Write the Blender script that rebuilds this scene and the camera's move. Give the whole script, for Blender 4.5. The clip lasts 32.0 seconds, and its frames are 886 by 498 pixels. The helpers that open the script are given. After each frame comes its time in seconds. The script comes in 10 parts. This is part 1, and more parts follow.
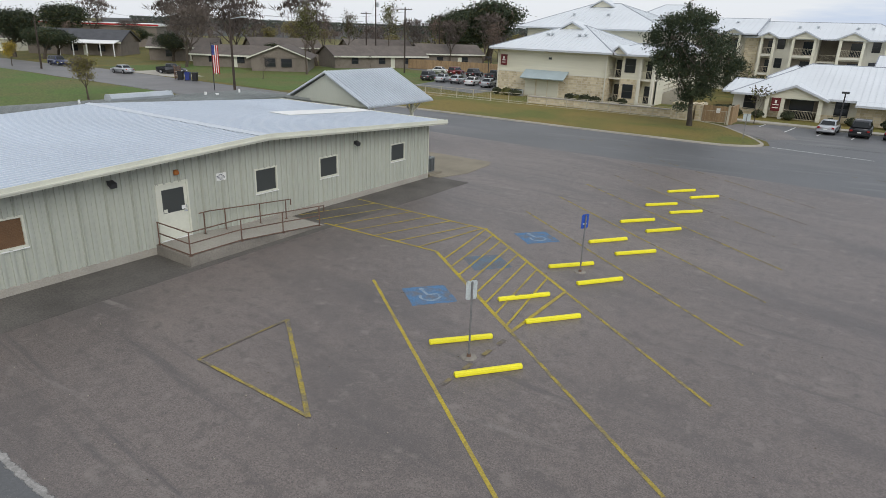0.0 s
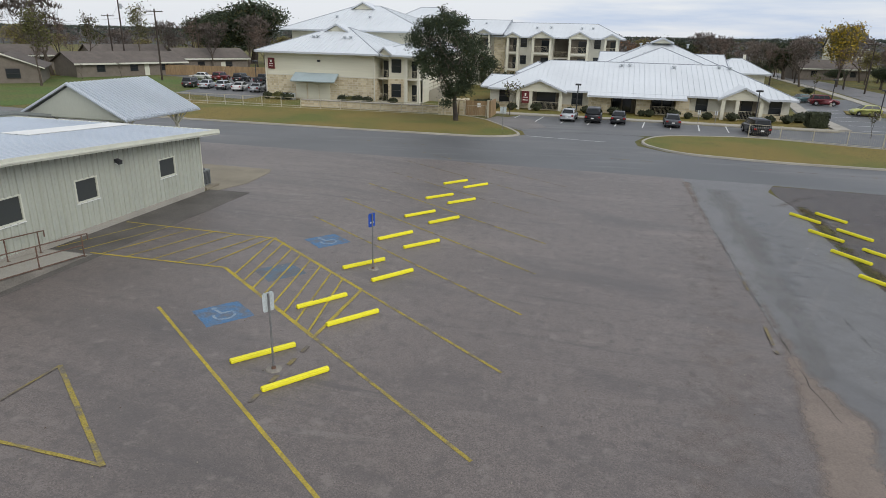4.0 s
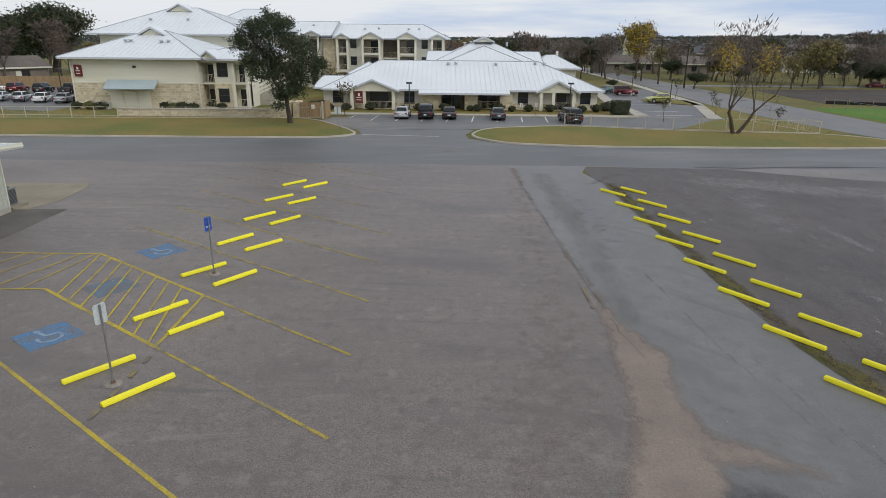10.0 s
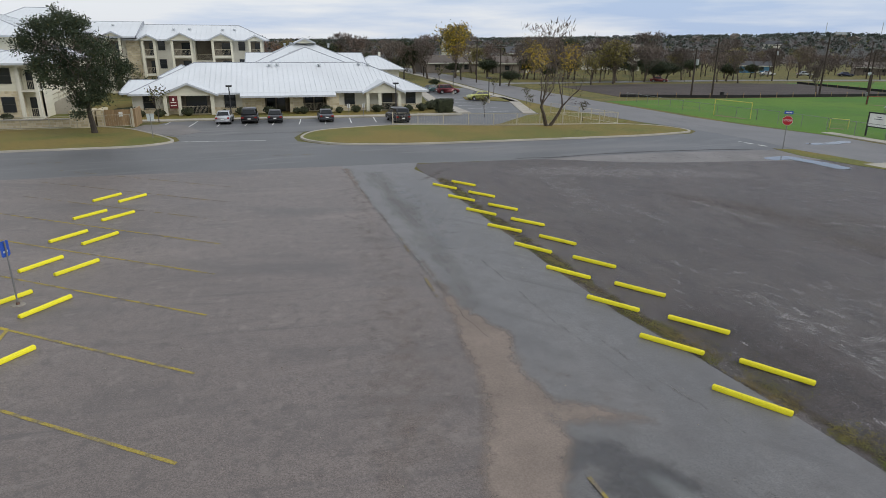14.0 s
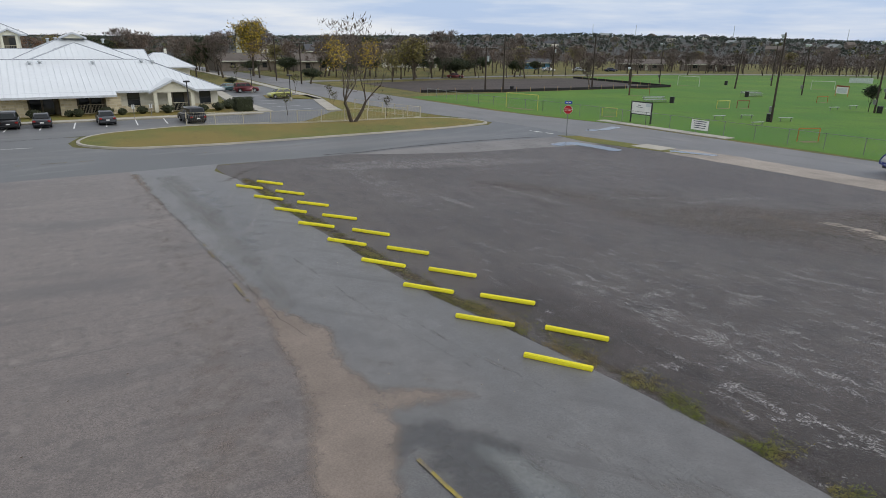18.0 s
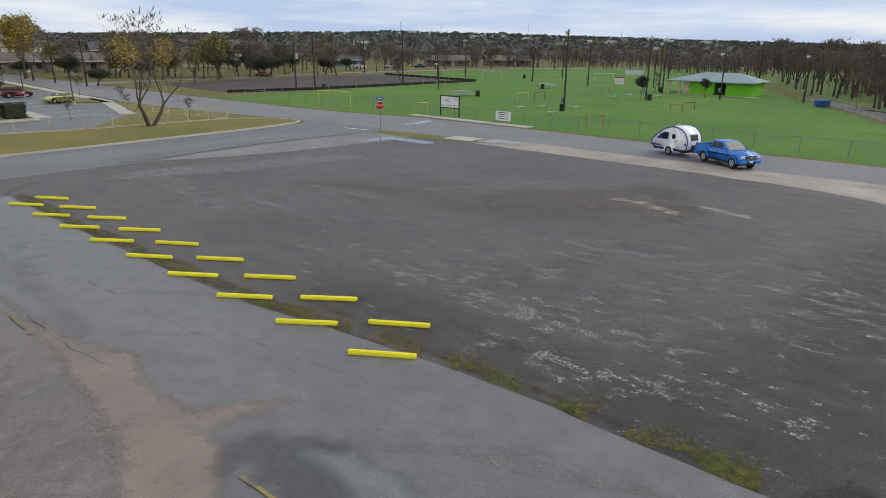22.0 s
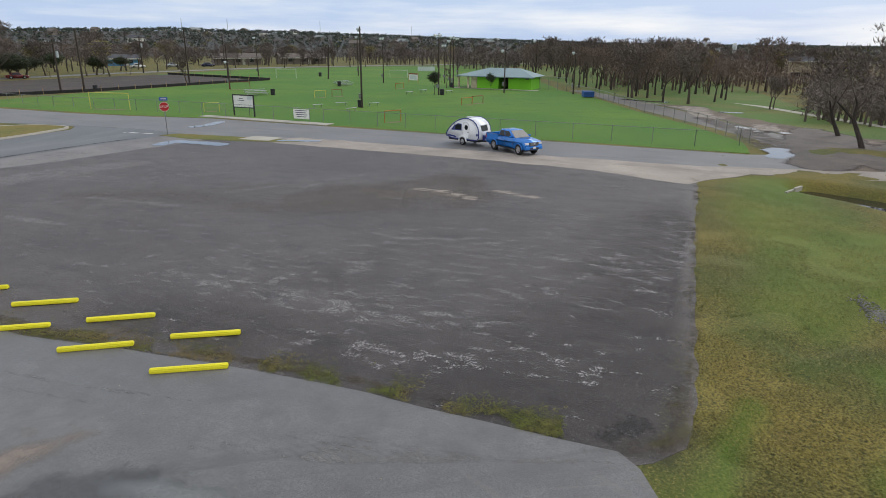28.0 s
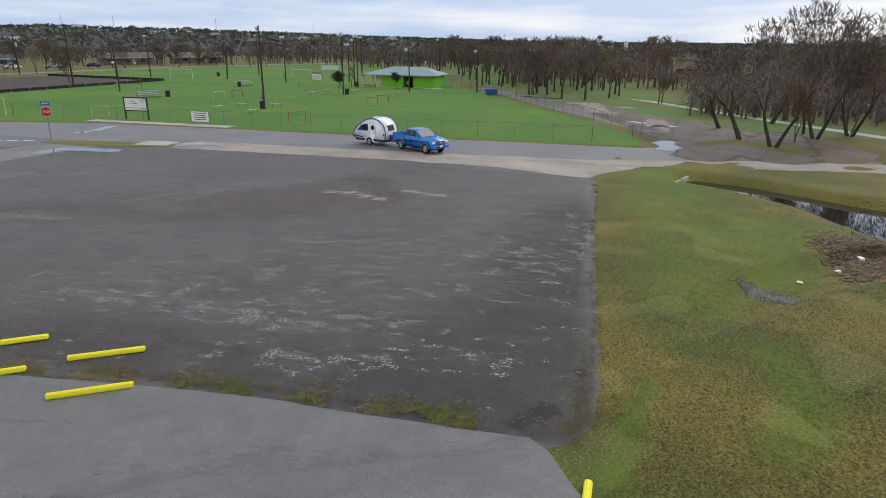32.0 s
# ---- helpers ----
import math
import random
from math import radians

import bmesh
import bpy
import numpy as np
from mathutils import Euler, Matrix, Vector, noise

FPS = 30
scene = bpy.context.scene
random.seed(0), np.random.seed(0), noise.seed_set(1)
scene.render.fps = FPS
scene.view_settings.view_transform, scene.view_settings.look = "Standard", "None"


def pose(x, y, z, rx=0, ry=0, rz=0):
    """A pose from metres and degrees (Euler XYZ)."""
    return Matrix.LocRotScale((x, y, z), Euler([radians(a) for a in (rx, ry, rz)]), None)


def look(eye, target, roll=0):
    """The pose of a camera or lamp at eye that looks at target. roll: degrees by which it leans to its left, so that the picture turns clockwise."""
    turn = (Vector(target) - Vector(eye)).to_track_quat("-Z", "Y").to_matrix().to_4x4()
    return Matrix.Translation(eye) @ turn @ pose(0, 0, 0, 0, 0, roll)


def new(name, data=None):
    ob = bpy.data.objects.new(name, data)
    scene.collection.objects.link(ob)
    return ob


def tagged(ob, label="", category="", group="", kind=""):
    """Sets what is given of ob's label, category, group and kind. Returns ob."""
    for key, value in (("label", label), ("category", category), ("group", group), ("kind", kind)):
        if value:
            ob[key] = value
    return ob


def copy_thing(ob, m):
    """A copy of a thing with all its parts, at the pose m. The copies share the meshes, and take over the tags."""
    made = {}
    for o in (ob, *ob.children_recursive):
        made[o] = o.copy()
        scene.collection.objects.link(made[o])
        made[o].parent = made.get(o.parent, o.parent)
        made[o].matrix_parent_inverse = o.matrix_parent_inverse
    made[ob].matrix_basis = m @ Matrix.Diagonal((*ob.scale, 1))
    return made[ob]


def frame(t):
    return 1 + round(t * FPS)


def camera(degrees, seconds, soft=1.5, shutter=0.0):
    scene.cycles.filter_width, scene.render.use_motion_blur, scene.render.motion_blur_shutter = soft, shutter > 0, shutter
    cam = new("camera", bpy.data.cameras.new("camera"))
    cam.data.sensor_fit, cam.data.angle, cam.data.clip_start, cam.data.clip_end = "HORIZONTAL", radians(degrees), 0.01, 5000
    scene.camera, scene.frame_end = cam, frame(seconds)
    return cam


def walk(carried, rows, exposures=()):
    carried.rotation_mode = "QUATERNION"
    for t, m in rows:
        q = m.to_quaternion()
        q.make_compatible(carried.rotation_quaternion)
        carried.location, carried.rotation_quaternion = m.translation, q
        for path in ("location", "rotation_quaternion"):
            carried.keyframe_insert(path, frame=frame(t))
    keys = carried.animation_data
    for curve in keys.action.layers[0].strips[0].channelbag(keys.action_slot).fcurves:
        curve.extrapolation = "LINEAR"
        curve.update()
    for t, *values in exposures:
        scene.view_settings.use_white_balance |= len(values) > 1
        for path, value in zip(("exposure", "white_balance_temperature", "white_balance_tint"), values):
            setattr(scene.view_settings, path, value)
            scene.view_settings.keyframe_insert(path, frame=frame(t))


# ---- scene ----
import itertools

cam = camera(70.71, 32.0, soft=0.75)


def aim(x, y, z, yaw, pitch, roll):
    return pose(x, y, z, 90 + pitch, 0, yaw) @ pose(0, 0, 0, 0, 0, roll)


PATH = [
    (0, aim(-0.688, 1.227, 8.225, 34.216, -19.545, 2.019)),
    (1, aim(-0.661, 1.190, 8.278, 30.272, -19.453, 1.886)),
    (2, aim(-0.609, 1.096, 8.336, 23.887, -19.289, 1.802)),
    (3, aim(-0.565, 0.969, 8.394, 18.633, -19.088, 1.675)),
    (4, aim(-0.490, 0.844, 8.418, 14.259, -18.904, 1.426)),
    (4.5, aim(-0.448, 0.765, 8.410, 12.079, -18.858, 1.265)),
    (6.5, aim(-0.251, 0.352, 8.335, 6.496, -18.672, 0.837)),
    (7, aim(-0.210, 0.273, 8.329, 5.906, -18.645, 0.804)),
    (8, aim(-0.142, 0.153, 8.315, 4.495, -18.604, 0.722)),
    (9, aim(-0.092, 0.062, 8.297, 2.474, -18.558, 0.652)),
    (10, aim(-0.052, -0.018, 8.284, -0.098, -18.510, 0.551)),
    (11, aim(-0.035, -0.077, 8.249, -3.728, -18.448, 0.528)),
    (12, aim(-0.055, -0.124, 8.218, -7.400, -18.351, 0.471)),
    (13, aim(-0.101, -0.170, 8.210, -11.299, -18.284, 0.374)),
    (13.5, aim(-0.119, -0.186, 8.202, -13.477, -18.256, 0.303)),
    (15.5, aim(-0.253, -0.168, 8.142, -22.030, -18.312, 0.695)),
    (16, aim(-0.250, -0.151, 8.123, -24.690, -18.299, 0.643)),
    (17, aim(-0.095, -0.088, 8.034, -29.184, -18.277, 0.635)),
    (18, aim(0.087, -0.072, 7.923, -32.949, -18.238, 0.668)),
    (19, aim(0.222, -0.110, 7.889, -36.999, -18.232, 0.655)),
    (20, aim(0.317, -0.196, 7.897, -41.071, -18.262, 0.526)),
    (21, aim(0.398, -0.259, 7.883, -45.212, -18.298, 0.458)),
    (22, aim(0.433, -0.285, 7.852, -49.285, -18.307, 0.455)),
    (23, aim(0.414, -0.354, 7.839, -53.240, -18.325, 0.357)),
    (24, aim(0.356, -0.420, 7.832, -56.809, -18.325, 0.274)),
    (25, aim(0.340, -0.463, 7.802, -60.363, -18.339, 0.284)),
    (25.5, aim(0.349, -0.473, 7.785, -61.828, -18.359, 0.326)),
    (27.5, aim(0.437, -0.488, 7.713, -65.799, -18.337, 0.501)),
    (28, aim(0.426, -0.482, 7.711, -67.159, -18.312, 0.551)),
    (29, aim(0.374, -0.488, 7.736, -70.072, -18.311, 0.498)),
    (30, aim(0.336, -0.512, 7.768, -72.427, -18.328, 0.514)),
    (31, aim(0.283, -0.574, 7.822, -73.958, -18.373, 0.505)),
    (32, aim(0.226, -0.647, 7.887, -75.530, -18.430, 0.503)),
]
walk(cam, PATH, exposures=[(0.0, 0.05), (6.0, 0.0), (14.0, 0.0), (20.0, 0.08), (26.0, 0.15), (32.0, 0.17)])

# ---- sky and light ----
world = bpy.data.worlds.new("sky")
scene.world = world
world.use_nodes = True
wn, wl = world.node_tree.nodes, world.node_tree.links
wn.clear()
w_out = wn.new("ShaderNodeOutputWorld")
w_bg = wn.new("ShaderNodeBackground")
w_sky = wn.new("ShaderNodeTexSky")
w_sky.sky_type = "NISHITA"
w_sky.sun_disc = False
w_sky.sun_elevation = radians(38)
w_sky.sun_rotation = radians(123)
w_sky.air_density, w_sky.dust_density = 1.0, 2.5
w_tc = wn.new("ShaderNodeTexCoord")
w_map = wn.new("ShaderNodeMapping")
w_map.inputs["Scale"].default_value = (1.0, 1.0, 9.0)
w_n1 = wn.new("ShaderNodeTexNoise")
w_n1.inputs["Scale"].default_value = 2.6
w_n1.inputs["Detail"].default_value = 7
w_n1.inputs["Roughness"].default_value = 0.55
w_r1 = wn.new("ShaderNodeValToRGB")
w_r1.color_ramp.elements[0].position, w_r1.color_ramp.elements[1].position = 0.38, 0.62
w_r1.color_ramp.elements[0].color = (3.7, 4.7, 6.5, 1)
w_r1.color_ramp.elements[1].color = (6.6, 6.85, 7.25, 1)
w_mix = wn.new("ShaderNodeMix")
w_mix.data_type = "RGBA"
w_mix.inputs["Factor"].default_value = 0.88
wl.new(w_tc.outputs["Generated"], w_map.inputs["Vector"])
wl.new(w_map.outputs["Vector"], w_n1.inputs["Vector"])
w_dot = wn.new("ShaderNodeVectorMath")
w_dot.operation = "DOT_PRODUCT"
w_dot.inputs[1].default_value = (0.90, 0.42, 0.0)
w_lin = wn.new("ShaderNodeMath")
w_lin.operation = "MULTIPLY_ADD"
w_lin.inputs[1].default_value = -0.26
w_lin.inputs[2].default_value = 0.21
w_add = wn.new("ShaderNodeMath")
wl.new(w_tc.outputs["Generated"], w_dot.inputs[0])
wl.new(w_dot.outputs["Value"], w_lin.inputs[0])
wl.new(w_n1.outputs["Fac"], w_add.inputs[0])
wl.new(w_lin.outputs["Value"], w_add.inputs[1])
wl.new(w_add.outputs["Value"], w_r1.inputs["Fac"])
wl.new(w_sky.outputs["Color"], w_mix.inputs["A"])
wl.new(w_r1.outputs["Color"], w_mix.inputs["B"])
wl.new(w_mix.outputs["Result"], w_bg.inputs["Color"])
w_bg.inputs["Strength"].default_value = 0.127
wl.new(w_bg.outputs["Background"], w_out.inputs["Surface"])

sun_data = bpy.data.lights.new("sun", "SUN")
sun_data.energy = 1.28
sun_data.angle = radians(40)
sun_data.color = (1.0, 0.975, 0.945)
sun = new("sun", sun_data)
sun.matrix_world = look((70, -45, 62), (0, 0, 0))


# ---- materials ----
def mat(name, col, rough=0.8, var=0.25, scale=0.6, fine=25.0, fvar=0.2, bump=0.0, metal=0.0, second=None, cut=(0.45, 0.6), spec=0.4, rnd=0.0, stretch=(1, 1, 1)):
    """A surface with large stains (scale), fine grain (fine), an optional second colour in patches and a per-object shift."""
    m = bpy.data.materials.new(name)
    m.use_nodes = True
    n, l = m.node_tree.nodes, m.node_tree.links
    b = n["Principled BSDF"]
    b.inputs["Roughness"].default_value = rough
    b.inputs["Metallic"].default_value = metal
    b.inputs["Specular IOR Level"].default_value = spec
    tc = n.new("ShaderNodeTexCoord")
    mp = n.new("ShaderNodeMapping")
    mp.inputs["Scale"].default_value = stretch
    l.new(tc.outputs["Object"], mp.inputs["Vector"])
    big = n.new("ShaderNodeTexNoise")
    big.inputs["Scale"].default_value = scale
    big.inputs["Detail"].default_value = 6
    l.new(mp.outputs["Vector"], big.inputs["Vector"])
    sm = n.new("ShaderNodeTexNoise")
    sm.inputs["Scale"].default_value = fine
    sm.inputs["Detail"].default_value = 3
    l.new(mp.outputs["Vector"], sm.inputs["Vector"])
    ramp = n.new("ShaderNodeValToRGB")
    e = ramp.color_ramp.elements
    c2 = second or tuple(min(1, c * (1 + var)) for c in col)
    c1 = col if second else tuple(c * (1 - var) for c in col)
    e[0].position, e[1].position = cut if second else (0.3, 0.7)
    e[0].color, e[1].color = (*c1, 1), (*c2, 1)
    l.new(big.outputs["Fac"], ramp.inputs["Fac"])
    mul = n.new("ShaderNodeMix")
    mul.data_type, mul.blend_type = "RGBA", "MULTIPLY"
    mul.inputs["Factor"].default_value = 1.0
    g = n.new("ShaderNodeMapRange")
    g.inputs["From Min"].default_value, g.inputs["From Max"].default_value = 0.25, 0.75
    g.inputs["To Min"].default_value, g.inputs["To Max"].default_value = 1 - fvar, 1 + fvar
    l.new(sm.outputs["Fac"], g.inputs["Value"])
    src = g.outputs["Result"]
    if rnd:
        oi = n.new("ShaderNodeObjectInfo")
        mr = n.new("ShaderNodeMapRange")
        mr.inputs["To Min"].default_value, mr.inputs["To Max"].default_value = 1 - rnd, 1 + rnd
        l.new(oi.outputs["Random"], mr.inputs["Value"])
        mm = n.new("ShaderNodeMath")
        mm.operation = "MULTIPLY"
        l.new(src, mm.inputs[0])
        l.new(mr.outputs["Result"], mm.inputs[1])
        src = mm.outputs["Value"]
    l.new(ramp.outputs["Color"], mul.inputs["A"])
    l.new(src, mul.inputs["B"])
    l.new(mul.outputs["Result"], b.inputs["Base Color"])
    if bump:
        bp = n.new("ShaderNodeBump")
        bp.inputs["Strength"].default_value = bump
        bp.inputs["Distance"].default_value = 0.02
        l.new(sm.outputs["Fac"], bp.inputs["Height"])
        l.new(bp.outputs["Normal"], b.inputs["Normal"])
    return m


def layer(m, col, scale, lo, hi, stretch=(1, 1, 1), turn=0.0, detail=6, mask=None, rough=None):
    """Lays a second colour over a material where a noise, stretched and turned, is high; mask: scale, lo, hi of a second noise that it keeps to."""
    n, l = m.node_tree.nodes, m.node_tree.links
    b = n["Principled BSDF"]
    old = b.inputs["Base Color"].links[0].from_socket
    tc = n.new("ShaderNodeTexCoord")
    rot = n.new("ShaderNodeMapping")
    rot.inputs["Rotation"].default_value = (0, 0, turn)
    mp = n.new("ShaderNodeMapping")
    mp.inputs["Scale"].default_value = stretch
    l.new(tc.outputs["Object"], rot.inputs["Vector"])
    l.new(rot.outputs["Vector"], mp.inputs["Vector"])

    def band(vec, sc, a, c, det):
        t = n.new("ShaderNodeTexNoise")
        t.inputs["Scale"].default_value, t.inputs["Detail"].default_value, t.inputs["Roughness"].default_value = sc, det, 0.62
        r = n.new("ShaderNodeMapRange")
        r.inputs["From Min"].default_value, r.inputs["From Max"].default_value = a, c
        l.new(vec, t.inputs["Vector"])
        l.new(t.outputs["Fac"], r.inputs["Value"])
        return r.outputs["Result"]
    f = band(mp.outputs["Vector"], scale, lo, hi, detail)
    if mask:
        k = n.new("ShaderNodeMath")
        k.operation = "MULTIPLY"
        l.new(f, k.inputs[0])
        l.new(band(tc.outputs["Object"], mask[0], mask[1], mask[2], 4), k.inputs[1])
        f = k.outputs["Value"]
    mx = n.new("ShaderNodeMix")
    mx.data_type = "RGBA"
    l.new(f, mx.inputs["Factor"])
    l.new(old, mx.inputs["A"])
    mx.inputs["B"].default_value = (*col, 1)
    l.new(mx.outputs["Result"], b.inputs["Base Color"])
    if rough is not None:
        r = n.new("ShaderNodeMix")
        r.data_type = "FLOAT"
        l.new(f, r.inputs["Factor"])
        r.inputs["A"].default_value = b.inputs["Roughness"].default_value
        r.inputs["B"].default_value = rough
        l.new(r.outputs["Result"], b.inputs["Roughness"])
    return m


def stone_mat(name, c1, c2, mortar, bw, bh, rough=0.9):
    """Coursed rubble: blocks of uneven colour with mortar between."""
    m = bpy.data.materials.new(name)
    m.use_nodes = True
    n, l = m.node_tree.nodes, m.node_tree.links
    b = n["Principled BSDF"]
    b.inputs["Roughness"].default_value = rough
    tc = n.new("ShaderNodeTexCoord")
    sep = n.new("ShaderNodeSeparateXYZ")
    add = n.new("ShaderNodeMath")
    com = n.new("ShaderNodeCombineXYZ")
    l.new(tc.outputs["Object"], sep.inputs["Vector"])
    l.new(sep.outputs["X"], add.inputs[0])
    l.new(sep.outputs["Y"], add.inputs[1])
    l.new(add.outputs["Value"], com.inputs["X"])
    l.new(sep.outputs["Z"], com.inputs["Y"])
    nz = n.new("ShaderNodeTexNoise")
    nz.inputs["Scale"].default_value = 1.3
    va = n.new("ShaderNodeVectorMath")
    va.operation = "MULTIPLY_ADD"
    va.inputs[1].default_value = (0.25, 0.12, 0)
    l.new(com.outputs["Vector"], nz.inputs["Vector"])
    l.new(nz.outputs["Color"], va.inputs[0])
    l.new(com.outputs["Vector"], va.inputs[2])
    br = n.new("ShaderNodeTexBrick")
    br.inputs["Scale"].default_value = 1.0
    br.inputs["Brick Width"].default_value, br.inputs["Row Height"].default_value = bw, bh
    br.inputs["Mortar Size"].default_value = 0.02
    br.inputs["Color1"].default_value, br.inputs["Color2"].default_value = (*c1, 1), (*c2, 1)
    br.inputs["Mortar"].default_value = (*mortar, 1)
    br.squash, br.squash_frequency = 0.6, 2
    l.new(va.outputs["Vector"], br.inputs["Vector"])
    l.new(br.outputs["Color"], b.inputs["Base Color"])
    bp = n.new("ShaderNodeBump")
    bp.invert = True
    bp.inputs["Strength"].default_value = 0.6
    bp.inputs["Distance"].default_value = 0.03
    l.new(br.outputs["Fac"], bp.inputs["Height"])
    l.new(bp.outputs["Normal"], b.inputs["Normal"])
    return m


def soft(m, scale=3.0, mix=0.5, lo=0.35, hi=0.65, stretch=(1, 1, 1), turn=0.0, most=1.0, rough=0.65, speck=0.0, detail=9):
    """Lets a material thin out to nothing: by the mesh's own cover value, broken up by a noise."""
    n, l = m.node_tree.nodes, m.node_tree.links
    b = n["Principled BSDF"]
    out = n["Material Output"]
    at = n.new("ShaderNodeAttribute")
    at.attribute_name = "cover"
    tc = n.new("ShaderNodeTexCoord")
    rot = n.new("ShaderNodeMapping")
    rot.inputs["Rotation"].default_value = (0, 0, turn)
    mp = n.new("ShaderNodeMapping")
    mp.inputs["Scale"].default_value = stretch
    l.new(tc.outputs["Object"], rot.inputs["Vector"])
    l.new(rot.outputs["Vector"], mp.inputs["Vector"])
    t = n.new("ShaderNodeTexNoise")
    t.inputs["Scale"].default_value, t.inputs["Detail"].default_value, t.inputs["Roughness"].default_value = scale, detail, rough
    l.new(mp.outputs["Vector"], t.inputs["Vector"])
    sc = n.new("ShaderNodeMath")
    sc.operation = "MULTIPLY_ADD"
    sc.inputs[1].default_value, sc.inputs[2].default_value = mix, -mix / 2
    l.new(t.outputs["Fac"], sc.inputs[0])
    ad = n.new("ShaderNodeMath")
    l.new(sc.outputs["Value"], ad.inputs[0])
    l.new(at.outputs["Fac"], ad.inputs[1])
    r = n.new("ShaderNodeMapRange")
    r.interpolation_type = "SMOOTHSTEP"
    r.inputs["From Min"].default_value, r.inputs["From Max"].default_value = lo, hi
    r.inputs["To Max"].default_value = most
    l.new(ad.outputs["Value"], r.inputs["Value"])
    fac = r.outputs["Result"]
    if speck:
        t2 = n.new("ShaderNodeTexNoise")
        t2.inputs["Scale"].default_value, t2.inputs["Detail"].default_value, t2.inputs["Roughness"].default_value = speck, 5, 0.75
        l.new(tc.outputs["Object"], t2.inputs["Vector"])
        r2 = n.new("ShaderNodeMapRange")
        r2.inputs["From Min"].default_value, r2.inputs["From Max"].default_value = 0.44, 0.56
        l.new(t2.outputs["Fac"], r2.inputs["Value"])
        mu = n.new("ShaderNodeMath")
        mu.operation = "MULTIPLY"
        l.new(fac, mu.inputs[0])
        l.new(r2.outputs["Result"], mu.inputs[1])
        fac = mu.outputs["Value"]
    tr = n.new("ShaderNodeBsdfTransparent")
    mx = n.new("ShaderNodeMixShader")
    l.new(fac, mx.inputs["Fac"])
    l.new(tr.outputs["BSDF"], mx.inputs[1])
    l.new(b.outputs["BSDF"], mx.inputs[2])
    l.new(mx.outputs["Shader"], out.inputs["Surface"])
    return m


def film_layer(name, x0, x1, y0, y1, step, z, cover, material, label, category):
    """A thin film on the ground whose thickness, 0 to 1, is given by cover(x, y)."""
    nx, ny = int((x1 - x0) / step) + 1, int((y1 - y0) / step) + 1
    co = [(x0 + i * step, y0 + j * step, z) for j in range(ny) for i in range(nx)]
    val = [cover(x, y) for x, y, _ in co]
    quads = []
    for j in range(ny - 1):
        for i in range(nx - 1):
            q = (j * nx + i, j * nx + i + 1, (j + 1) * nx + i + 1, (j + 1) * nx + i)
            if max(val[k] for k in q) > 0.02:
                quads.append(q)
    used = sorted({k for q in quads for k in q})
    re = {k: i for i, k in enumerate(used)}
    me = bpy.data.meshes.new(name)
    me.from_pydata([co[k] for k in used], [], [tuple(re[k] for k in q) for q in quads])
    a = me.attributes.new("cover", "FLOAT", "POINT")
    a.data.foreach_set("value", [val[k] for k in used])
    me.materials.append(material)
    return tagged(new(name, me), label, category, "", "structure")


def glass_mat(name, col, rough=0.08):
    m = bpy.data.materials.new(name)
    m.use_nodes = True
    b = m.node_tree.nodes["Principled BSDF"]
    b.inputs["Base Color"].default_value = (*col, 1)
    b.inputs["Roughness"].default_value = rough
    b.inputs["Specular IOR Level"].default_value = 0.6
    return m


# ---- helpers for building ----
def part(name, bm, material, parent=None, label="", at=None):
    me = bpy.data.meshes.new(name)
    bm.to_mesh(me)
    bm.free()
    me.materials.append(material)
    ob = new(name, me)
    if parent is not None:
        ob.parent = parent
    if at is not None:
        ob.matrix_basis = at
    if label:
        ob["label"] = label
    return ob


def thing(name, label, category, m=None, group="", kind=""):
    e = new(name)
    if m is not None:
        e.matrix_basis = m
    return tagged(e, label, category, group, kind)


def box(bm, x0, y0, z0, x1, y1, z1, bevel=0.0):
    r = bmesh.ops.create_cube(bm, size=1.0)
    vs = r["verts"]
    bmesh.ops.scale(bm, verts=vs, vec=(abs(x1 - x0), abs(y1 - y0), abs(z1 - z0)))
    bmesh.ops.translate(bm, verts=vs, vec=((x0 + x1) / 2, (y0 + y1) / 2, (z0 + z1) / 2))
    if bevel:
        es = list({e for v in vs for e in v.link_edges})
        bmesh.ops.bevel(bm, geom=es, offset=bevel, segments=2, affect="EDGES", profile=0.6)
    return bm


def cbox(x0, y0, z0, x1, y1, z1, bevel=0.0):
    return box(bmesh.new(), x0, y0, z0, x1, y1, z1, bevel)


def tube(bm, a, b, r0, r1=None, n=8):
    """A round bar from a to b."""
    a, b = Vector(a), Vector(b)
    r1 = r0 if r1 is None else r1
    q = (b - a).to_track_quat("Z", "Y").to_matrix().to_4x4()
    r = bmesh.ops.create_cone(bm, cap_ends=True, segments=n, radius1=r0, radius2=r1, depth=(b - a).length)
    bmesh.ops.transform(bm, matrix=Matrix.Translation((a + b) / 2) @ q, verts=r["verts"])
    return bm


def prism(bm, pts, axis, lo, hi):
    """An outline of 2D points, drawn out along an axis from lo to hi."""
    def at(p, h):
        return {"x": (h, p[0], p[1]), "y": (p[0], h, p[1]), "z": (p[0], p[1], h)}[axis]
    a = [bm.verts.new(at(p, lo)) for p in pts]
    b = [bm.verts.new(at(p, hi)) for p in pts]
    n = len(pts)
    bm.faces.new(a)
    bm.faces.new(b[::-1])
    for i in range(n):
        bm.faces.new((a[i], b[i], b[(i + 1) % n], a[(i + 1) % n]))
    bmesh.ops.recalc_face_normals(bm, faces=bm.faces[:])
    return bm


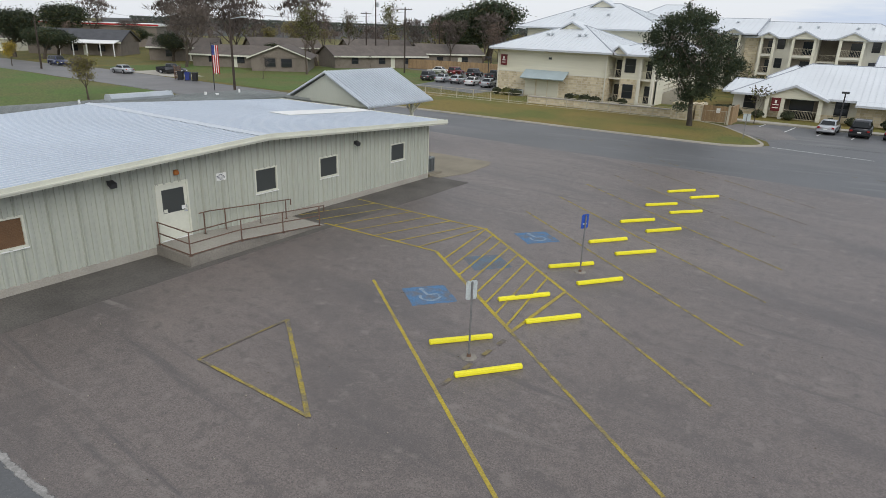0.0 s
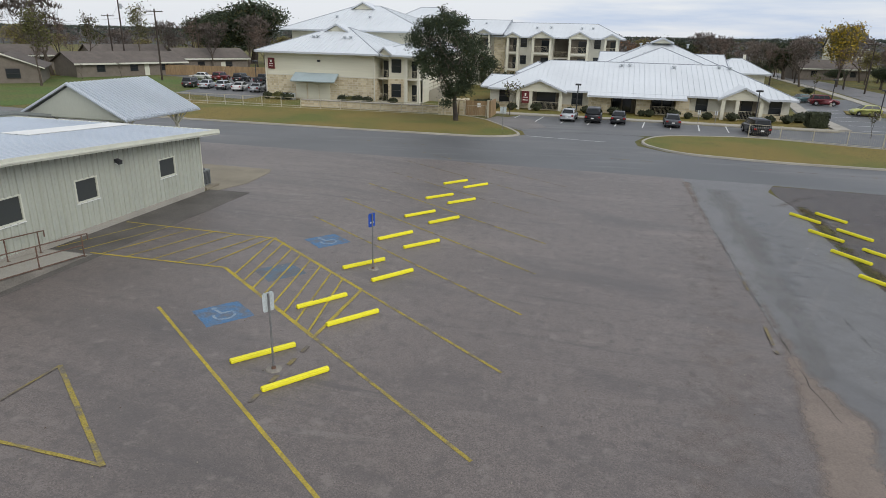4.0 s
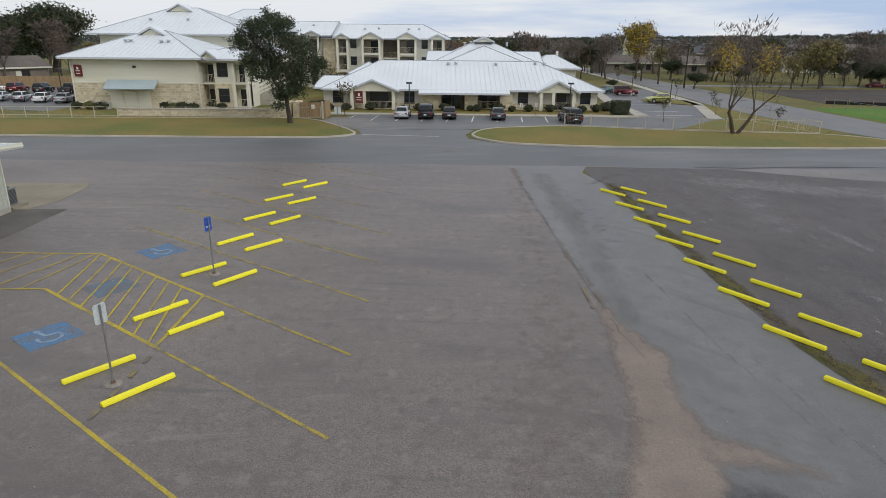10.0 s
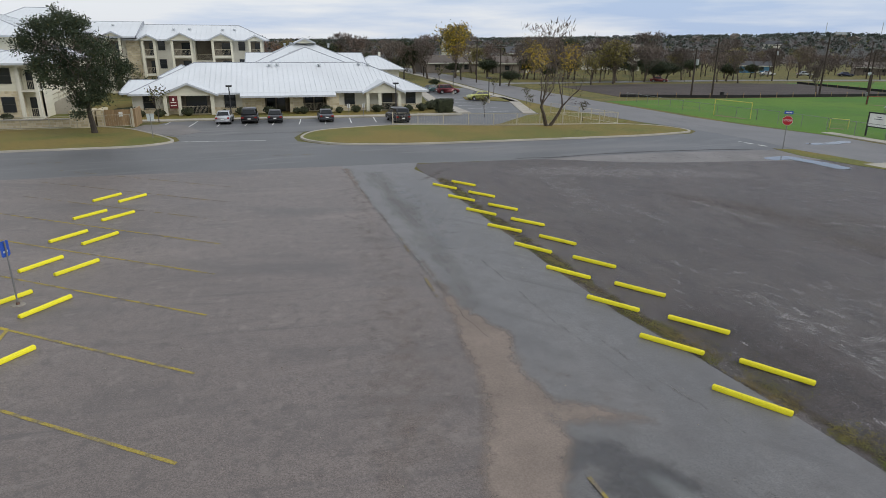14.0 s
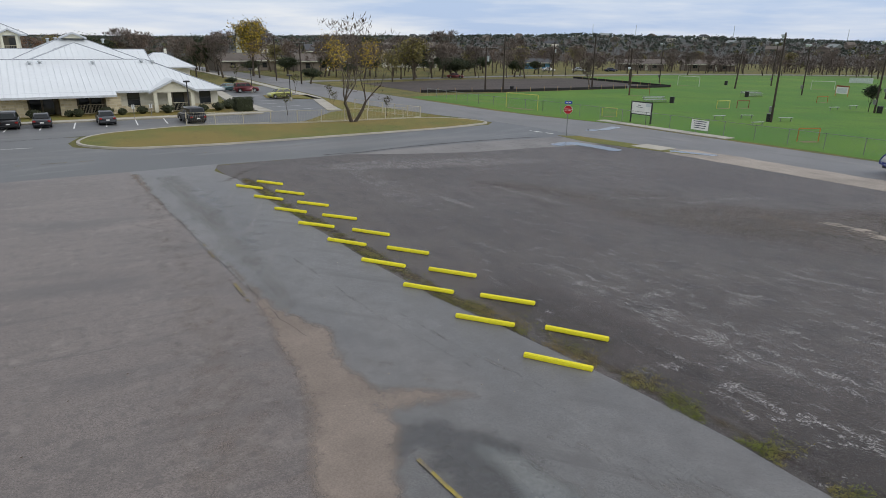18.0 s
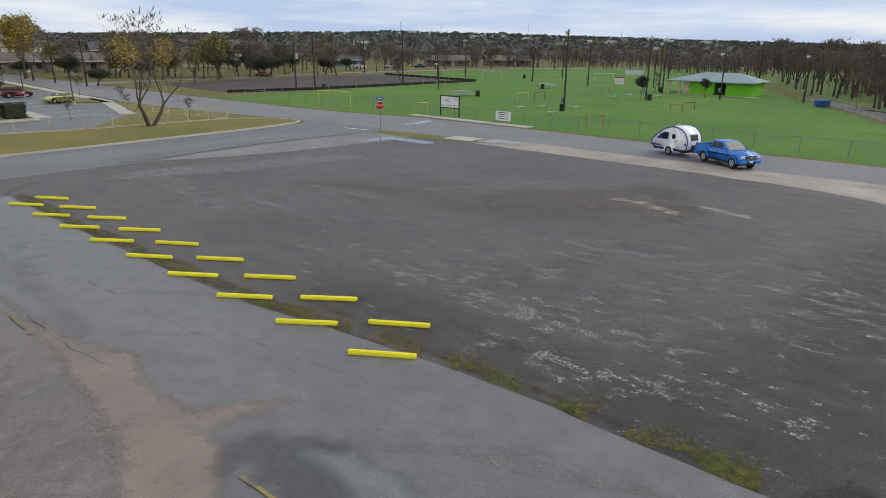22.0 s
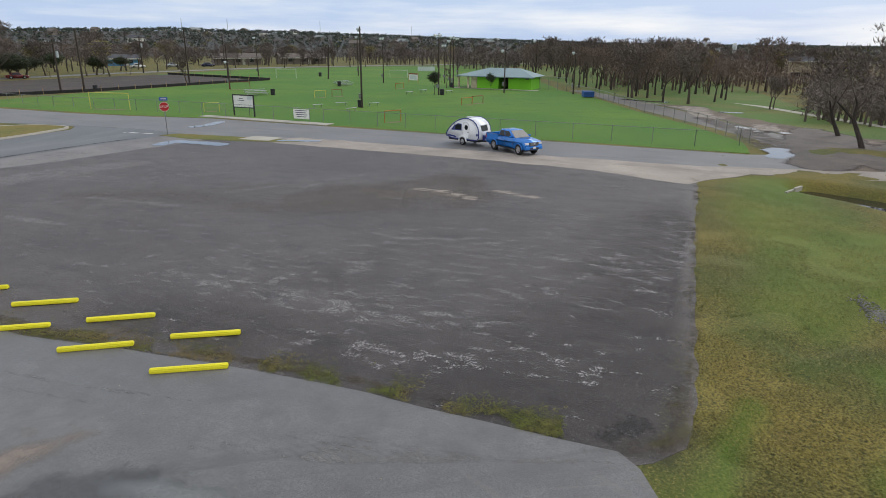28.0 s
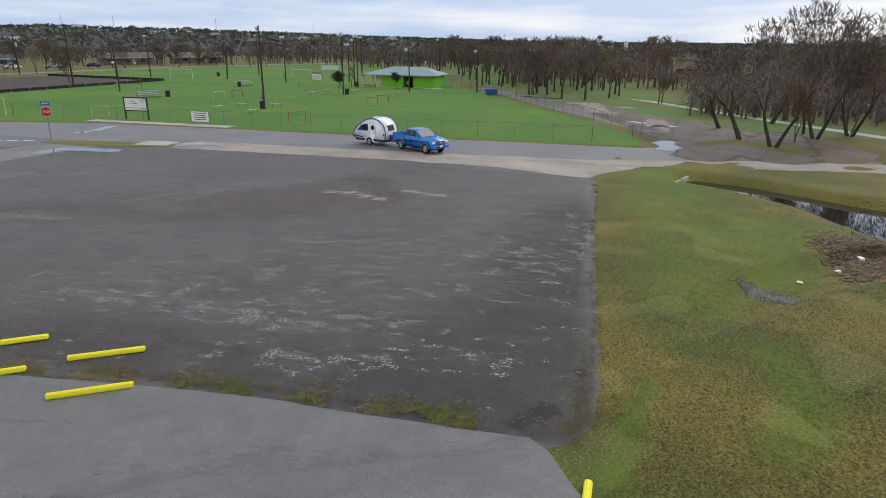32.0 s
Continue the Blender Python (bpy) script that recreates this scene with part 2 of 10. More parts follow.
def wobble(pts, step=1.0, amp=0.12, freq=0.5, seed=0.0, closed=True):
    """An outline with its sides cut into steps and pushed about a little."""
    out = []
    n = len(pts)
    for i in range(n if closed else n - 1):
        a, b = Vector(pts[i]), Vector(pts[(i + 1) % n])
        k = max(1, int((b - a).length / step))
        for j in range(k):
            p = a.lerp(b, j / k)
            d = noise.noise_vector(Vector((p.x * freq + seed, p.y * freq, 3.1)))
            e = noise.noise_vector(Vector((p.x * freq * 3.7 + seed, p.y * freq * 3.7, 8.3)))
            out.append((p.x + amp * (d.x + 0.35 * e.x), p.y + amp * (d.y + 0.35 * e.y)))
    if not closed:
        out.append(tuple(pts[-1]))
    return out


def sheet(name, pts, z, material, depth=0.05, label="", category="", kind="structure"):
    """A flat layer with a skirt."""
    bm = bmesh.new()
    top = [bm.verts.new((x, y, z)) for x, y in pts]
    low = [bm.verts.new((x, y, z - depth)) for x, y in pts]
    es = [bm.edges.new((top[i], top[(i + 1) % len(top)])) for i in range(len(top))]
    bmesh.ops.triangle_fill(bm, edges=es, use_beauty=True, normal=(0, 0, 1))
    for i in range(len(top)):
        j = (i + 1) % len(top)
        bm.faces.new((top[i], low[i], low[j], top[j]))
    for f in bm.faces:
        f.normal_update()
        if abs(f.normal.z) > 0.5 and f.normal.z < 0:
            f.normal_flip()
    ob = part(name, bm, material)
    return tagged(ob, label, category, "", kind)


# ---- ground and pavements ----
m_grass = mat("rough_grass", (0.085, 0.084, 0.019), 0.95, scale=0.2, fine=16, fvar=0.75, bump=0.8, second=(0.148, 0.118, 0.024), cut=(0.40, 0.62))
layer(m_grass, (0.062, 0.086, 0.013), 0.16, 0.52, 0.70, detail=9)
layer(m_grass, (0.125, 0.092, 0.022), 0.4, 0.60, 0.72, detail=10)
layer(m_grass, (0.040, 0.048, 0.011), 7.0, 0.55, 0.68, detail=9)
layer(m_grass, (0.20, 0.165, 0.045), 13.0, 0.55, 0.66, detail=8)
gn, gl = m_grass.node_tree.nodes, m_grass.node_tree.links
g_at, g_mx, g_no, g_mu = gn.new("ShaderNodeAttribute"), gn.new("ShaderNodeMix"), gn.new("ShaderNodeTexNoise"), gn.new("ShaderNodeMath")
g_at.attribute_name = "fresh"
g_mx.data_type, g_mu.operation = "RGBA", "MULTIPLY"
g_no.inputs["Scale"].default_value, g_no.inputs["Detail"].default_value = 2.4, 12
g_ra = gn.new("ShaderNodeMapRange")
g_ra.inputs["From Min"].default_value, g_ra.inputs["From Max"].default_value = 0.36, 0.60
gl.new(g_no.outputs["Fac"], g_ra.inputs["Value"])
gl.new(g_at.outputs["Fac"], g_mu.inputs[0])
gl.new(g_ra.outputs["Result"], g_mu.inputs[1])
gl.new(g_mu.outputs["Value"], g_mx.inputs["Factor"])
gl.new(gn["Principled BSDF"].inputs["Base Color"].links[0].from_socket, g_mx.inputs["A"])
g_mx.inputs["B"].default_value = (0.082, 0.146, 0.012, 1)
gl.new(g_mx.outputs["Result"], gn["Principled BSDF"].inputs["Base Color"])
m_lot = mat("worn_asphalt", (0.142, 0.119, 0.107), 0.50, var=0.13, scale=0.14, fine=30, fvar=0.5, bump=0.35, spec=0.5)
layer(m_lot, (0.088, 0.077, 0.073), 0.30, 0.50, 0.70, stretch=(0.35, 1, 1), turn=radians(12), detail=9)
layer(m_lot, (0.205, 0.172, 0.15), 0.20, 0.56, 0.76, stretch=(0.4, 1.3, 1), detail=9)
layer(m_lot, (0.085, 0.075, 0.072), 1.1, 0.56, 0.68, stretch=(0.08, 2.2, 1), turn=radians(4), mask=(0.09, 0.42, 0.58), detail=9)
layer(m_lot, (0.20, 0.178, 0.16), 1.3, 0.60, 0.70, stretch=(0.10, 2.0, 1), turn=radians(-6), mask=(0.11, 0.44, 0.58), detail=9)
layer(m_lot, (0.23, 0.21, 0.19), 0.9, 0.68, 0.76, detail=7, mask=(0.13, 0.45, 0.55))
layer(m_lot, (0.098, 0.084, 0.077), 2.4, 0.52, 0.68, detail=11)
layer(m_lot, (0.185, 0.16, 0.143), 1.7, 0.57, 0.70, detail=11)
layer(m_lot, (0.27, 0.25, 0.23), 60, 0.66, 0.72, detail=2)
layer(m_lot, (0.042, 0.038, 0.038), 48, 0.64, 0.72, detail=2)
m_drive = mat("grey_asphalt", (0.135, 0.132, 0.128), 0.46, var=0.14, scale=0.2, fine=30, fvar=0.34, bump=0.25, spec=0.5)
layer(m_drive, (0.090, 0.086, 0.083), 0.28, 0.46, 0.74, stretch=(1, 0.35, 1), turn=radians(-8), rough=0.38)
layer(m_drive, (0.16, 0.152, 0.145), 0.3, 0.50, 0.72, stretch=(1, 0.4, 1), detail=9)
layer(m_drive, (0.080, 0.076, 0.073), 0.9, 0.52, 0.70, stretch=(1.9, 0.08, 1), turn=radians(-38), mask=(0.12, 0.40, 0.56), detail=9)
layer(m_drive, (0.165, 0.152, 0.142), 1.1, 0.56, 0.70, stretch=(2.2, 0.05, 1), turn=radians(24), mask=(0.15, 0.42, 0.58), detail=9)
layer(m_drive, (0.165, 0.155, 0.146), 1.3, 0.58, 0.70, stretch=(2.2, 0.06, 1), turn=radians(-30), mask=(0.13, 0.46, 0.6), detail=9)
layer(m_drive, (0.098, 0.092, 0.088), 1.4, 0.42, 0.78, detail=12)
layer(m_drive, (0.22, 0.21, 0.20), 55, 0.66, 0.73, detail=2)
layer(m_drive, (0.05, 0.048, 0.046), 38, 0.65, 0.73, detail=2)
m_dark = mat("dark_gravel_asphalt", (0.068, 0.055, 0.050), 0.62, var=0.22, scale=0.16, fine=26, fvar=0.65, bump=0.6, spec=0.5)
layer(m_dark, (0.082, 0.070, 0.063), 0.11, 0.46, 0.64, detail=9)
layer(m_dark, (0.044, 0.037, 0.035), 0.9, 0.48, 0.68, stretch=(1.2, 0.6, 1), detail=13)
layer(m_dark, (0.092, 0.079, 0.072), 1.3, 0.54, 0.70, stretch=(1.3, 0.5, 1), detail=13)
layer(m_dark, (0.21, 0.195, 0.185), 20, 0.58, 0.66, detail=5)
layer(m_dark, (0.16, 0.145, 0.138), 7, 0.64, 0.72, stretch=(1.4, 0.6, 1), detail=9)
layer(m_dark, (0.026, 0.023, 0.023), 18, 0.56, 0.66, detail=5)
m_streak = soft(mat("pale_stone_chippings", (0.27, 0.255, 0.25), 0.8, var=0.2, scale=1.2, fine=26, fvar=0.4, bump=0.4), 1.6, 2.6, 0.56, 0.80, stretch=(1.6, 0.65, 1), turn=radians(-4), most=0.85, rough=0.7, speck=15, detail=12)
m_sand = soft(mat("pale_sand_patch", (0.33, 0.285, 0.245), 0.9, var=0.15, scale=1.2, fine=20, fvar=0.35), 1.6, 3.0, 0.5, 0.8, stretch=(2.0, 0.6, 1), turn=radians(-10), most=0.85, rough=0.7)
m_dark_film = soft(mat("dark_gravel_film", (0.034, 0.029, 0.027), 0.75, var=0.25, scale=1.2, fine=26, fvar=0.6, bump=0.5), 0.8, 0.5, 0.2, 0.95, stretch=(1.3, 0.5, 1), turn=radians(-5), most=0.5, rough=0.75)
m_fines = soft(mat("brown_fine_gravel", (0.108, 0.085, 0.064), 0.85, var=0.2, scale=0.6, fine=22, fvar=0.5, bump=0.4), 0.22, 1.0, 0.35, 0.8, stretch=(0.6, 1.3, 1), turn=radians(72), most=0.8, rough=0.75, speck=11)
m_road = mat("road_asphalt", (0.104, 0.106, 0.108), 0.55, var=0.12, scale=0.16, fine=20, fvar=0.16, bump=0.15)
layer(m_road, (0.16, 0.158, 0.155), 0.5, 0.55, 0.7, stretch=(0.2, 1.4, 1), turn=radians(-10), detail=12)
layer(m_road, (0.20, 0.195, 0.19), 30, 0.64, 0.72, detail=3)
layer(m_road, (0.155, 0.15, 0.145), 0.12, 0.52, 0.7, stretch=(0.3, 1, 1))
m_street = mat("pale_street_asphalt", (0.142, 0.137, 0.134), 0.55, var=0.14, scale=0.2, fine=18, fvar=0.22, bump=0.15)
layer(m_street, (0.20, 0.182, 0.165), 0.35, 0.55, 0.72, stretch=(1.4, 0.25, 1), detail=11)
layer(m_street, (0.105, 0.102, 0.10), 0.5, 0.55, 0.70, stretch=(1.6, 0.2, 1), detail=11)
layer(m_street, (0.075, 0.07, 0.066), 2.0, 0.66, 0.72, stretch=(1, 0.4, 1), detail=10)
m_gravel = mat("pale_gravel", (0.30, 0.262, 0.225), 0.9, var=0.2, scale=0.3, fine=14, fvar=0.35, bump=0.4)
layer(m_gravel, (0.19, 0.165, 0.14), 0.4, 0.52, 0.7, stretch=(1.3, 0.4, 1), detail=10)
layer(m_gravel, (0.10, 0.085, 0.075), 1.6, 0.64, 0.72, stretch=(1.2, 0.5, 1), detail=10)
m_field = mat("field_turf", (0.052, 0.142, 0.008), 0.95, scale=0.07, fine=5, fvar=0.4, bump=0.4, second=(0.088, 0.172, 0.010), cut=(0.40, 0.68))
layer(m_field, (0.14, 0.14, 0.03), 0.06, 0.60, 0.78)
layer(m_field, (0.052, 0.115, 0.011), 0.5, 0.52, 0.70, stretch=(1, 0.5, 1), detail=9)
m_lawn = layer(mat("winter_lawn", (0.178, 0.134, 0.030), 0.95, scale=0.14, fine=9, fvar=0.55, bump=0.5, second=(0.110, 0.120, 0.021), cut=(0.42, 0.64)), (0.085, 0.07, 0.02), 3.0, 0.56, 0.68, detail=9)
m_soil = mat("bare_soil", (0.055, 0.043, 0.037), 0.95, scale=0.2, fine=2.5, fvar=0.5, bump=0.6)
m_dirt = mat("damp_brown_dirt", (0.115, 0.085, 0.06), 0.85, var=0.3, scale=0.22, fine=8, fvar=0.35, bump=0.4)
layer(m_dirt, (0.25, 0.2, 0.15), 0.2, 0.56, 0.68)
layer(m_dirt, (0.07, 0.085, 0.02), 0.16, 0.57, 0.66)
m_silt = soft(mat("sandy_silt", (0.245, 0.200, 0.168), 0.85, var=0.16, scale=0.7, fine=26, fvar=0.2, bump=0.1), 1.5, 1.5, 0.22, 0.95, most=0.78, rough=0.7)
m_wet = soft(mat("wet_asphalt", (0.088, 0.086, 0.085), 0.25, var=0.2, scale=0.3, fine=20, fvar=0.3, spec=0.5), 1.3, 1.9, 0.15, 0.95, most=0.72, rough=0.7)
# Puddle water; its pale base colour stands in for most of the sky reflection.
m_film = soft(mat("sky_toned_water_film", (0.16, 0.165, 0.16), 0.06, var=0.2, scale=0.4, fine=12, fvar=0.15, spec=0.9), 1.1, 1.3, 0.2, 1.0, stretch=(1, 0.7, 1), most=0.8, rough=0.65)
m_worn = mat("worn_turf_dirt", (0.15, 0.12, 0.06), 0.95, var=0.25, scale=0.6, fine=10, fvar=0.3)
m_conc = mat("concrete", (0.36, 0.335, 0.285), 0.85, var=0.15, scale=0.5, fine=20, fvar=0.15, bump=0.15)
m_yellow = mat("yellow_paint", (0.78, 0.70, 0.02), 0.5, var=0.07, scale=1.2, fine=30, fvar=0.1, bump=0.1, rnd=0.06)
m_wstripe = mat("white_road_paint", (0.55, 0.55, 0.52), 0.7, var=0.2, scale=0.6, fine=20, fvar=0.2)
m_water = glass_mat("still_water", (0.018, 0.017, 0.014), 0.03)
m_seam = mat("cracked_seam", (0.06, 0.055, 0.05), 0.9, var=0.3, scale=1.0, fine=20, fvar=0.4)


def seg_dist(x, y, pts):
    """Distance to a line of points (x, y, half width), less the half width there."""
    best = 1e9
    for (ax, ay, aw), (bx, by, bw) in zip(pts, pts[1:]):
        dx, dy = bx - ax, by - ay
        t = max(0.0, min(1.0, ((x - ax) * dx + (y - ay) * dy) / (dx * dx + dy * dy)))
        d = math.hypot(x - ax - t * dx, y - ay - t * dy) - (aw + t * (bw - aw))
        best = min(best, d)
    return best


def ease(t):
    t = max(0.0, min(1.0, t))
    return t * t * (3 - 2 * t)


POND = [(41.3, -6.6, 0.25), (39.9, -9.0, 0.6), (37.4, -11.6, 1.0), (34.4, -14.4, 2.0), (29.0, -18.5, 4.2), (22, -24, 6)]
SWALE = [(18.2, -3.6, 0.1), (20.5, -5.4, 0.3), (23.0, -7.2, 0.5), (26.5, -11.5, 0.8), (28, -16, 1)]


def ground_height(x, y):
    if not (5 < x < 62 and -45 < y < 1.5):
        return 0.0
    h = 0.10 * ease(-y / 6) * noise.noise(Vector((x * 0.25, y * 0.25, 0.5)))
    h += 0.035 * ease(-y / 2) * noise.noise(Vector((x * 1.1, y * 1.1, 2.5)))
    h -= 0.95 * ease(1 - seg_dist(x, y, POND) / 1.9)
    h -= 0.32 * ease(1 - seg_dist(x, y, SWALE) / 0.9)
    edge = min(ease((x - 5) / 5), ease((62 - x) / 5), ease((y + 45) / 5))
    return h * edge


def spaced(lo, hi, near0, near1, step, far):
    v, p = [], near0
    while p < near1:
        v.append(p)
        p += step
    v.append(near1)
    k = 1
    while v[-1] < hi:
        v.append(min(hi, near1 + far * (1.5 ** k - 1)))
        k += 1
    k = 1
    while v[0] > lo:
        v.insert(0, max(lo, near0 - far * (1.5 ** k - 1)))
        k += 1
    return v


gx = spaced(-1800, 2800, 6, 62, 0.35, 6)
gy = spaced(-1800, 2800, -45, 4, 0.35, 6)
bm = bmesh.new()
rows_ = [[bm.verts.new((x, y, ground_height(x, y))) for x in gx] for y in gy]
for j in range(len(gy) - 1):
    for i in range(len(gx) - 1):
        bm.faces.new((rows_[j][i], rows_[j][i + 1], rows_[j + 1][i + 1], rows_[j + 1][i])).smooth = True
# how fresh and green the grass grows, from 0 to 1
fresh_lines = [([(41, -4.2, 0.8), (33, -4.6, 1.6), (26, -5.0, 1.0), (21, -3.8, 0.1)], 2.5), ([(12.4, -4.6, 0.1), (13.8, -5.6, 0.2), (15.6, -5.8, 0.3), (17.2, -5.3, 0.1)], 0.8), ([(10.6, -1.4, 0.05), (12.6, -1.7, 0.0), (14.5, -2.2, 0.0)], 0.5), ([(30, -8.0, 1.2), (24, -6.6, 0.4)], 2.0)]


def grass_fresh(x, y):
    if not (5 < x < 60 and -45 < y < 2):
        return 0.0
    return max(ease(1 - seg_dist(x, y, pts) / e) for pts, e in fresh_lines)


fresh = [grass_fresh(v.co.x, v.co.y) for v in bm.verts]
ground = tagged(part("ground", bm, m_grass), "rough winter grass, green and straw-coloured", "ground", kind="structure")
ground.data.attributes.new("fresh", "FLOAT", "POINT").data.foreach_set("value", fresh)

sheet("parking_lot", wobble([(-19.0, -40), (6.2, -40), (6.2, 43.2), (-60, 44.2), (-60, 36), (-21.4, 36), (-21.4, 30.2), (-19.0, 30.2)], 1.2, 0.08), 0.012, m_lot, label="worn brownish-grey asphalt parking lot", category="parking lot")
LANE_E = [(8.0, -6.0), (8.6, -2.4), (9.4, -1.2), (10.3, -0.55), (11.1, -0.1), (11.5, 0.35), (11.45, 1.5), (11.4, 3.2), (11.4, 6), (11.2, 9), (10.65, 13.4), (10.15, 16), (9.95, 21), (9.8, 27), (9.75, 31), (9.75, 37.5), (9.2, 41), (10.0, 43.2)]
sheet("drive_lane", wobble([(5.0, -40), (7.6, -40)] + LANE_E + [(4.6, 43.2), (5.0, 25), (5.2, 20), (5.25, 17), (5.5, 15), (5.2, 12), (4.6, 10), (4.2, 8), (4.4, 4)], 0.6, 0.06, seed=4), 0.02, m_drive, label="grey asphalt drive lane with damp patches", category="paving")
sheet("gravel_lot", wobble([(10.8, 0.5), (11.4, -0.35), (12.2, -0.85), (14, -1.0), (17, -0.9), (22, -0.7), (30, -0.4), (38, -0.3), (41.2, 0.0), (42.0, 14), (41.8, 33), (40.6, 41.8), (24, 42.5), (9.6, 42.8), (9.4, 37), (9.5, 24), (9.9, 15), (10.8, 7.5)], 0.5, 0.16, 0.8, seed=9), 0.010, m_dark, label="dark broken asphalt and gravel lot with pale streaks", category="parking lot")
sheet("gravel_verge", wobble([(38.6, 0.4), (40.3, -0.6), (43.6, -3.2), (44.6, -9), (45.4, -14.5), (46, -20), (50, -24), (48, -10), (45.2, 0), (44.6, 12), (44.3, 31), (41.5, 33.2), (40.9, 30), (41.1, 14), (40.6, 6)], 0.8, 0.25, seed=2), 0.019, m_gravel, label="pale gravel verge along the street", category="gravel")
ROAD = [(-150, 45.2), (-90, 44.6), (10, 43.0), (24, 42.3), (41.2, 41.4), (42.2, 33), (43.0, 6), (44.4, -4), (46, -9), (54.0, -8.5), (51.8, -3.2), (51.5, 30), (51.5, 47), (49.4, 56), (48.4, 64), (47.9, 95), (48.5, 140), (47.5, 220), (41, 220), (40.5, 140), (37.2, 90), (37.6, 76), (39.5, 62), (41.0, 56.5), (40.9, 53.6), (39.3, 52.1), (33, 51.6), (20, 51.4), (9, 51.9), (4.5, 53.2), (2.2, 55.6), (2.0, 58), (3, 61.3), (-12.6, 66.0), (-8.2, 60.5), (-7.6, 58.2), (-8.8, 56.2), (-12, 55.1), (-22, 54.8), (-37, 54.4), (-90, 56), (-150, 54.5)]
m_apron = mat("pale_gritty_apron", (0.165, 0.152, 0.143), 0.6, var=0.18, scale=0.3, fine=16, fvar=0.3, bump=0.3)
sheet("road_apron", wobble([(41.0, 41.0), (40.2, 41.9), (34.2, 42.6), (28.3, 42.9), (23.5, 42.9), (19.5, 42.4), (22.5, 41.0), (25.0, 39.9), (28.2, 38.9), (32.9, 38.3), (37.0, 37.6), (39.6, 37.2), (40.4, 39.0)], 0.6, 0.16, 0.8, seed=81), 0.0135, m_apron, depth=0.004, label="pale gritty apron between road and lot", category="apron")
sheet("road", wobble(ROAD, 1.5, 0.05, seed=7), 0.008, m_road, label="dark grey asphalt road", category="road")
sheet("cross_street", wobble([(42.6, 33), (43.2, 6), (44.6, -4), (47, -7.5), (53.0, -7), (51.7, -3.2), (51.4, 30), (51.4, 47), (49.3, 56), (48.3, 64), (47.8, 95), (48.4, 140), (47.4, 220), (41.1, 220), (40.6, 140), (37.4, 90), (37.8, 76), (39.7, 62), (41.2, 56.5), (42.2, 48), (41.8, 41)], 1.5, 0.05, seed=17), 0.013, m_street, label="pale grey asphalt cross street", category="street")
sheet("sports_field", wobble([(52.5, -3.4), (52.3, 44), (50.9, 52), (49.6, 60), (49.2, 86), (66, 86.5), (106, 85), (113, 120), (150, 118), (190, 100), (195, 60), (125, 30), (110.6, 24), (99, 16.6), (81.6, 8.6), (68.6, 1.3), (58, -3.2)], 2, 0.15, seed=5), 0.010, m_field, label="bright green mown sports turf", category="sports field")
m_lane = mat("gritty_lane_asphalt", (0.112, 0.099, 0.087), 0.6, var=0.2, scale=0.3, fine=14, fvar=0.3, bump=0.2)
m_park = mat("park_grass", (0.070, 0.128, 0.016), 0.95, scale=0.12, fine=5, fvar=0.4, bump=0.4, second=(0.115, 0.125, 0.028), cut=(0.44, 0.66))
sheet("park_lawn", wobble([(63, -9.0), (70, -4.4), (84, 2.6), (100, 12), (113, 20), (200, 62), (245, 44), (190, 14), (140, -4), (112, -9), (97, -11), (82, -18.5), (70, -26), (63, -30)], 2.5, 0.4, seed=71), 0.005, m_park, label="green park grass under bare trees", category="grass")
sheet("far_lawn", wobble([(113, 120), (150, 118), (190, 100), (196, 60), (130, 32), (205, 66), (252, 62), (205, 104), (160, 122)], 3, 0.3, seed=73), 0.006, m_park, label="grass between the field and the far road", category="grass")
sheet("garden_plot", wobble([(55.4, 93), (69.0, 88.4), (88, 86.6), (108.5, 84.6), (114, 117.5), (96, 121.5), (79, 123), (57, 119)], 1.5, 0.3, seed=8), 0.03, m_soil, label="ploughed dark bare soil plot", category="soil")
sheet("park_lane", wobble([(52.5, -4.8), (57.5, -5.5), (60, -4.6), (69, 0.1), (82, 7.4), (99, 15.6), (112, 22.8), (113, 20), (100, 12.2), (84, 3.2), (70, -3.6), (62, -8.4), (55, -10.5), (47, -8), (45.5, -5)], 1.0, 0.2, seed=6), 0.012, m_lane, label="narrow grey asphalt park lane", category="lane")
sheet("dirt_clearing", wobble([(46.5, -8.5), (55, -9.8), (62, -8.0), (70, -4.2), (84, 2.4), (92, 6.6), (91, 1.2), (80, -3), (73, -8), (66, -13), (63.5, -19), (54, -20.5), (48, -19)], 0.9, 0.5, seed=12), 0.009, m_dirt, label="muddy brown dirt clearing under the trees", category="dirt")
sheet("footpath", wobble([(99, -2.6), (95, -5.6), (79.5, -14.0), (67.3, -21.9), (50, -33), (40, -40), (41, -41.5), (51, -34.3), (68, -23.3), (80.3, -15.3), (95.8, -6.7)], 2.0, 0.06, seed=1), 0.016, m_conc, label="pale concrete footpath in the park", category="path")


def stroke(pts, soft_edge):
    """Cover that is 1 along a line of (x, y, half width) and fades past it."""
    return lambda x, y: ease(0.5 - seg_dist(x, y, pts) / (2 * soft_edge))


def smear(pts, soft_edge):
    """Cover that is 1 all across a line and fades past its half width."""
    return lambda x, y: ease(1 - seg_dist(x, y, pts) / soft_edge)


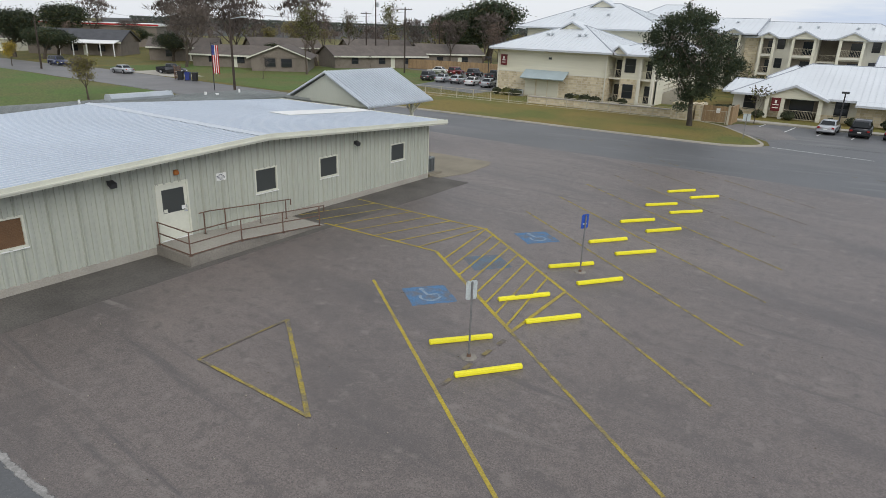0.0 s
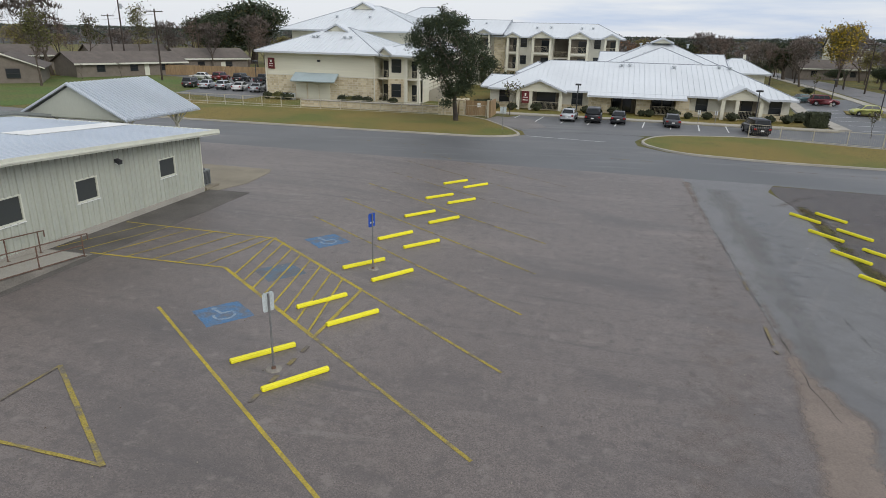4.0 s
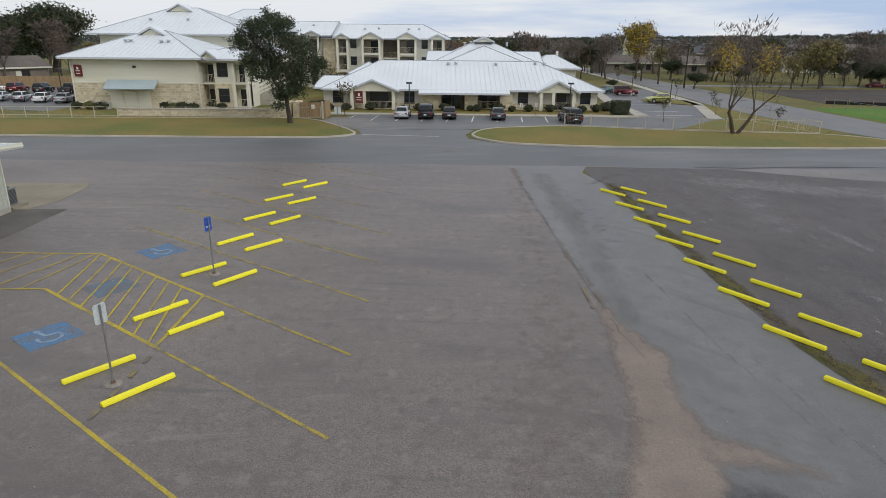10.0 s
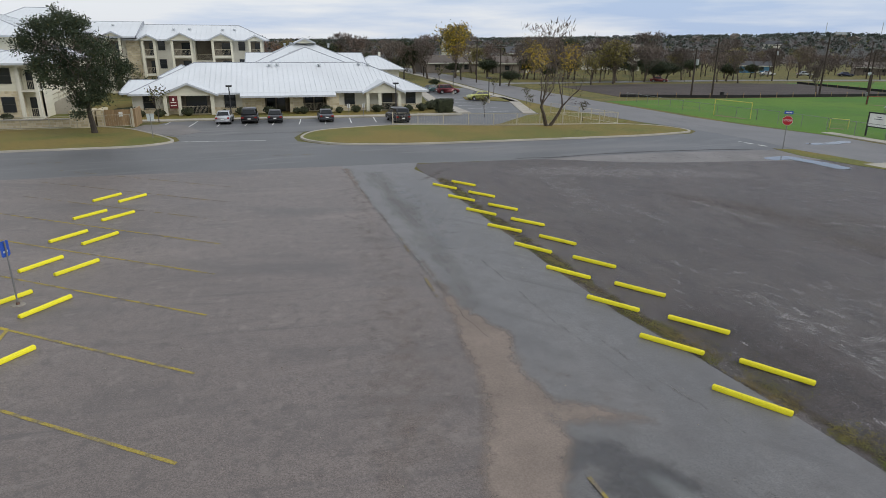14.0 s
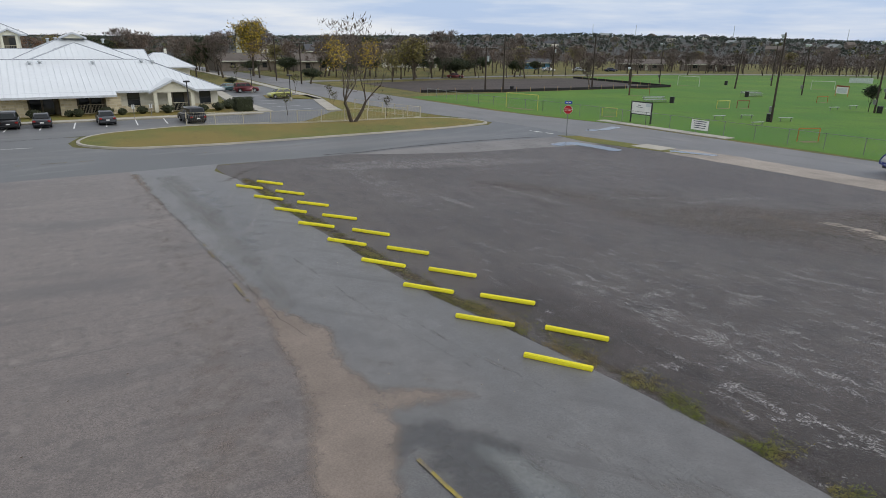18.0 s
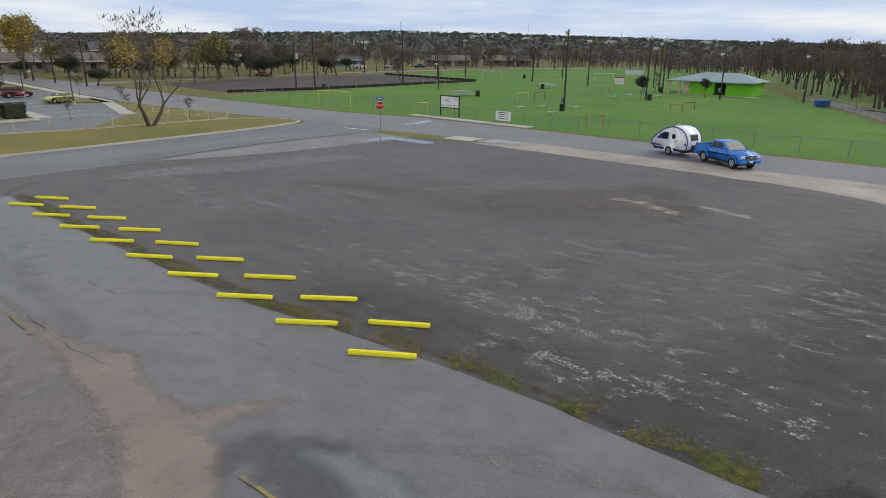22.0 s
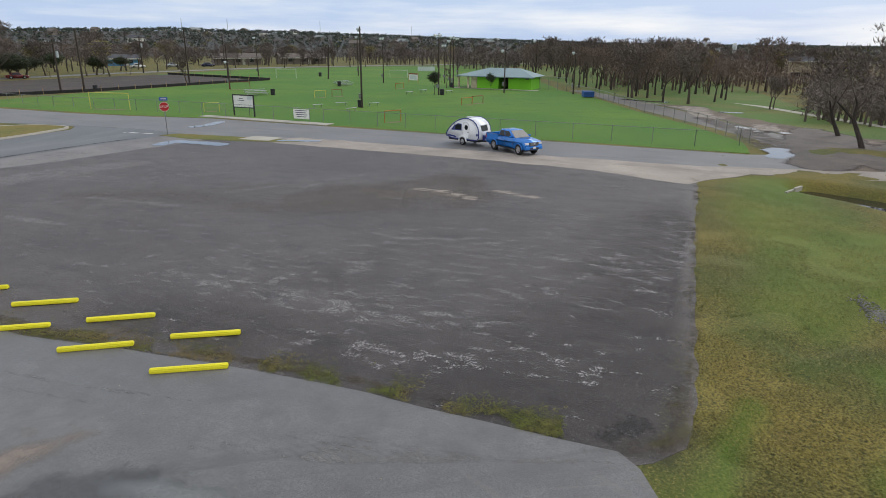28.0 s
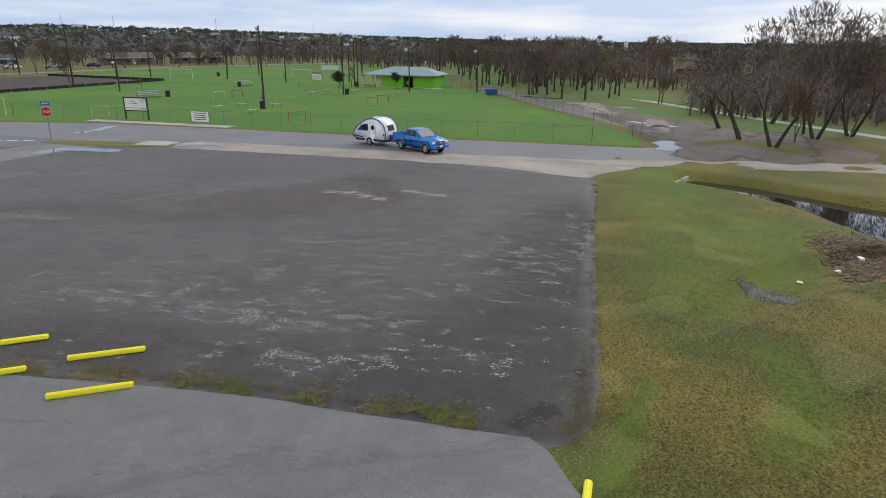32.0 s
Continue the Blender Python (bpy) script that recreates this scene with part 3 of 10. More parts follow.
silt_lines = [stroke([(4.7, 42, 0.2), (4.7, 36, 0.08), (5.1, 25, 0.0), (5.35, 20, 0.08), (5.25, 17.9, 0.22), (5.5, 15.4, 0.78), (5.2, 13.6, 0.62), (5.15, 11.9, 0.86), (4.75, 10.5, 0.98), (4.1, 9.1, 0.8), (3.4, 7.0, 0.7), (2.8, 5, 0.6)], 0.40),
              stroke([(5.4, 11.4, 0.6), (6.3, 11.2, 0.5), (7.0, 10.8, 0.3), (7.8, 10.4, 0.05)], 0.5), stroke([(6.2, 13.4, 0.1), (7.0, 12.0, 0.05), (7.8, 11.0, 0.0)], 0.8), stroke([(4.4, 40, 0.5), (4.0, 28, 0.8), (3.7, 20, 1.0), (3.2, 15, 1.2), (2.0, 10.5, 1.3)], 2.0)]
film_layer("silt_patch", -1.6, 9.6, 1.0, 43.0, 0.16, 0.0235, lambda x, y: max(silt_lines[0](x, y), 0.86 * silt_lines[1](x, y), 0.55 * silt_lines[2](x, y), 0.44 * silt_lines[3](x, y)), m_silt, "sandy brown silt washed over the paving seam", "silt")
wet_lines = [stroke([(5.4, 9.7, 0.4), (6.2, 9.6, 0.5), (6.4, 8.2, 0.95), (6.4, 6.6, 0.9), (6.2, 5.0, 0.4), (6.1, 4.0, 0.0)], 0.6), stroke([(6.3, 22, 0.3), (7.4, 28, 0.4), (7.0, 36, 0.3)], 1.3)]
film_layer("damp_patch", 3.2, 11.0, -3.0, 40.0, 0.2, 0.0222, lambda x, y: max(0.78 * wet_lines[0](x, y), 0.5 * wet_lines[1](x, y)), m_wet, "dark damp asphalt round a shallow puddle", "damp patch")
m_wash = soft(mat("pale_dried_wash", (0.20, 0.193, 0.184), 0.75, var=0.2, scale=0.5, fine=26, fvar=0.3), 0.5, 1.6, 0.3, 1.0, stretch=(1.2, 0.5, 1), most=0.7, rough=0.7)
wash_line = stroke([(6.2, 40, 0.8), (6.3, 30, 0.7), (6.1, 24, 0.6), (5.9, 18, 0.4)], 0.9)
film_layer("pale_wash", 3.5, 9.6, 14.0, 42.5, 0.2, 0.0228, lambda x, y: 0.7 * wash_line(x, y), m_wash, "pale dried wash on the drive lane", "stain")
m_track = soft(mat("pale_tyre_dust", (0.21, 0.20, 0.19), 0.8, var=0.2, scale=0.8, fine=24, fvar=0.3), 1.0, 1.4, 0.25, 0.9, most=0.75, rough=0.7)
track_lines = [stroke([(8.2 + 0.35 * k, 8.2 - 0.5 * k, 0.03), (9.0 + 0.3 * k, 5.2 - 0.6 * k, 0.06), (10.4 + 0.2 * k, 2.2 - 0.5 * k, 0.03)], 0.12 + 0.03 * (k % 3)) for k in range(5)] + [stroke([(8.4, 17, 0.02), (8.9, 12.5, 0.04), (9.6, 9.0, 0.02)], 0.12), stroke([(7.6, 22, 0.02), (7.9, 16, 0.04), (8.6, 11.0, 0.02)], 0.14)]
film_layer("tyre_tracks", 6.5, 11.2, -1.0, 24.0, 0.1, 0.0242, lambda x, y: 0.8 * max(f(x, y) for f in track_lines), m_track, "pale dusty tyre tracks across the lane", "tyre marks")
film_layer("lot_puddle", 4.6, 9.4, 0.0, 11.0, 0.16, 0.0250, stroke([(6.7, 8.7, 0.1), (6.95, 7.9, 0.35), (6.9, 6.8, 0.6), (6.7, 5.8, 0.5), (6.5, 4.8, 0.1)], 0.5), m_film, "shallow puddle on asphalt, coloured pale like reflected sky", "puddle")
streak_lines = [(smear([(15.3, 16.3, 0.1), (15.6, 12.6, 0.3), (15.5, 8.2, 0.4), (15.2, 7.0, 0.2)], 1.7), 0.66), (smear([(16.3, 10.6, 0.3), (16.7, 7.7, 0.3)], 1.6), 0.60), (smear([(13.0, 9.9, 0.05), (14.1, 8.6, 0.1)], 0.5), 0.62),
                (smear([(15.4, 7.3, 0.4), (16.1, 5.0, 0.4)], 1.8), 0.62), (smear([(13.2, 8.4, 0.15), (13.5, 4.8, 0.3)], 1.4), 0.66), (smear([(14.4, 3.8, 0.3), (14.7, 1.6, 0.3)], 1.5), 0.60), (smear([(15.6, 1.3, 0.05), (14.6, 0.7, 0.1)], 0.5), 0.58),
                (smear([(22.8, 11.6, 0.1), (23.0, 7.4, 0.3), (23.0, 4.4, 0.4), (22.9, 2.3, 0.3), (22.1, 0.6, 0.2)], 2.2), 0.62), (smear([(24.7, 9.3, 0.1), (25.1, 7.4, 0.1)], 0.5), 0.64), (smear([(19.1, 3.4, 0.1), (19.0, 0.1, 0.1)], 0.7), 0.60),
                (smear([(22.0, 28.6, 0.02), (22.4, 25.4, 0.05), (22.6, 22.6, 0.02)], 0.45), 0.9), (smear([(18.0, 28.5, 0.02), (18.1, 25.0, 0.05)], 0.45), 0.85), (smear([(16.9, 38.5, 0.5), (21.5, 36.8, 0.9), (25.7, 35.4, 0.7), (29.8, 33.9, 0.2)], 2.6), 0.82), (smear([(17.6, 37.8, 0.3), (16.1, 28.6, 0.4)], 2.0), 0.68),
                (smear([(25.4, 22.9, 0.05), (27.6, 21.9, 0.1), (29.5, 20.6, 0.05)], 0.6), 0.8), (smear([(28.6, 19.9, 0.02), (31.2, 19.5, 0.05), (33.2, 18.5, 0.02)], 0.5), 0.9), (smear([(14.8, 19.8, 0.05), (15.6, 18.2, 0.08), (16.7, 18.2, 0.05)], 0.35), 0.70), (smear([(18.6, 21.0, 0.05), (21.4, 19.2, 0.05)], 0.3), 0.62),
                (smear([(28.9, 9.9, 0.02), (27.0, 8.9, 0.05)], 0.3), 0.6), (smear([(28.3, -0.1, 0.1), (23.4, -0.3, 0.1)], 0.6), 0.66), (smear([(36.3, 5.6, 0.2), (36.1, 3.4, 0.2)], 1.4), 0.62), (smear([(17, 14, 2), (22, 3, 3), (28, 3, 3)], 4.0), 0.53), (smear([(31, 29, 3), (27, 33, 2)], 5.0), 0.55)]
# Darkens the gravel, most at the south and west edges, less past y 10.
film_layer("dark_film", 10.6, 40.6, -1.1, 41.5, 0.5, 0.0120, lambda x, y: (0.34 - 0.24 * ease((y - 10) / 12) + 0.38 * max(smear([(12.0, 2.0, 1.2), (15, 0.0, 1.0), (20, -0.8, 0.8), (30, -0.8, 0.3)], 6.0)(x, y), 0.6 * smear([(12.2, 14.5, 0.5), (12.2, 5, 0.8)], 3.0)(x, y))) * ease((x - 10.7) / 0.9) * ease((40.5 - x) / 1.5) * ease((y + 0.98 - 0.034 * max(0.0, x - 14)) / 0.4), m_dark_film, "darker film on the gravel lot, denser along its south and west edges", "gravel")
film_layer("brown_fines", 16.0, 40.0, 4.0, 38.0, 0.5, 0.0132, lambda x, y: 0.66 * max(smear([(27, 17, 1.5), (30, 13, 2.5), (33, 13, 1.0)], 4.5)(x, y), 0.8 * smear([(22, 28, 0.5), (26, 20, 1.5)], 6.0)(x, y)), m_fines, "brown fine gravel over the middle of the lot", "gravel")
film_layer("pale_chippings", 10.4, 40.0, -0.6, 42.0, 0.25, 0.0145, lambda x, y: max(0.42, max(k * f(x, y) for f, k in streak_lines)) * ease((x - 10.4) / 1.6), m_streak, "pale stone chippings showing in streaks on the gravel lot", "gravel")
film_layer("sand_patches", 28.0, 36.0, 5.0, 18.0, 0.25, 0.0165, lambda x, y: 0.72 * max(smear([(31.0, 14.2, 0.05), (30.9, 12.6, 0.3), (30.2, 10.4, 0.15)], 0.6)(x, y), smear([(32.4, 9.9, 0.1), (31.9, 7.7, 0.2)], 0.6)(x, y)), m_sand, "pale sand patches on dark gravel", "sand")
m_pool = soft(mat("shallow_water", (0.11, 0.108, 0.10), 0.05, var=0.2, scale=0.4, fine=12, fvar=0.15, spec=0.6), 0.9, 1.0, 0.35, 0.7, most=0.9, rough=0.65)
for pts, w_ in (([(51.6, -5.2), (53.0, -5.7), (54.6, -5.2), (55.4, -5.6)], 0.9), ([(66.4, -4.9), (66.7, -5.8), (66.4, -6.8)], 0.7), ([(69.4, -3.1), (68.4, -4.2)], 0.5), ([(84.1, -1.7), (84.2, -3.4)], 0.6), ([(97.0, 11.4), (95.4, 8.6), (95.1, 6.0)], 0.9), ([(36.4, 38.4), (38.0, 38.6), (38.4, 36.2), (38.4, 34.4)], 0.7), ([(42.2, 31.4), (43.2, 28.8)], 0.4), ([(45.4, 43.8), (47.4, 43.6), (49.4, 44.2)], 0.5)):
    xs, ys = [p[0] for p in pts], [p[1] for p in pts]
    film_layer("puddle", min(xs) - 2, max(xs) + 2, min(ys) - 2, max(ys) + 2, 0.2, 0.034, smear([(x, y, 0.15) for x, y in pts], w_ * 1.5), m_pool, "shallow puddle reflecting the cloudy sky", "puddle")
m_mud = soft(mat("damp_brown_mud", (0.085, 0.066, 0.052), 0.7, var=0.3, scale=0.5, fine=10, fvar=0.4, bump=0.4), 0.6, 1.0, 0.3, 0.75, most=0.95)
mud_lines = [(smear([(49, -7.6, 1.0), (55, -9.4, 2.2), (61, -9.6, 2.4), (66, -9.8, 2.0), (70, -9.2, 0.6)], 2.2), 0.85), (smear([(50, -13, 1.5), (56, -14, 2.0), (63, -16, 1.0)], 2.4), 0.75), (smear([(57, -5.6, 1.2), (66, -3.6, 1.0), (76, 0.4, 0.6)], 1.6), 0.55)]
film_layer("muddy_ground", 44.0, 82.0, -22.0, 5.0, 0.4, 0.029, lambda x, y: max(k * f(x, y) for f, k in mud_lines), m_mud, "damp brown mud at the mouth of the park lane", "mud")
sheet("ditch_water", [(44, -4), (44, -16), (30, -30), (14, -34), (18, -20), (30, -10)], -0.52, m_water, depth=0.02, label="still dark water in a grassy ditch", category="water")
sheet("lower_paving", wobble([(-19.0, -40), (-6, -40), (-8.5, 4.2), (-11.0, 4.72), (-13.4, 4.75), (-19.0, 4.7)], 0.5, 0.06, seed=55), 0.0150, m_road, depth=0.004, label="darker asphalt patch at the lot edge", category="paving")
m_chip = soft(mat("chipped_concrete_edge", (0.26, 0.25, 0.235), 0.9, var=0.2, scale=2, fine=18, fvar=0.3), 4, 1.2, 0.3, 0.6)
film_layer("chipped_edge", -19.0, -9.4, 4.2, 5.2, 0.08, 0.0165, stroke([(-19, 4.72, 0.07), (-13.4, 4.77, 0.07), (-11.2, 4.77, 0.06), (-9.6, 4.5, 0.04)], 0.1), m_chip, "chipped pale concrete edge of the paving", "edging")
film_layer("bare_patches", 62.0, 96.0, -12.0, 12.0, 0.5, 0.022, lambda x, y: 0.8 * max(smear([(92, 8.5, 0.5), (91.5, 6.5, 0.5)], 1.0)(x, y), smear([(88.6, 4.4, 0.5), (88.8, 2.0, 1.0), (80, 0.6, 0.8), (76, -0.6, 0.5)], 1.8)(x, y), smear([(72, -5.6, 0.5), (68.4, -5.6, 0.8)], 1.8)(x, y)), m_sand, "pale bare sandy patches in the park grass", "sand")
# weeds that have grown along the lane's edge
m_weed = soft(mat("weedy_dirt", (0.076, 0.058, 0.034), 0.95, scale=1.3, fine=14, fvar=0.5, bump=0.4, second=(0.098, 0.088, 0.028), cut=(0.46, 0.62)), 1.5, 1.2, 0.25, 0.95)
m_smear = soft(mat("thin_brown_mud", (0.15, 0.118, 0.088), 0.9, var=0.25, scale=0.8, fine=18, fvar=0.3), 1.2, 1.4, 0.35, 0.85, most=0.6)
weed_line = stroke([(x + 0.42, y, 0.12 + 0.016 * max(0.0, min(14.0, y - 5))) for x, y in LANE_E if 0.4 < y < 38], 0.36)
weed_foot = stroke([(11.3, 0.9, 0.1), (12.2, -0.75, 0.4), (17, -0.85, 0.2), (22, -0.65, 0.2), (30, -0.35, 0.2), (38, -0.25, 0.2), (40.6, 0.0, 0.2)], 0.5)
film_layer("dirt_smear", 6.5, 16.0, 36.0, 44.0, 0.2, 0.0262, lambda x, y: 0.6 * stroke([(7.8, 36.6, 0.1), (9.3, 37.6, 0.5), (10.6, 39.6, 0.3), (12.5, 41.4, 0.1)], 0.7)(x, y), m_smear, "brown dirt smeared over the corner of the lane", "dirt")
film_layer("weed_strip", 9.0, 41.0, -2.0, 40.0, 0.2, 0.026, lambda x, y: max(weed_line(x, y) * (0.72 + 0.5 * noise.noise(Vector((x * 0.5, y * 0.5, 3)))) * (1 - 0.4 * ease((3.2 - abs(y - 3.0)) / 2)), 0.6 * weed_foot(x, y)), m_weed, "weedy dirt strip along the lane edge", "grass")
m_rubble = soft(mat("loose_rubble", (0.036, 0.033, 0.033), 0.8, var=0.3, scale=3, fine=16, fvar=0.7, bump=0.3), 5, 1.6, 0.4, 1.0, most=0.7)
film_layer("rubble_patch", 10.8, 14.0, -1.2, 2.0, 0.15, 0.028, stroke([(11.9, 0.7, 0.25), (12.6, 0.1, 0.35)], 0.4), m_rubble, "loose grey rubble at the corner of the lot", "rubble")
# broken seam between the two pavings
bm = bmesh.new()
pts = wobble([(4.65, 42), (5.05, 25), (5.25, 20.3), (5.3, 17), (5.6, 15.4), (6.1, 14.2)], 0.22, 0.09, 0.9, seed=40, closed=False)
prev = None
for i, (x, y) in enumerate(pts):
    w = 0.006 + 0.014 * max(0, noise.noise(Vector((0, y * 0.9, 7))) + 0.2)
    cur = (bm.verts.new((x - w, y, 0.0275)), bm.verts.new((x + w, y, 0.0275)))
    if prev and noise.noise(Vector((4, y * 0.45, 2))) > -0.12:
        bm.faces.new((prev[1], prev[0], cur[0], cur[1]))
    prev = cur
for f in bm.faces:
    f.normal_update()
    if f.normal.z < 0:
        f.normal_flip()
tagged(part("paving_seam", bm, m_seam), "cracked dark seam between two asphalt surfaces", "crack", kind="structure")


bm = bmesh.new()
prev = None
for i, (x, y) in enumerate(wobble([(17.5, 43.2), (20.5, 42.9), (24.5, 43.5), (29.5, 43.6), (34.5, 43.3), (38.2, 42.6)], 0.3, 0.12, 0.8, seed=44, closed=False)):
    w = 0.05 + 0.07 * max(0, noise.noise(Vector((x * 0.7, 3, 7))) + 0.3)
    cur = (bm.verts.new((x, y - w, 0.0235)), bm.verts.new((x, y + w, 0.0235)))
    if prev:
        bm.faces.new((prev[0], cur[0], cur[1], prev[1]))
    prev = cur
tagged(part("road_edge_crack", bm, m_seam), "broken dark edge of the road paving", "crack", kind="structure")


def strip_mesh(bm, pts, w, z, h):
    """A low kerb along a line."""
    vs = []
    for i, p in enumerate(pts):
        a, b = Vector(pts[max(0, i - 1)]), Vector(pts[min(len(pts) - 1, i + 1)])
        d = (b - a).normalized()
        nx, ny = -d.y * w / 2, d.x * w / 2
        vs.append([bm.verts.new((p[0] + s * nx, p[1] + s * ny, zz)) for s, zz in ((1, z), (0.8, z + h), (-0.8, z + h), (-1, z))])
    for a, b in zip(vs, vs[1:]):
        for i in range(3):
            bm.faces.new((a[i], a[i + 1], b[i + 1], b[i]))
    bm.faces.new(vs[0])
    bm.faces.new(vs[-1][::-1])
    bmesh.ops.recalc_face_normals(bm, faces=bm.faces[:])
    return bm


def rounded(pts, r=1.5, n=6):
    """Corners of a closed outline cut into short arcs."""
    out = []
    m = len(pts)
    for i in range(m):
        p, a, b = Vector(pts[i]), Vector(pts[i - 1]), Vector(pts[(i + 1) % m])
        ra = min(r, (a - p).length / 2.2, (b - p).length / 2.2)
        s, e = p + (a - p).normalized() * ra, p + (b - p).normalized() * ra
        for k in range(n + 1):
            t = k / n
            out.append(tuple(s * (1 - t) ** 2 + p * 2 * t * (1 - t) + e * t * t))
    return out


def island(name, pts, r, label, material=None):
    o = rounded(pts, r)
    sheet(name, o, 0.11, material or m_lawn, 0.12, label, "lawn")
    tagged(part("kerb", strip_mesh(bmesh.new(), o + [o[0]], 0.28, 0.0, 0.14), m_conc), "pale concrete kerb round a lawn", "kerb", kind="structure")


island("street_island", [(2.2, 56.8), (5.0, 52.8), (12, 51.4), (34, 51.6), (40.6, 53.0), (39.6, 57.6), (36.4, 60.0), (22, 61.6), (12.5, 64.6), (4, 62.0)], 3.0, "straw-coloured winter lawn island with scattered leaves")
island("front_lawn", [(-60, 54.6), (-22, 54.8), (-10.4, 55.2), (-7.8, 57.2), (-9.2, 60.6), (-13.2, 67.2), (-16.5, 69.4), (-60, 69.4)], 2.0, "straw-coloured winter lawn along the road")


# ---- the metal office building beside the lot ----
m_siding = mat("cream_metal_siding", (0.445, 0.46, 0.395), 0.4, var=0.05, scale=0.5, fine=12, fvar=0.04, spec=0.4, stretch=(1, 1, 0.25))
m_trim = mat("cream_trim", (0.62, 0.62, 0.52), 0.5, var=0.06, scale=0.8, fine=10, fvar=0.04)
m_whiteroof = mat("white_metal_roof", (0.56, 0.60, 0.64), 0.28, var=0.06, scale=0.35, fine=8, fvar=0.04, spec=0.5, metal=0.55, stretch=(0.3, 1, 1))
m_greyroof = mat("weathered_grey_roof", (0.20, 0.215, 0.205), 0.5, var=0.2, scale=0.4, fine=8, fvar=0.1)
m_roofvent = mat("galvanised_metal", (0.42, 0.45, 0.47), 0.45, var=0.12, scale=0.9, fine=14, fvar=0.06, metal=0.3)
m_screen = glass_mat("dark_window_screen", (0.045, 0.05, 0.048), 0.4)
m_blind = mat("brown_blind", (0.16, 0.09, 0.045), 0.7, var=0.1, scale=3, fine=30)
m_white = mat("white_paint", (0.75, 0.75, 0.72), 0.5, var=0.05, scale=1, fine=20, fvar=0.04)
m_rust = mat("rusty_brown_paint", (0.14, 0.085, 0.06), 0.65, var=0.3, scale=3, fine=40, fvar=0.25, bump=0.2)
m_dmetal = mat("dark_metal", (0.035, 0.035, 0.037), 0.5, var=0.2, scale=2, fine=30)
m_orange = mat("orange_plastic", (0.36, 0.13, 0.03), 0.5, var=0.1)
m_ramp = mat("damp_concrete", (0.22, 0.2, 0.17), 0.85, var=0.25, scale=0.8, fine=18, fvar=0.2, bump=0.2)
m_tanc = mat("stained_tan_concrete", (0.24, 0.21, 0.155), 0.85, var=0.18, scale=0.5, fine=20, fvar=0.2, bump=0.15)
m_ink = mat("dark_print", (0.06, 0.06, 0.09), 0.7)
m_walk = mat("damp_dark_paving", (0.108, 0.098, 0.086), 0.85, var=0.3, scale=0.5, fine=22, fvar=0.35, bump=0.3)

WX, WY0, WY1, WXB = -21.45, 4.2, 29.85, -34.5
RIDGE_Y, RIDGE_Z, EAVE_Z = 17.9, 3.83, 3.24


def roof_z(y):
    return RIDGE_Z - (RIDGE_Z - EAVE_Z) * abs(y - RIDGE_Y) / (WY1 - RIDGE_Y)


office = thing("office_building", "long cream metal-sided office building with a low white metal roof", "building")
openings = [(7.75, 8.95, 1.44, 2.42), (13.30, 14.58, 0.42, 2.54), (17.70, 18.86, 1.40, 2.42), (21.38, 22.58, 1.42, 2.38), (26.52, 27.72, 1.42, 2.34)]


def siding(parent, x, y0, y1, z0, ztop, holes, rib=0.305):
    """Ribbed sheet panels facing +x, with openings left between them."""
    k = int((y1 - y0) / (3 * rib)) + 1
    cuts = sorted({y0, y1, *[h[0] for h in holes], *[h[1] for h in holes], *[y0 + 3 * rib * i for i in range(1, k) if y0 + 3 * rib * i < y1]})
    for a, b in zip(cuts, cuts[1:]):
        if b - a < 0.02:
            continue
        line = [(x, a)]
        i = math.ceil((a - y0) / rib - 1e-6)
        while y0 + rib * i <= b + 1e-6:
            y = y0 + rib * i
            for dy, dx in ((-0.05, 0), (-0.038, 0.055), (0.038, 0.055), (0.05, 0), (0.12, 0), (0.125, 0.014), (0.15, 0.014), (0.155, 0)):
                if a + 0.003 < y + dy < b - 0.003:
                    line.append((x + dx, y + dy))
            i += 1
        line.append((x, b))
        outline = [(x - 0.1, a)] + line + [(x - 0.1, b)]
        mid = (a + b) / 2
        spans = [(z0, min(ztop(a), ztop(b)))]
        for h in holes:
            if h[0] - 1e-6 <= mid <= h[1] + 1e-6:
                spans = [(z0, h[2]), (h[3], min(ztop(a), ztop(b)))]
        for s0, s1 in spans:
            part("siding_panel", prism(bmesh.new(), outline, "z", s0, s1), m_siding, parent)


siding(office, WX, WY0, WY1, 0.28, roof_z, openings)
part("wall_side", cbox(WXB, WY1 - 0.1, 0.28, WX - 0.1, WY1, EAVE_Z - 0.02), m_siding, office)
part("wall_rear", cbox(WXB, WY0, 0.0, WXB + 0.1, WY1 - 0.1, 3.0), m_siding, office)
part("wall_far_side", cbox(WXB + 0.1, WY0, 0.28, WX - 0.1, WY0 + 0.1, 2.9), m_siding, office)
part("corner_trim", cbox(WX - 0.06, WY1 + 0.002, 0.28, WX + 0.04, WY1 + 0.06, EAVE_Z), m_trim, office)
part("concrete_base", cbox(WXB, WY0 - 0.02, 0.0, WX + 0.05, WY1 + 0.05, 0.28, 0.02), m_conc, office, "stained pale concrete base")


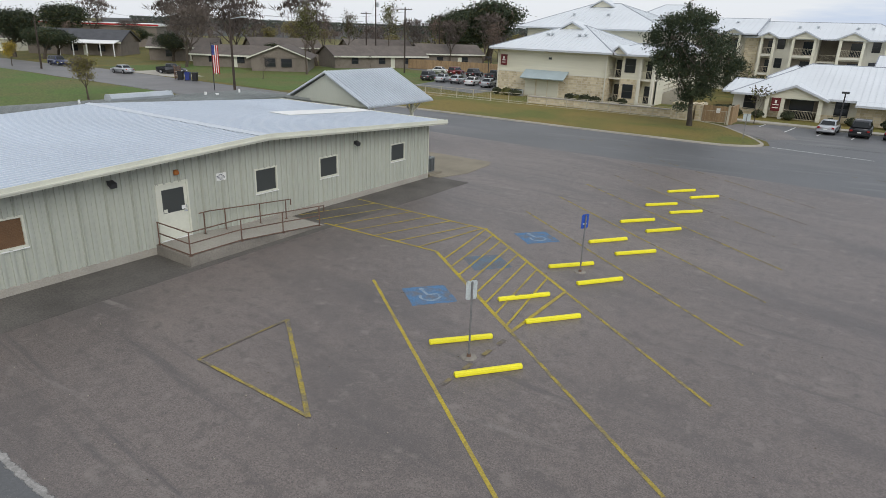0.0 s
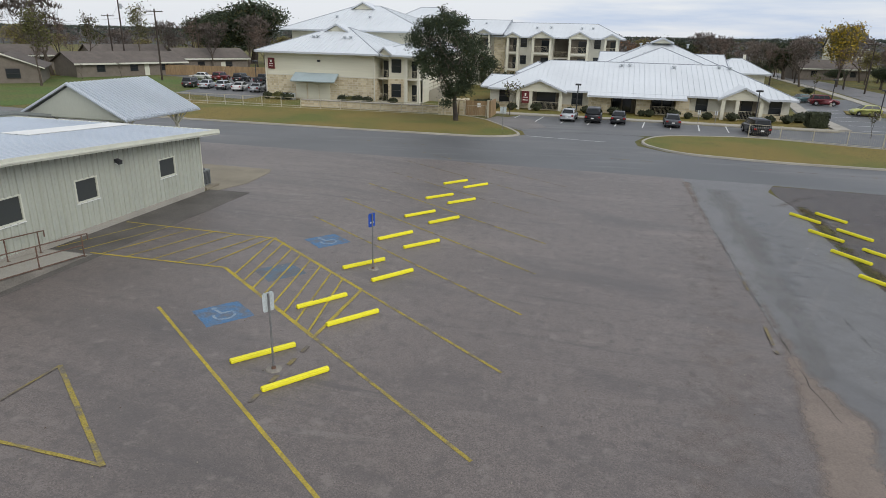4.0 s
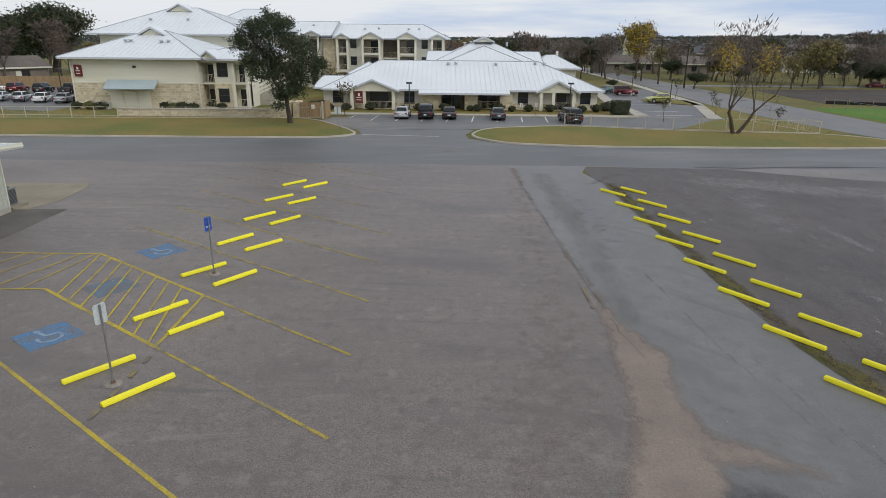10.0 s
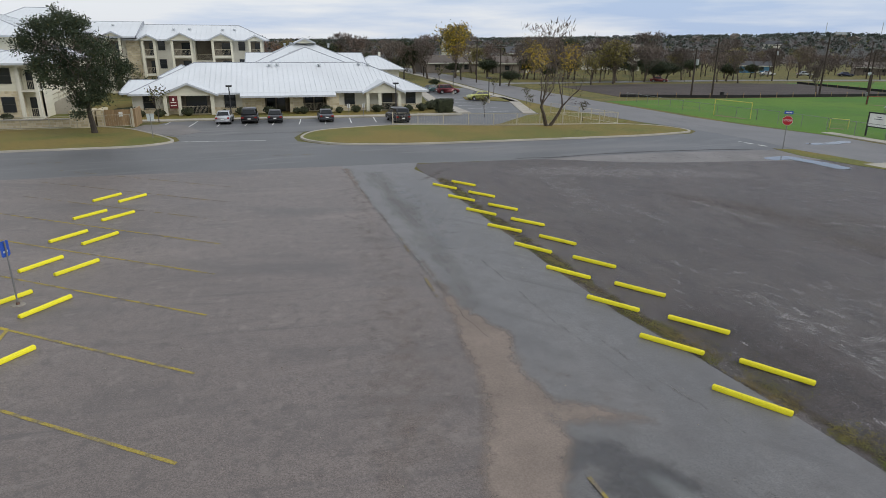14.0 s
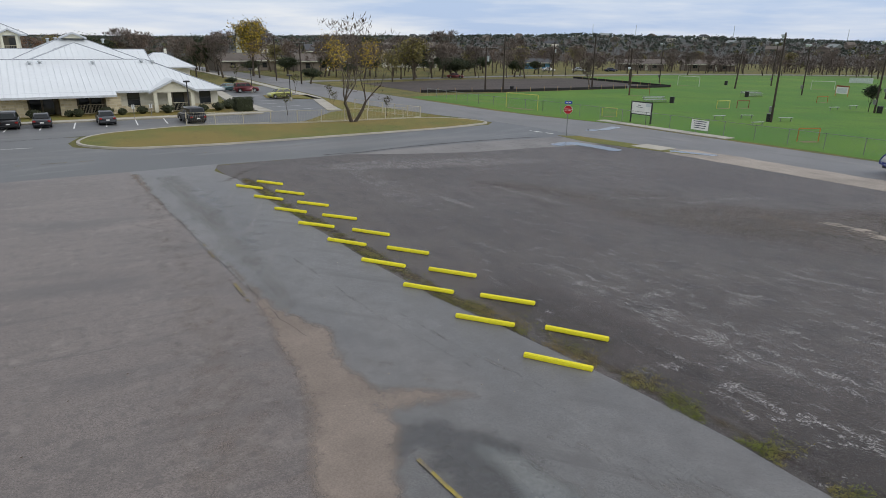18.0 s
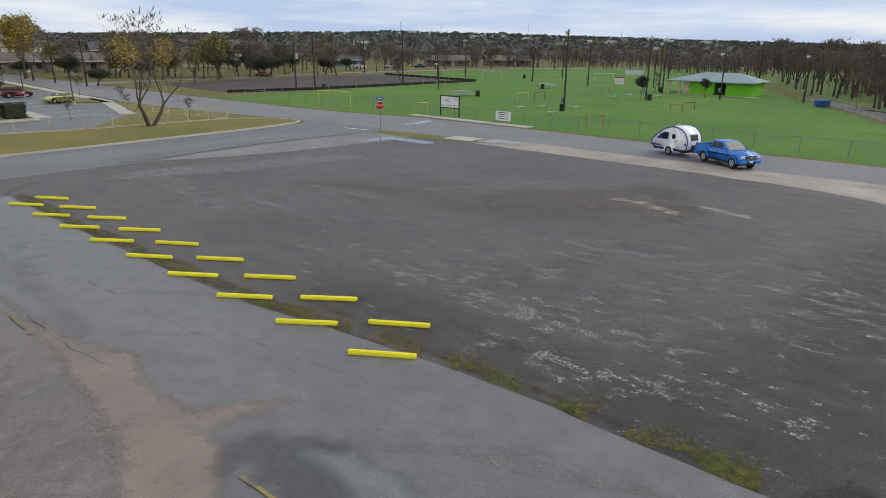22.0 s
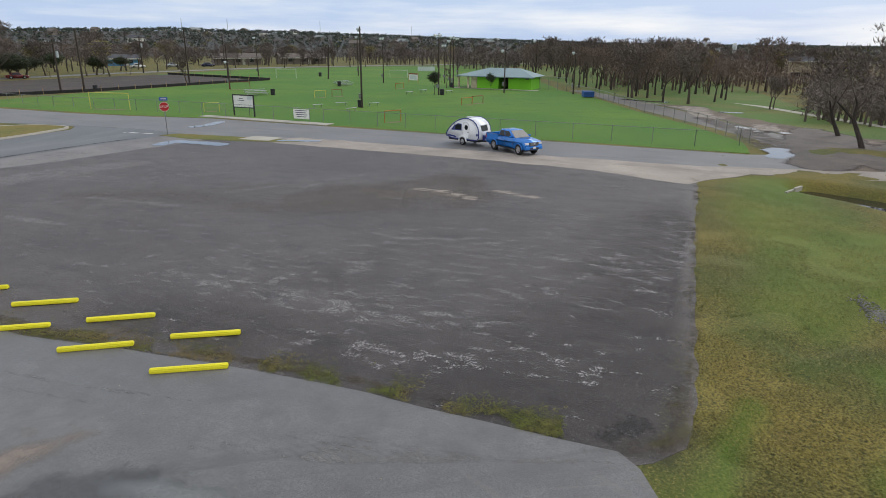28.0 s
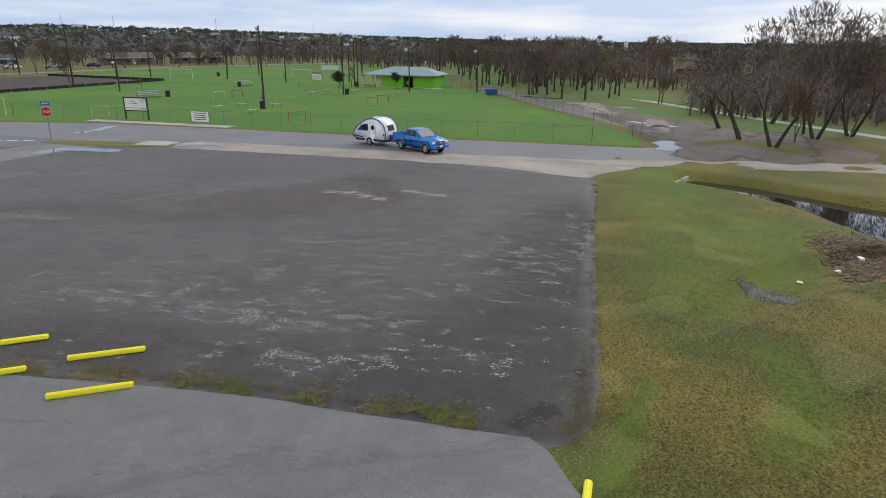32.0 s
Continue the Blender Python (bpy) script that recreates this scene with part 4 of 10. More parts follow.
def rib_roof(bm, x0, x1, ya, yb, za, zb, rib=0.3, tk=0.06, h=0.1):
    """A sheet metal slope from (ya, za) to (yb, zb), folded into ribs that run down it."""
    n = int((x1 - x0) / rib)
    line = [(x0, 0.0)]
    for i in range(n):
        x = x0 + (i + 0.5) * (x1 - x0) / n
        line += [(x - 0.06, 0.0), (x - 0.035, h), (x + 0.035, h), (x + 0.06, 0.0)]
    line += [(x1, 0.0), (x1, -tk), (x0, -tk)]
    lo = [bm.verts.new((x, ya, za + d)) for x, d in line]
    hi = [bm.verts.new((x, yb, zb + d)) for x, d in line]
    m = len(line)
    for i in range(m):
        j = (i + 1) % m
        bm.faces.new((lo[i], lo[j], hi[j], hi[i]))
    bm.faces.new(lo)
    bm.faces.new(hi)
    bmesh.ops.recalc_face_normals(bm, faces=bm.faces[:])
    return bm


EX = WX + 0.75
part("roof_slope", rib_roof(bmesh.new(), WXB, EX, RIDGE_Y, WY1 + 0.75, RIDGE_Z + 0.02, roof_z(WY1 + 0.75) + 0.02, h=0.07), m_whiteroof, office, "white ribbed metal roof slope")
part("roof_slope", rib_roof(bmesh.new(), WXB, EX, RIDGE_Y, WY0 - 1.5, RIDGE_Z + 0.02, roof_z(WY0 - 1.5) + 0.02, h=0.07), m_whiteroof, office, "white ribbed metal roof slope")
part("ridge_cap", prism(bmesh.new(), [(RIDGE_Y - 0.25, RIDGE_Z + 0.07), (RIDGE_Y, RIDGE_Z + 0.1), (RIDGE_Y + 0.25, RIDGE_Z + 0.07), (RIDGE_Y, RIDGE_Z + 0.12)], "x", WXB, EX), m_whiteroof, office)
for ys in (WY1 + 0.75, WY0 - 1.5):
    part("fascia", prism(bmesh.new(), [(RIDGE_Y, RIDGE_Z - 0.12), (ys, roof_z(ys) - 0.12), (ys, roof_z(ys) + 0.14), (RIDGE_Y, RIDGE_Z + 0.14)], "x", EX, EX + 0.05), m_trim, office)
    part("fascia_lip", prism(bmesh.new(), [(RIDGE_Y, RIDGE_Z - 0.05), (ys, roof_z(ys) - 0.05), (ys, roof_z(ys) + 0.0), (RIDGE_Y, RIDGE_Z + 0.0)], "x", EX + 0.05, EX + 0.1), m_trim, office)
    part("soffit", prism(bmesh.new(), [(RIDGE_Y, RIDGE_Z - 0.02), (ys, roof_z(ys) - 0.02), (ys, roof_z(ys) + 0.0), (RIDGE_Y, RIDGE_Z + 0.0)], "x", WX + 0.002, EX - 0.002), m_trim, office)
part("gutter", cbox(WXB, WY1 + 0.75, roof_z(WY1 + 0.75) - 0.1, EX, WY1 + 0.85, roof_z(WY1 + 0.75) + 0.1, 0.02), m_trim, office)
part("skylight_panel", prism(bmesh.new(), [(WY1 - 6, roof_z(WY1 - 6) + 0.095), (WY1 + 0.6, roof_z(WY1 + 0.6) + 0.095), (WY1 + 0.6, roof_z(WY1 + 0.6) + 0.12), (WY1 - 6, roof_z(WY1 - 6) + 0.12)], "x", WX - 6.2, WX - 4.6), m_white, office, "brighter white roof panel")

for i, (a, b, z0, z1) in enumerate(openings):
    if i == 1:
        continue
    w = part("window", cbox(WX - 0.06, a + 0.05, z0 + 0.05, WX - 0.03, b - 0.05, z1 - 0.05), m_blind if i == 0 else m_screen, office, "window with brown blinds" if i == 0 else "dark screened window")
    bm = bmesh.new()
    for c in ((a - 0.02, z0 - 0.02, b + 0.02, z0 + 0.05), (a - 0.02, z1 - 0.05, b + 0.02, z1 + 0.02), (a - 0.02, z0 + 0.05, a + 0.05, z1 - 0.05), (b - 0.05, z0 + 0.05, b + 0.02, z1 - 0.05)):
        box(bm, WX - 0.07, c[0], c[1], WX + 0.035, c[2], c[3], 0.006)
    part("frame", bm, m_trim, w)
    part("sill", cbox(WX, a - 0.04, z0 - 0.055, WX + 0.06, b + 0.04, z0 - 0.022, 0.006), m_white, w)
    if i == 0:
        for k in range(16):
            part("slat", cbox(WX - 0.03, a + 0.06, z0 + 0.08 + k * 0.048, WX - 0.022, b - 0.06, z0 + 0.105 + k * 0.048), m_blind, w)

a, b, z0, z1 = openings[1]
door = part("door", cbox(WX - 0.06, a + 0.05, z0 + 0.01, WX - 0.005, b - 0.05, z1 - 0.05, 0.008), m_trim, office, "cream metal door with a dark window")
bm = bmesh.new()
for c in ((a - 0.02, z1 - 0.05, b + 0.02, z1 + 0.03), (a - 0.02, z0, a + 0.05, z1 - 0.05), (b - 0.05, z0, b + 0.02, z1 - 0.05)):
    box(bm, WX - 0.08, c[0], c[1], WX + 0.03, c[2], c[3], 0.006)
part("door_frame", bm, m_trim, door)
part("door_window", cbox(WX - 0.004, a + 0.22, z0 + 1.02, WX + 0.008, b - 0.18, z1 - 0.22, 0.006), m_screen, door)
part("notice_card", cbox(WX + 0.009, b - 0.32, z0 + 1.06, WX + 0.014, b - 0.17, z0 + 1.2), m_white, door)
part("notice_card", cbox(WX + 0.009, a + 0.24, z0 + 1.04, WX + 0.014, a + 0.38, z0 + 1.17), m_trim, door)
bm = bmesh.new()
tube(bm, (WX, b - 0.13, z0 + 0.98), (WX + 0.06, b - 0.13, z0 + 0.98), 0.03)
tube(bm, (WX + 0.06, b - 0.13, z0 + 0.98), (WX + 0.06, b - 0.26, z0 + 0.98), 0.015)
part("door_handle", bm, m_roofvent, door, "metal lever handle")
part("pull_handle", tube(bmesh.new(), (WX + 0.03, b - 0.12, z0 + 1.08), (WX + 0.03, b - 0.12, z0 + 1.22), 0.014), m_roofvent, door)
part("threshold", cbox(WX - 0.02, a, z0 - 0.03, WX + 0.05, b, z0 + 0.008), m_white, door)


def wall_lamp(y, z):
    e = thing("wall_lamp", "dark wall-mounted floodlight on cream siding", "lamp", pose(WX + 0.03, y, z), group="wall lamps")
    part("bracket", cbox(0, -0.07, -0.08, 0.05, 0.07, 0.08, 0.01), m_dmetal, e)
    part("hood", prism(bmesh.new(), [(0.05, 0.1), (0.3, 0.02), (0.27, -0.14), (0.05, -0.02)], "y", -0.11, 0.11), m_dmetal, e)
    part("lens", cbox(0.07, -0.09, -0.13, 0.24, 0.09, -0.1), m_white, e)


wall_lamp(11.7, 2.93)
wall_lamp(23.75, 2.8)
e = thing("alarm_bell", "orange-brown alarm bell above the office door", "alarm", pose(WX + 0.03, 14.15, 2.9))
part("back_plate", cbox(0, -0.1, -0.1, 0.03, 0.1, 0.1, 0.01), m_rust, e)
part("bell", tube(bmesh.new(), (0.03, 0, 0), (0.1, 0, 0), 0.11, 0.08, 14), m_orange, e)
e = thing("wall_notice", "white notice board with unreadable print on siding", "sign", pose(WX + 0.035, 16.02, 2.42))
part("board", cbox(0, -0.26, -0.15, 0.012, 0.26, 0.15, 0.004), m_white, e)
for k, (w, h) in enumerate(((0.1, 0.03), (0.19, 0.016), (0.21, 0.016), (0.2, 0.016), (0.15, 0.016))):
    part("print_line", cbox(0.0125, -w, 0.08 - k * 0.048 - h / 2, 0.014, w, 0.08 - k * 0.048 + h / 2), m_ink, e)

# back wing with its grey roof
wing = thing("rear_wing", "low rear building wing with a weathered grey ribbed roof", "building")
part("wall", prism(bmesh.new(), [(-2, 0), (33.0, 0), (33.0, 2.95), (30.6, 3.38), (-2, 3.5)], "x", -38.0, -34.6), m_siding, wing)
part("roof", rib_roof(bmesh.new(), -38.2, -34.52, 30.8, 33.6, 3.44, 2.95, 0.36, h=0.13), m_greyroof, wing)
part("roof", rib_roof(bmesh.new(), -38.2, -34.52, 30.8, -2.4, 3.44, 3.58, 0.36, h=0.13), m_greyroof, wing)
v = thing("ridge_ventilator", "long galvanised rooftop ventilator on grey roofing", "vent", pose(-37.3, 22.3, 3.48) @ Matrix.Diagonal((0.9, 0.95, 0.85, 1)))
part("body", prism(bmesh.new(), [(-0.35, 0), (-0.42, 0.3), (-0.25, 0.55), (0.25, 0.55), (0.42, 0.3), (0.35, 0)], "y", -2.0, 2.0), m_roofvent, v)
for s in (-2.05, 2.0):
    part("end_cap", prism(bmesh.new(), [(-0.4, 0), (-0.46, 0.3), (-0.27, 0.58), (0.27, 0.58), (0.46, 0.3), (0.4, 0)], "y", s, s + 0.06), m_roofvent, v)
for (x, y, h, r) in ((-37.0, 26.6, 0.3, 0.08), (-36.9, 27.4, 0.16, 0.12), (-37.2, 29.4, 0.3, 0.07), (-37.0, 18.6, 0.34, 0.06)):
    e = thing("vent_pipe", "short pale roof vent pipe on grey roofing", "vent pipe", pose(x, y, 3.47), group="roof pipes")
    part("pipe", tube(bmesh.new(), (0, 0, 0), (0, 0, h), r, r, 10), m_white, e)
    part("flashing", tube(bmesh.new(), (0, 0, 0), (0, 0, 0.08), r * 2.2, r, 10), m_dmetal, e)

# entrance canopy beyond the office
can = thing("drive_canopy", "cream gabled canopy with a white ribbed roof on posts", "canopy")
CX0, CX1, CXM, CY0, CY1, CE, CA = -37.0, -28.9, -32.95, 33.55, 40.4, 2.93, 4.95
for xs in (CX0, CX1):
    bm = rib_roof(bmesh.new(), CY0 - 0.3, CY1 + 0.3, CXM, xs, CA + 0.09, CE + 0.09, 0.3, 0.09)
    bmesh.ops.transform(bm, matrix=Matrix(((0, 1, 0, 0), (1, 0, 0, 0), (0, 0, 1, 0), (0, 0, 0, 1))), verts=bm.verts[:])
    bmesh.ops.recalc_face_normals(bm, faces=bm.faces[:])
    part("roof_slope", bm, m_whiteroof, can)
for y in (CY0, CY1):
    part("gable", prism(bmesh.new(), [(CX0 + 0.3, CE + 0.02), (CX1 - 0.3, CE + 0.02), (CXM, CA - 0.06)], "y", y - 0.06, y + 0.06), m_siding, can)
part("ceiling_panel", cbox(CX0 + 0.3, CY0 + 0.1, CE - 0.08, CX1 - 0.3, CY1 - 0.1, CE), m_trim, can)
for x in (CX0 + 1.2, CX1 - 1.2):
    for y in (CY0 + 0.8, CY1 - 0.8):
        p_ = part("post", cbox(x - 0.1, y - 0.1, 0, x + 0.1, y + 0.1, CE - 0.08, 0.01), m_trim, can)
        for dx, dy in ((0.8, 0), (-0.8, 0), (0, 0.7), (0, -0.7)):
            part("brace", tube(bmesh.new(), (x, y, CE - 0.95), (x + dx, y + dy, CE - 0.1), 0.06, 0.06, 4), m_trim, p_)

# ramp, landing and rails
ramp = thing("entrance_ramp", "stained concrete wheelchair ramp with a landing", "ramp")
RX0, RX1 = WX + 0.06, -19.35
part("landing", cbox(RX0, 13.05, 0.0, RX1, 15.2, 0.40, 0.015), m_ramp, ramp)
part("slope", prism(bmesh.new(), [(15.2, 0.0), (19.6, 0.0), (19.6, 0.02), (15.2, 0.40)], "x", RX0, RX1), m_ramp, ramp)
part("landing_top", cbox(RX0 + 0.02, 13.12, 0.40, RX1 - 0.1, 15.2, 0.412, 0.004), m_conc, ramp, "paler worn landing surface")
part("slope_top", prism(bmesh.new(), [(15.2, 0.40), (19.5, 0.024), (19.5, 0.034), (15.2, 0.412)], "x", RX0 + 0.02, RX1 - 0.1), m_conc, ramp)


def ramp_z(y):
    return 0.40 if y < 15.2 else 0.40 - 0.38 * (y - 15.2) / 4.4


def rail(name, pts, posts, heights, label):
    r = thing(name, label, "handrail")
    for h in heights:
        for (x0, y0), (x1, y1) in zip(pts, pts[1:]):
            part("rail_bar", tube(bmesh.new(), (x0, y0, ramp_z(y0) + h), (x1, y1, ramp_z(y1) + h), 0.024, 0.024, 8), m_rust, r)
    for x, y in posts:
        p_ = part("post", tube(bmesh.new(), (x, y, ramp_z(y) - 0.03), (x, y, ramp_z(y) + heights[0]), 0.024, 0.024, 8), m_rust, r)
        part("foot_plate", cbox(x - 0.06, y - 0.06, ramp_z(y) - 0.005, x + 0.06, y + 0.06, ramp_z(y) + 0.012), m_rust, p_)
    x, y = pts[-1]
    part("end_loop", tube(tube(bmesh.new(), (x, y, ramp_z(y) + heights[0]), (x, y + 0.28, ramp_z(y) + heights[0] - 0.03), 0.024), (x, y + 0.28, ramp_z(y) + heights[0] - 0.02), (x, y + 0.28, ramp_z(y) + heights[0] - 0.28), 0.024), m_rust, r)


ox = RX1 - 0.06
rail("ramp_railing", [(RX0 + 0.1, 13.12), (ox, 13.12), (ox, 15.2), (ox, 19.3)], [(RX0 + 0.12, 13.12), (ox, 13.12), (ox, 15.3), (ox, 17.3), (ox, 19.3)], (0.86, 0.45, 0.04), "rusty brown pipe railing along the ramp edge")
rail("wall_side_railing", [(RX0 + 0.25, 14.75), (RX0 + 0.25, 15.2), (RX0 + 0.25, 19.0)], [(RX0 + 0.25, 14.95), (RX0 + 0.25, 15.9), (RX0 + 0.25, 17.6), (RX0 + 0.25, 19.0)], (0.86,), "rusty brown pipe handrail beside the wall")

# air conditioner at the corner
ac = thing("air_conditioner", "grey outdoor air conditioning unit on a concrete pad", "air conditioner", pose(-22.25, 30.75, 0))
part("pad", cbox(-0.55, -0.55, 0, 0.75, 0.65, 0.14, 0.015), m_tanc, ac)
part("casing", cbox(-0.4, -0.4, 0.14, 0.4, 0.4, 1.0, 0.03), m_greyroof, ac)
for k in range(12):
    part("grille_slat", cbox(0.401, -0.34, 0.22 + k * 0.06, 0.415, 0.34, 0.25 + k * 0.06), m_dmetal, ac)
part("fan_cover", tube(bmesh.new(), (0, 0, 1.0), (0, 0, 1.03), 0.33, 0.31, 18), m_dmetal, ac)

# paved strip along the wall and the concrete pad at the corner
sheet("wall_walkway", wobble([(WX, -8), (-18.95, -8), (-18.95, 30.45), (WX, 30.45)], 0.9, 0.05, seed=3), 0.0145, m_walk, label="damp dark gravelly paving along the office wall", category="paving")
sheet("corner_pad", [(-34, 30.3), (-20.9, 30.3), (-20.3, 32.4), (-20.6, 35.4), (-21.0, 36.3), (-34, 36.3)], 0.03, m_tanc, label="pale concrete pad beyond the office corner", category="paving")


# ---- wheel stops, painted lines and signs of the lot ----
m_paint_new = mat("yellow_line_paint", (0.40, 0.31, 0.035), 0.8, scale=1.1, fine=24, fvar=0.35, second=(0.24, 0.19, 0.07), cut=(0.42, 0.7))
m_paint_old = mat("faded_yellow_paint", (0.22, 0.175, 0.07), 0.85, scale=1.6, fine=20, fvar=0.3, second=(0.135, 0.118, 0.1), cut=(0.40, 0.6))
m_paint_mid = mat("worn_yellow_paint", (0.30, 0.235, 0.05), 0.85, scale=2.0, fine=26, fvar=0.4, second=(0.15, 0.13, 0.1), cut=(0.46, 0.62))
m_blue = mat("blue_ground_paint", (0.075, 0.165, 0.29), 0.85, scale=2.4, fine=18, fvar=0.35, second=(0.125, 0.14, 0.165), cut=(0.42, 0.64))
m_blue_old = mat("faded_blue_paint", (0.10, 0.155, 0.21), 0.85, scale=1.5, fine=18, fvar=0.3, second=(0.125, 0.125, 0.13), cut=(0.38, 0.62))
m_pale = mat("worn_white_paint", (0.22, 0.28, 0.33), 0.85, scale=3, fine=18, fvar=0.3, second=(0.09, 0.17, 0.28), cut=(0.45, 0.6))
m_signblue = mat("blue_sign_face", (0.03, 0.09, 0.42), 0.4, var=0.06)
m_signback = mat("pale_sign_back", (0.55, 0.6, 0.6), 0.4, var=0.06, metal=0.2)
m_post = mat("grey_steel_post", (0.22, 0.22, 0.22), 0.5, var=0.15, metal=0.4)

bm = prism(bmesh.new(), [(-0.085, 0.0), (-0.075, 0.085), (-0.045, 0.125), (0.045, 0.125), (0.075, 0.085), (0.085, 0.0)], "x", -0.915, 0.915)
bmesh.ops.bevel(bm, geom=[e for e in bm.edges if abs(abs(e.verts[0].co.x) - 0.915) < 1e-4 and abs(abs(e.verts[1].co.x) - 0.915) < 1e-4], offset=0.018, segments=2, affect="EDGES")
stop = thing("wheel_stop", "bright yellow painted concrete wheel stop on worn asphalt", "wheel stop", pose(-7.47, 13.45, 0.012, 0, 0, 52), group="wheel stops")
part("block", bm, m_yellow, stop)
for sx in (-0.6, 0.6):
    part("anchor_pin", tube(bmesh.new(), (sx, 0, 0.12), (sx, 0, 0.126), 0.011, 0.01, 8), m_rust, stop)
for k in range(7):
    if k:
        copy_thing(stop, pose(-7.47 - 0.02 * k, 13.45 + 3.81 * k, 0.012, 0, 0, 51 + (k * 37 % 5) - 1))
    s_ = copy_thing(stop, pose(-8.95, 14.43 + 3.735 * k, 0.012, 0, 0, 51 + (k * 53 % 5) - 1))
    if k == 1:
        s_["label"] = "yellow wheel stop with worn black stencilled print"
        for j in range(9):
            part("stencil_mark", cbox(-0.33 + j * 0.075, -0.03, 0.1251, -0.285 + j * 0.075, 0.025, 0.1262), m_ink, s_)
for k in range(9):
    s_ = copy_thing(stop, pose(10.55 - 0.105 * k, 10.5 + 3.065 * k, 0.02, 0, 0, -55.5 + (k * 31 % 4) - 1.5))
    s_["label"] = "bright yellow wheel stop on grey asphalt"
    s_ = copy_thing(stop, pose(12.17 - 0.14 * k, 11.48 + 3.01 * k, 0.02, 0, 0, -55.5 + (k * 47 % 4) - 1.5))
    s_["label"] = "bright yellow wheel stop beside a grassy strip"
s_ = copy_thing(stop, pose(9.42, -0.86, 0.02, 0, 0, 178))
s_["label"] = "yellow wheel stop at the grass edge"


LINE_COUNT = itertools.count()


def stripe(a, b, w, material, z=0.017, label="yellow painted parking line", broken=0.0):
    """A painted line with ragged sides."""
    z += 0.0004 * (next(LINE_COUNT) % 40)
    a, b = Vector(a), Vector(b)
    d = (b - a).normalized()
    nrm = Vector((-d.y, d.x))
    n = max(2, int((b - a).length / 0.18))
    bm = bmesh.new()
    prev = None
    for i in range(n + 1):
        p = a.lerp(b, i / n)
        j = noise.noise(Vector((p.x * 3, p.y * 3, 1.7)))
        k = noise.noise(Vector((p.x * 3, p.y * 3, 9.2)))
        u, v = p + nrm * (w / 2 + 0.012 * j), p - nrm * (w / 2 + 0.012 * k)
        cur = (bm.verts.new((u.x, u.y, z)), bm.verts.new((v.x, v.y, z)))
        if prev and not (broken and noise.noise(Vector((p.x * 2.1, p.y * 2.1, 4.4))) > broken):
            bm.faces.new((prev[0], prev[1], cur[1], cur[0]))
        prev = cur
    for f in bm.faces:
        f.normal_update()
        if f.normal.z < 0:
            f.normal_flip()
    return tagged(part("painted_line", bm, material), label, "painted line", kind="structure")


LX0, LX1 = -13.72, -2.5
for k in range(9):
    y0, y1 = 16.23 + 3.72 * k, 7.8 + 3.78 * k
    if k == 0:
        stripe((LX0, y0), (-1.8, 7.2), 0.1, m_paint_new)
    elif k in (1, 2):
        mx = -8.1
        my = y0 + (y1 - y0) * (mx - LX0) / (LX1 - LX0)
        stripe((LX0, y0), (mx, my), 0.13, m_paint_new)
        stripe((mx, my), (LX1, y1), 0.1, m_paint_mid)
    else:
        stripe((LX0, y0), (LX1, y1), 0.1, m_paint_mid if k < 6 else m_paint_old, label="worn yellow parking line", broken=0.0 if k < 6 else 0.2)
# hatched access aisle to the ramp
stripe((-13.72, 19.95), (-19.58, 19.76), 0.1, m_paint_new)
stripe((-13.72, 23.67), (-21.2, 23.7), 0.1, m_paint_new)
stripe((-8.1, 15.75), (-8.1, 19.45), 0.12, m_paint_new)
for k in range(7):
    x = -21.3 + 1.12 * k
    stripe((x, 19.86), (min(x + 1.25, -13.9), 23.68), 0.07, m_paint_new, label="thin hatch line across the access aisle")
for k in range(8):
    x = -13.0 + 0.66 * k
    stripe((x, 19.98 - 0.757 * (x + 13.78)), (x - 0.75, 23.8 - 0.757 * (x + 12.99)), 0.07, m_paint_new, label="thin hatch line across the access aisle")
# triangle and stray lines
stripe((-13.66, 9.38), (-9.66, 9.33), 0.09, m_paint_mid)
stripe((-13.65, 12.32), (-9.62, 9.31), 0.12, m_paint_mid)
stripe((-13.66, 9.38), (-13.65, 12.32), 0.08, m_paint_old)
stripe((-8.05, 12.2), (-8.0, 15.6), 0.12, m_paint_old, broken=0.1)
stripe((5.43, 9.0), (5.52, 7.4), 0.09, m_paint_mid, z=0.0285, label="faded yellow line near the puddle")
stripe((4.9, 18.7), (5.05, 25.5), 0.1, m_paint_old, z=0.026, broken=0.1, label="faded yellow line along the paving seam")


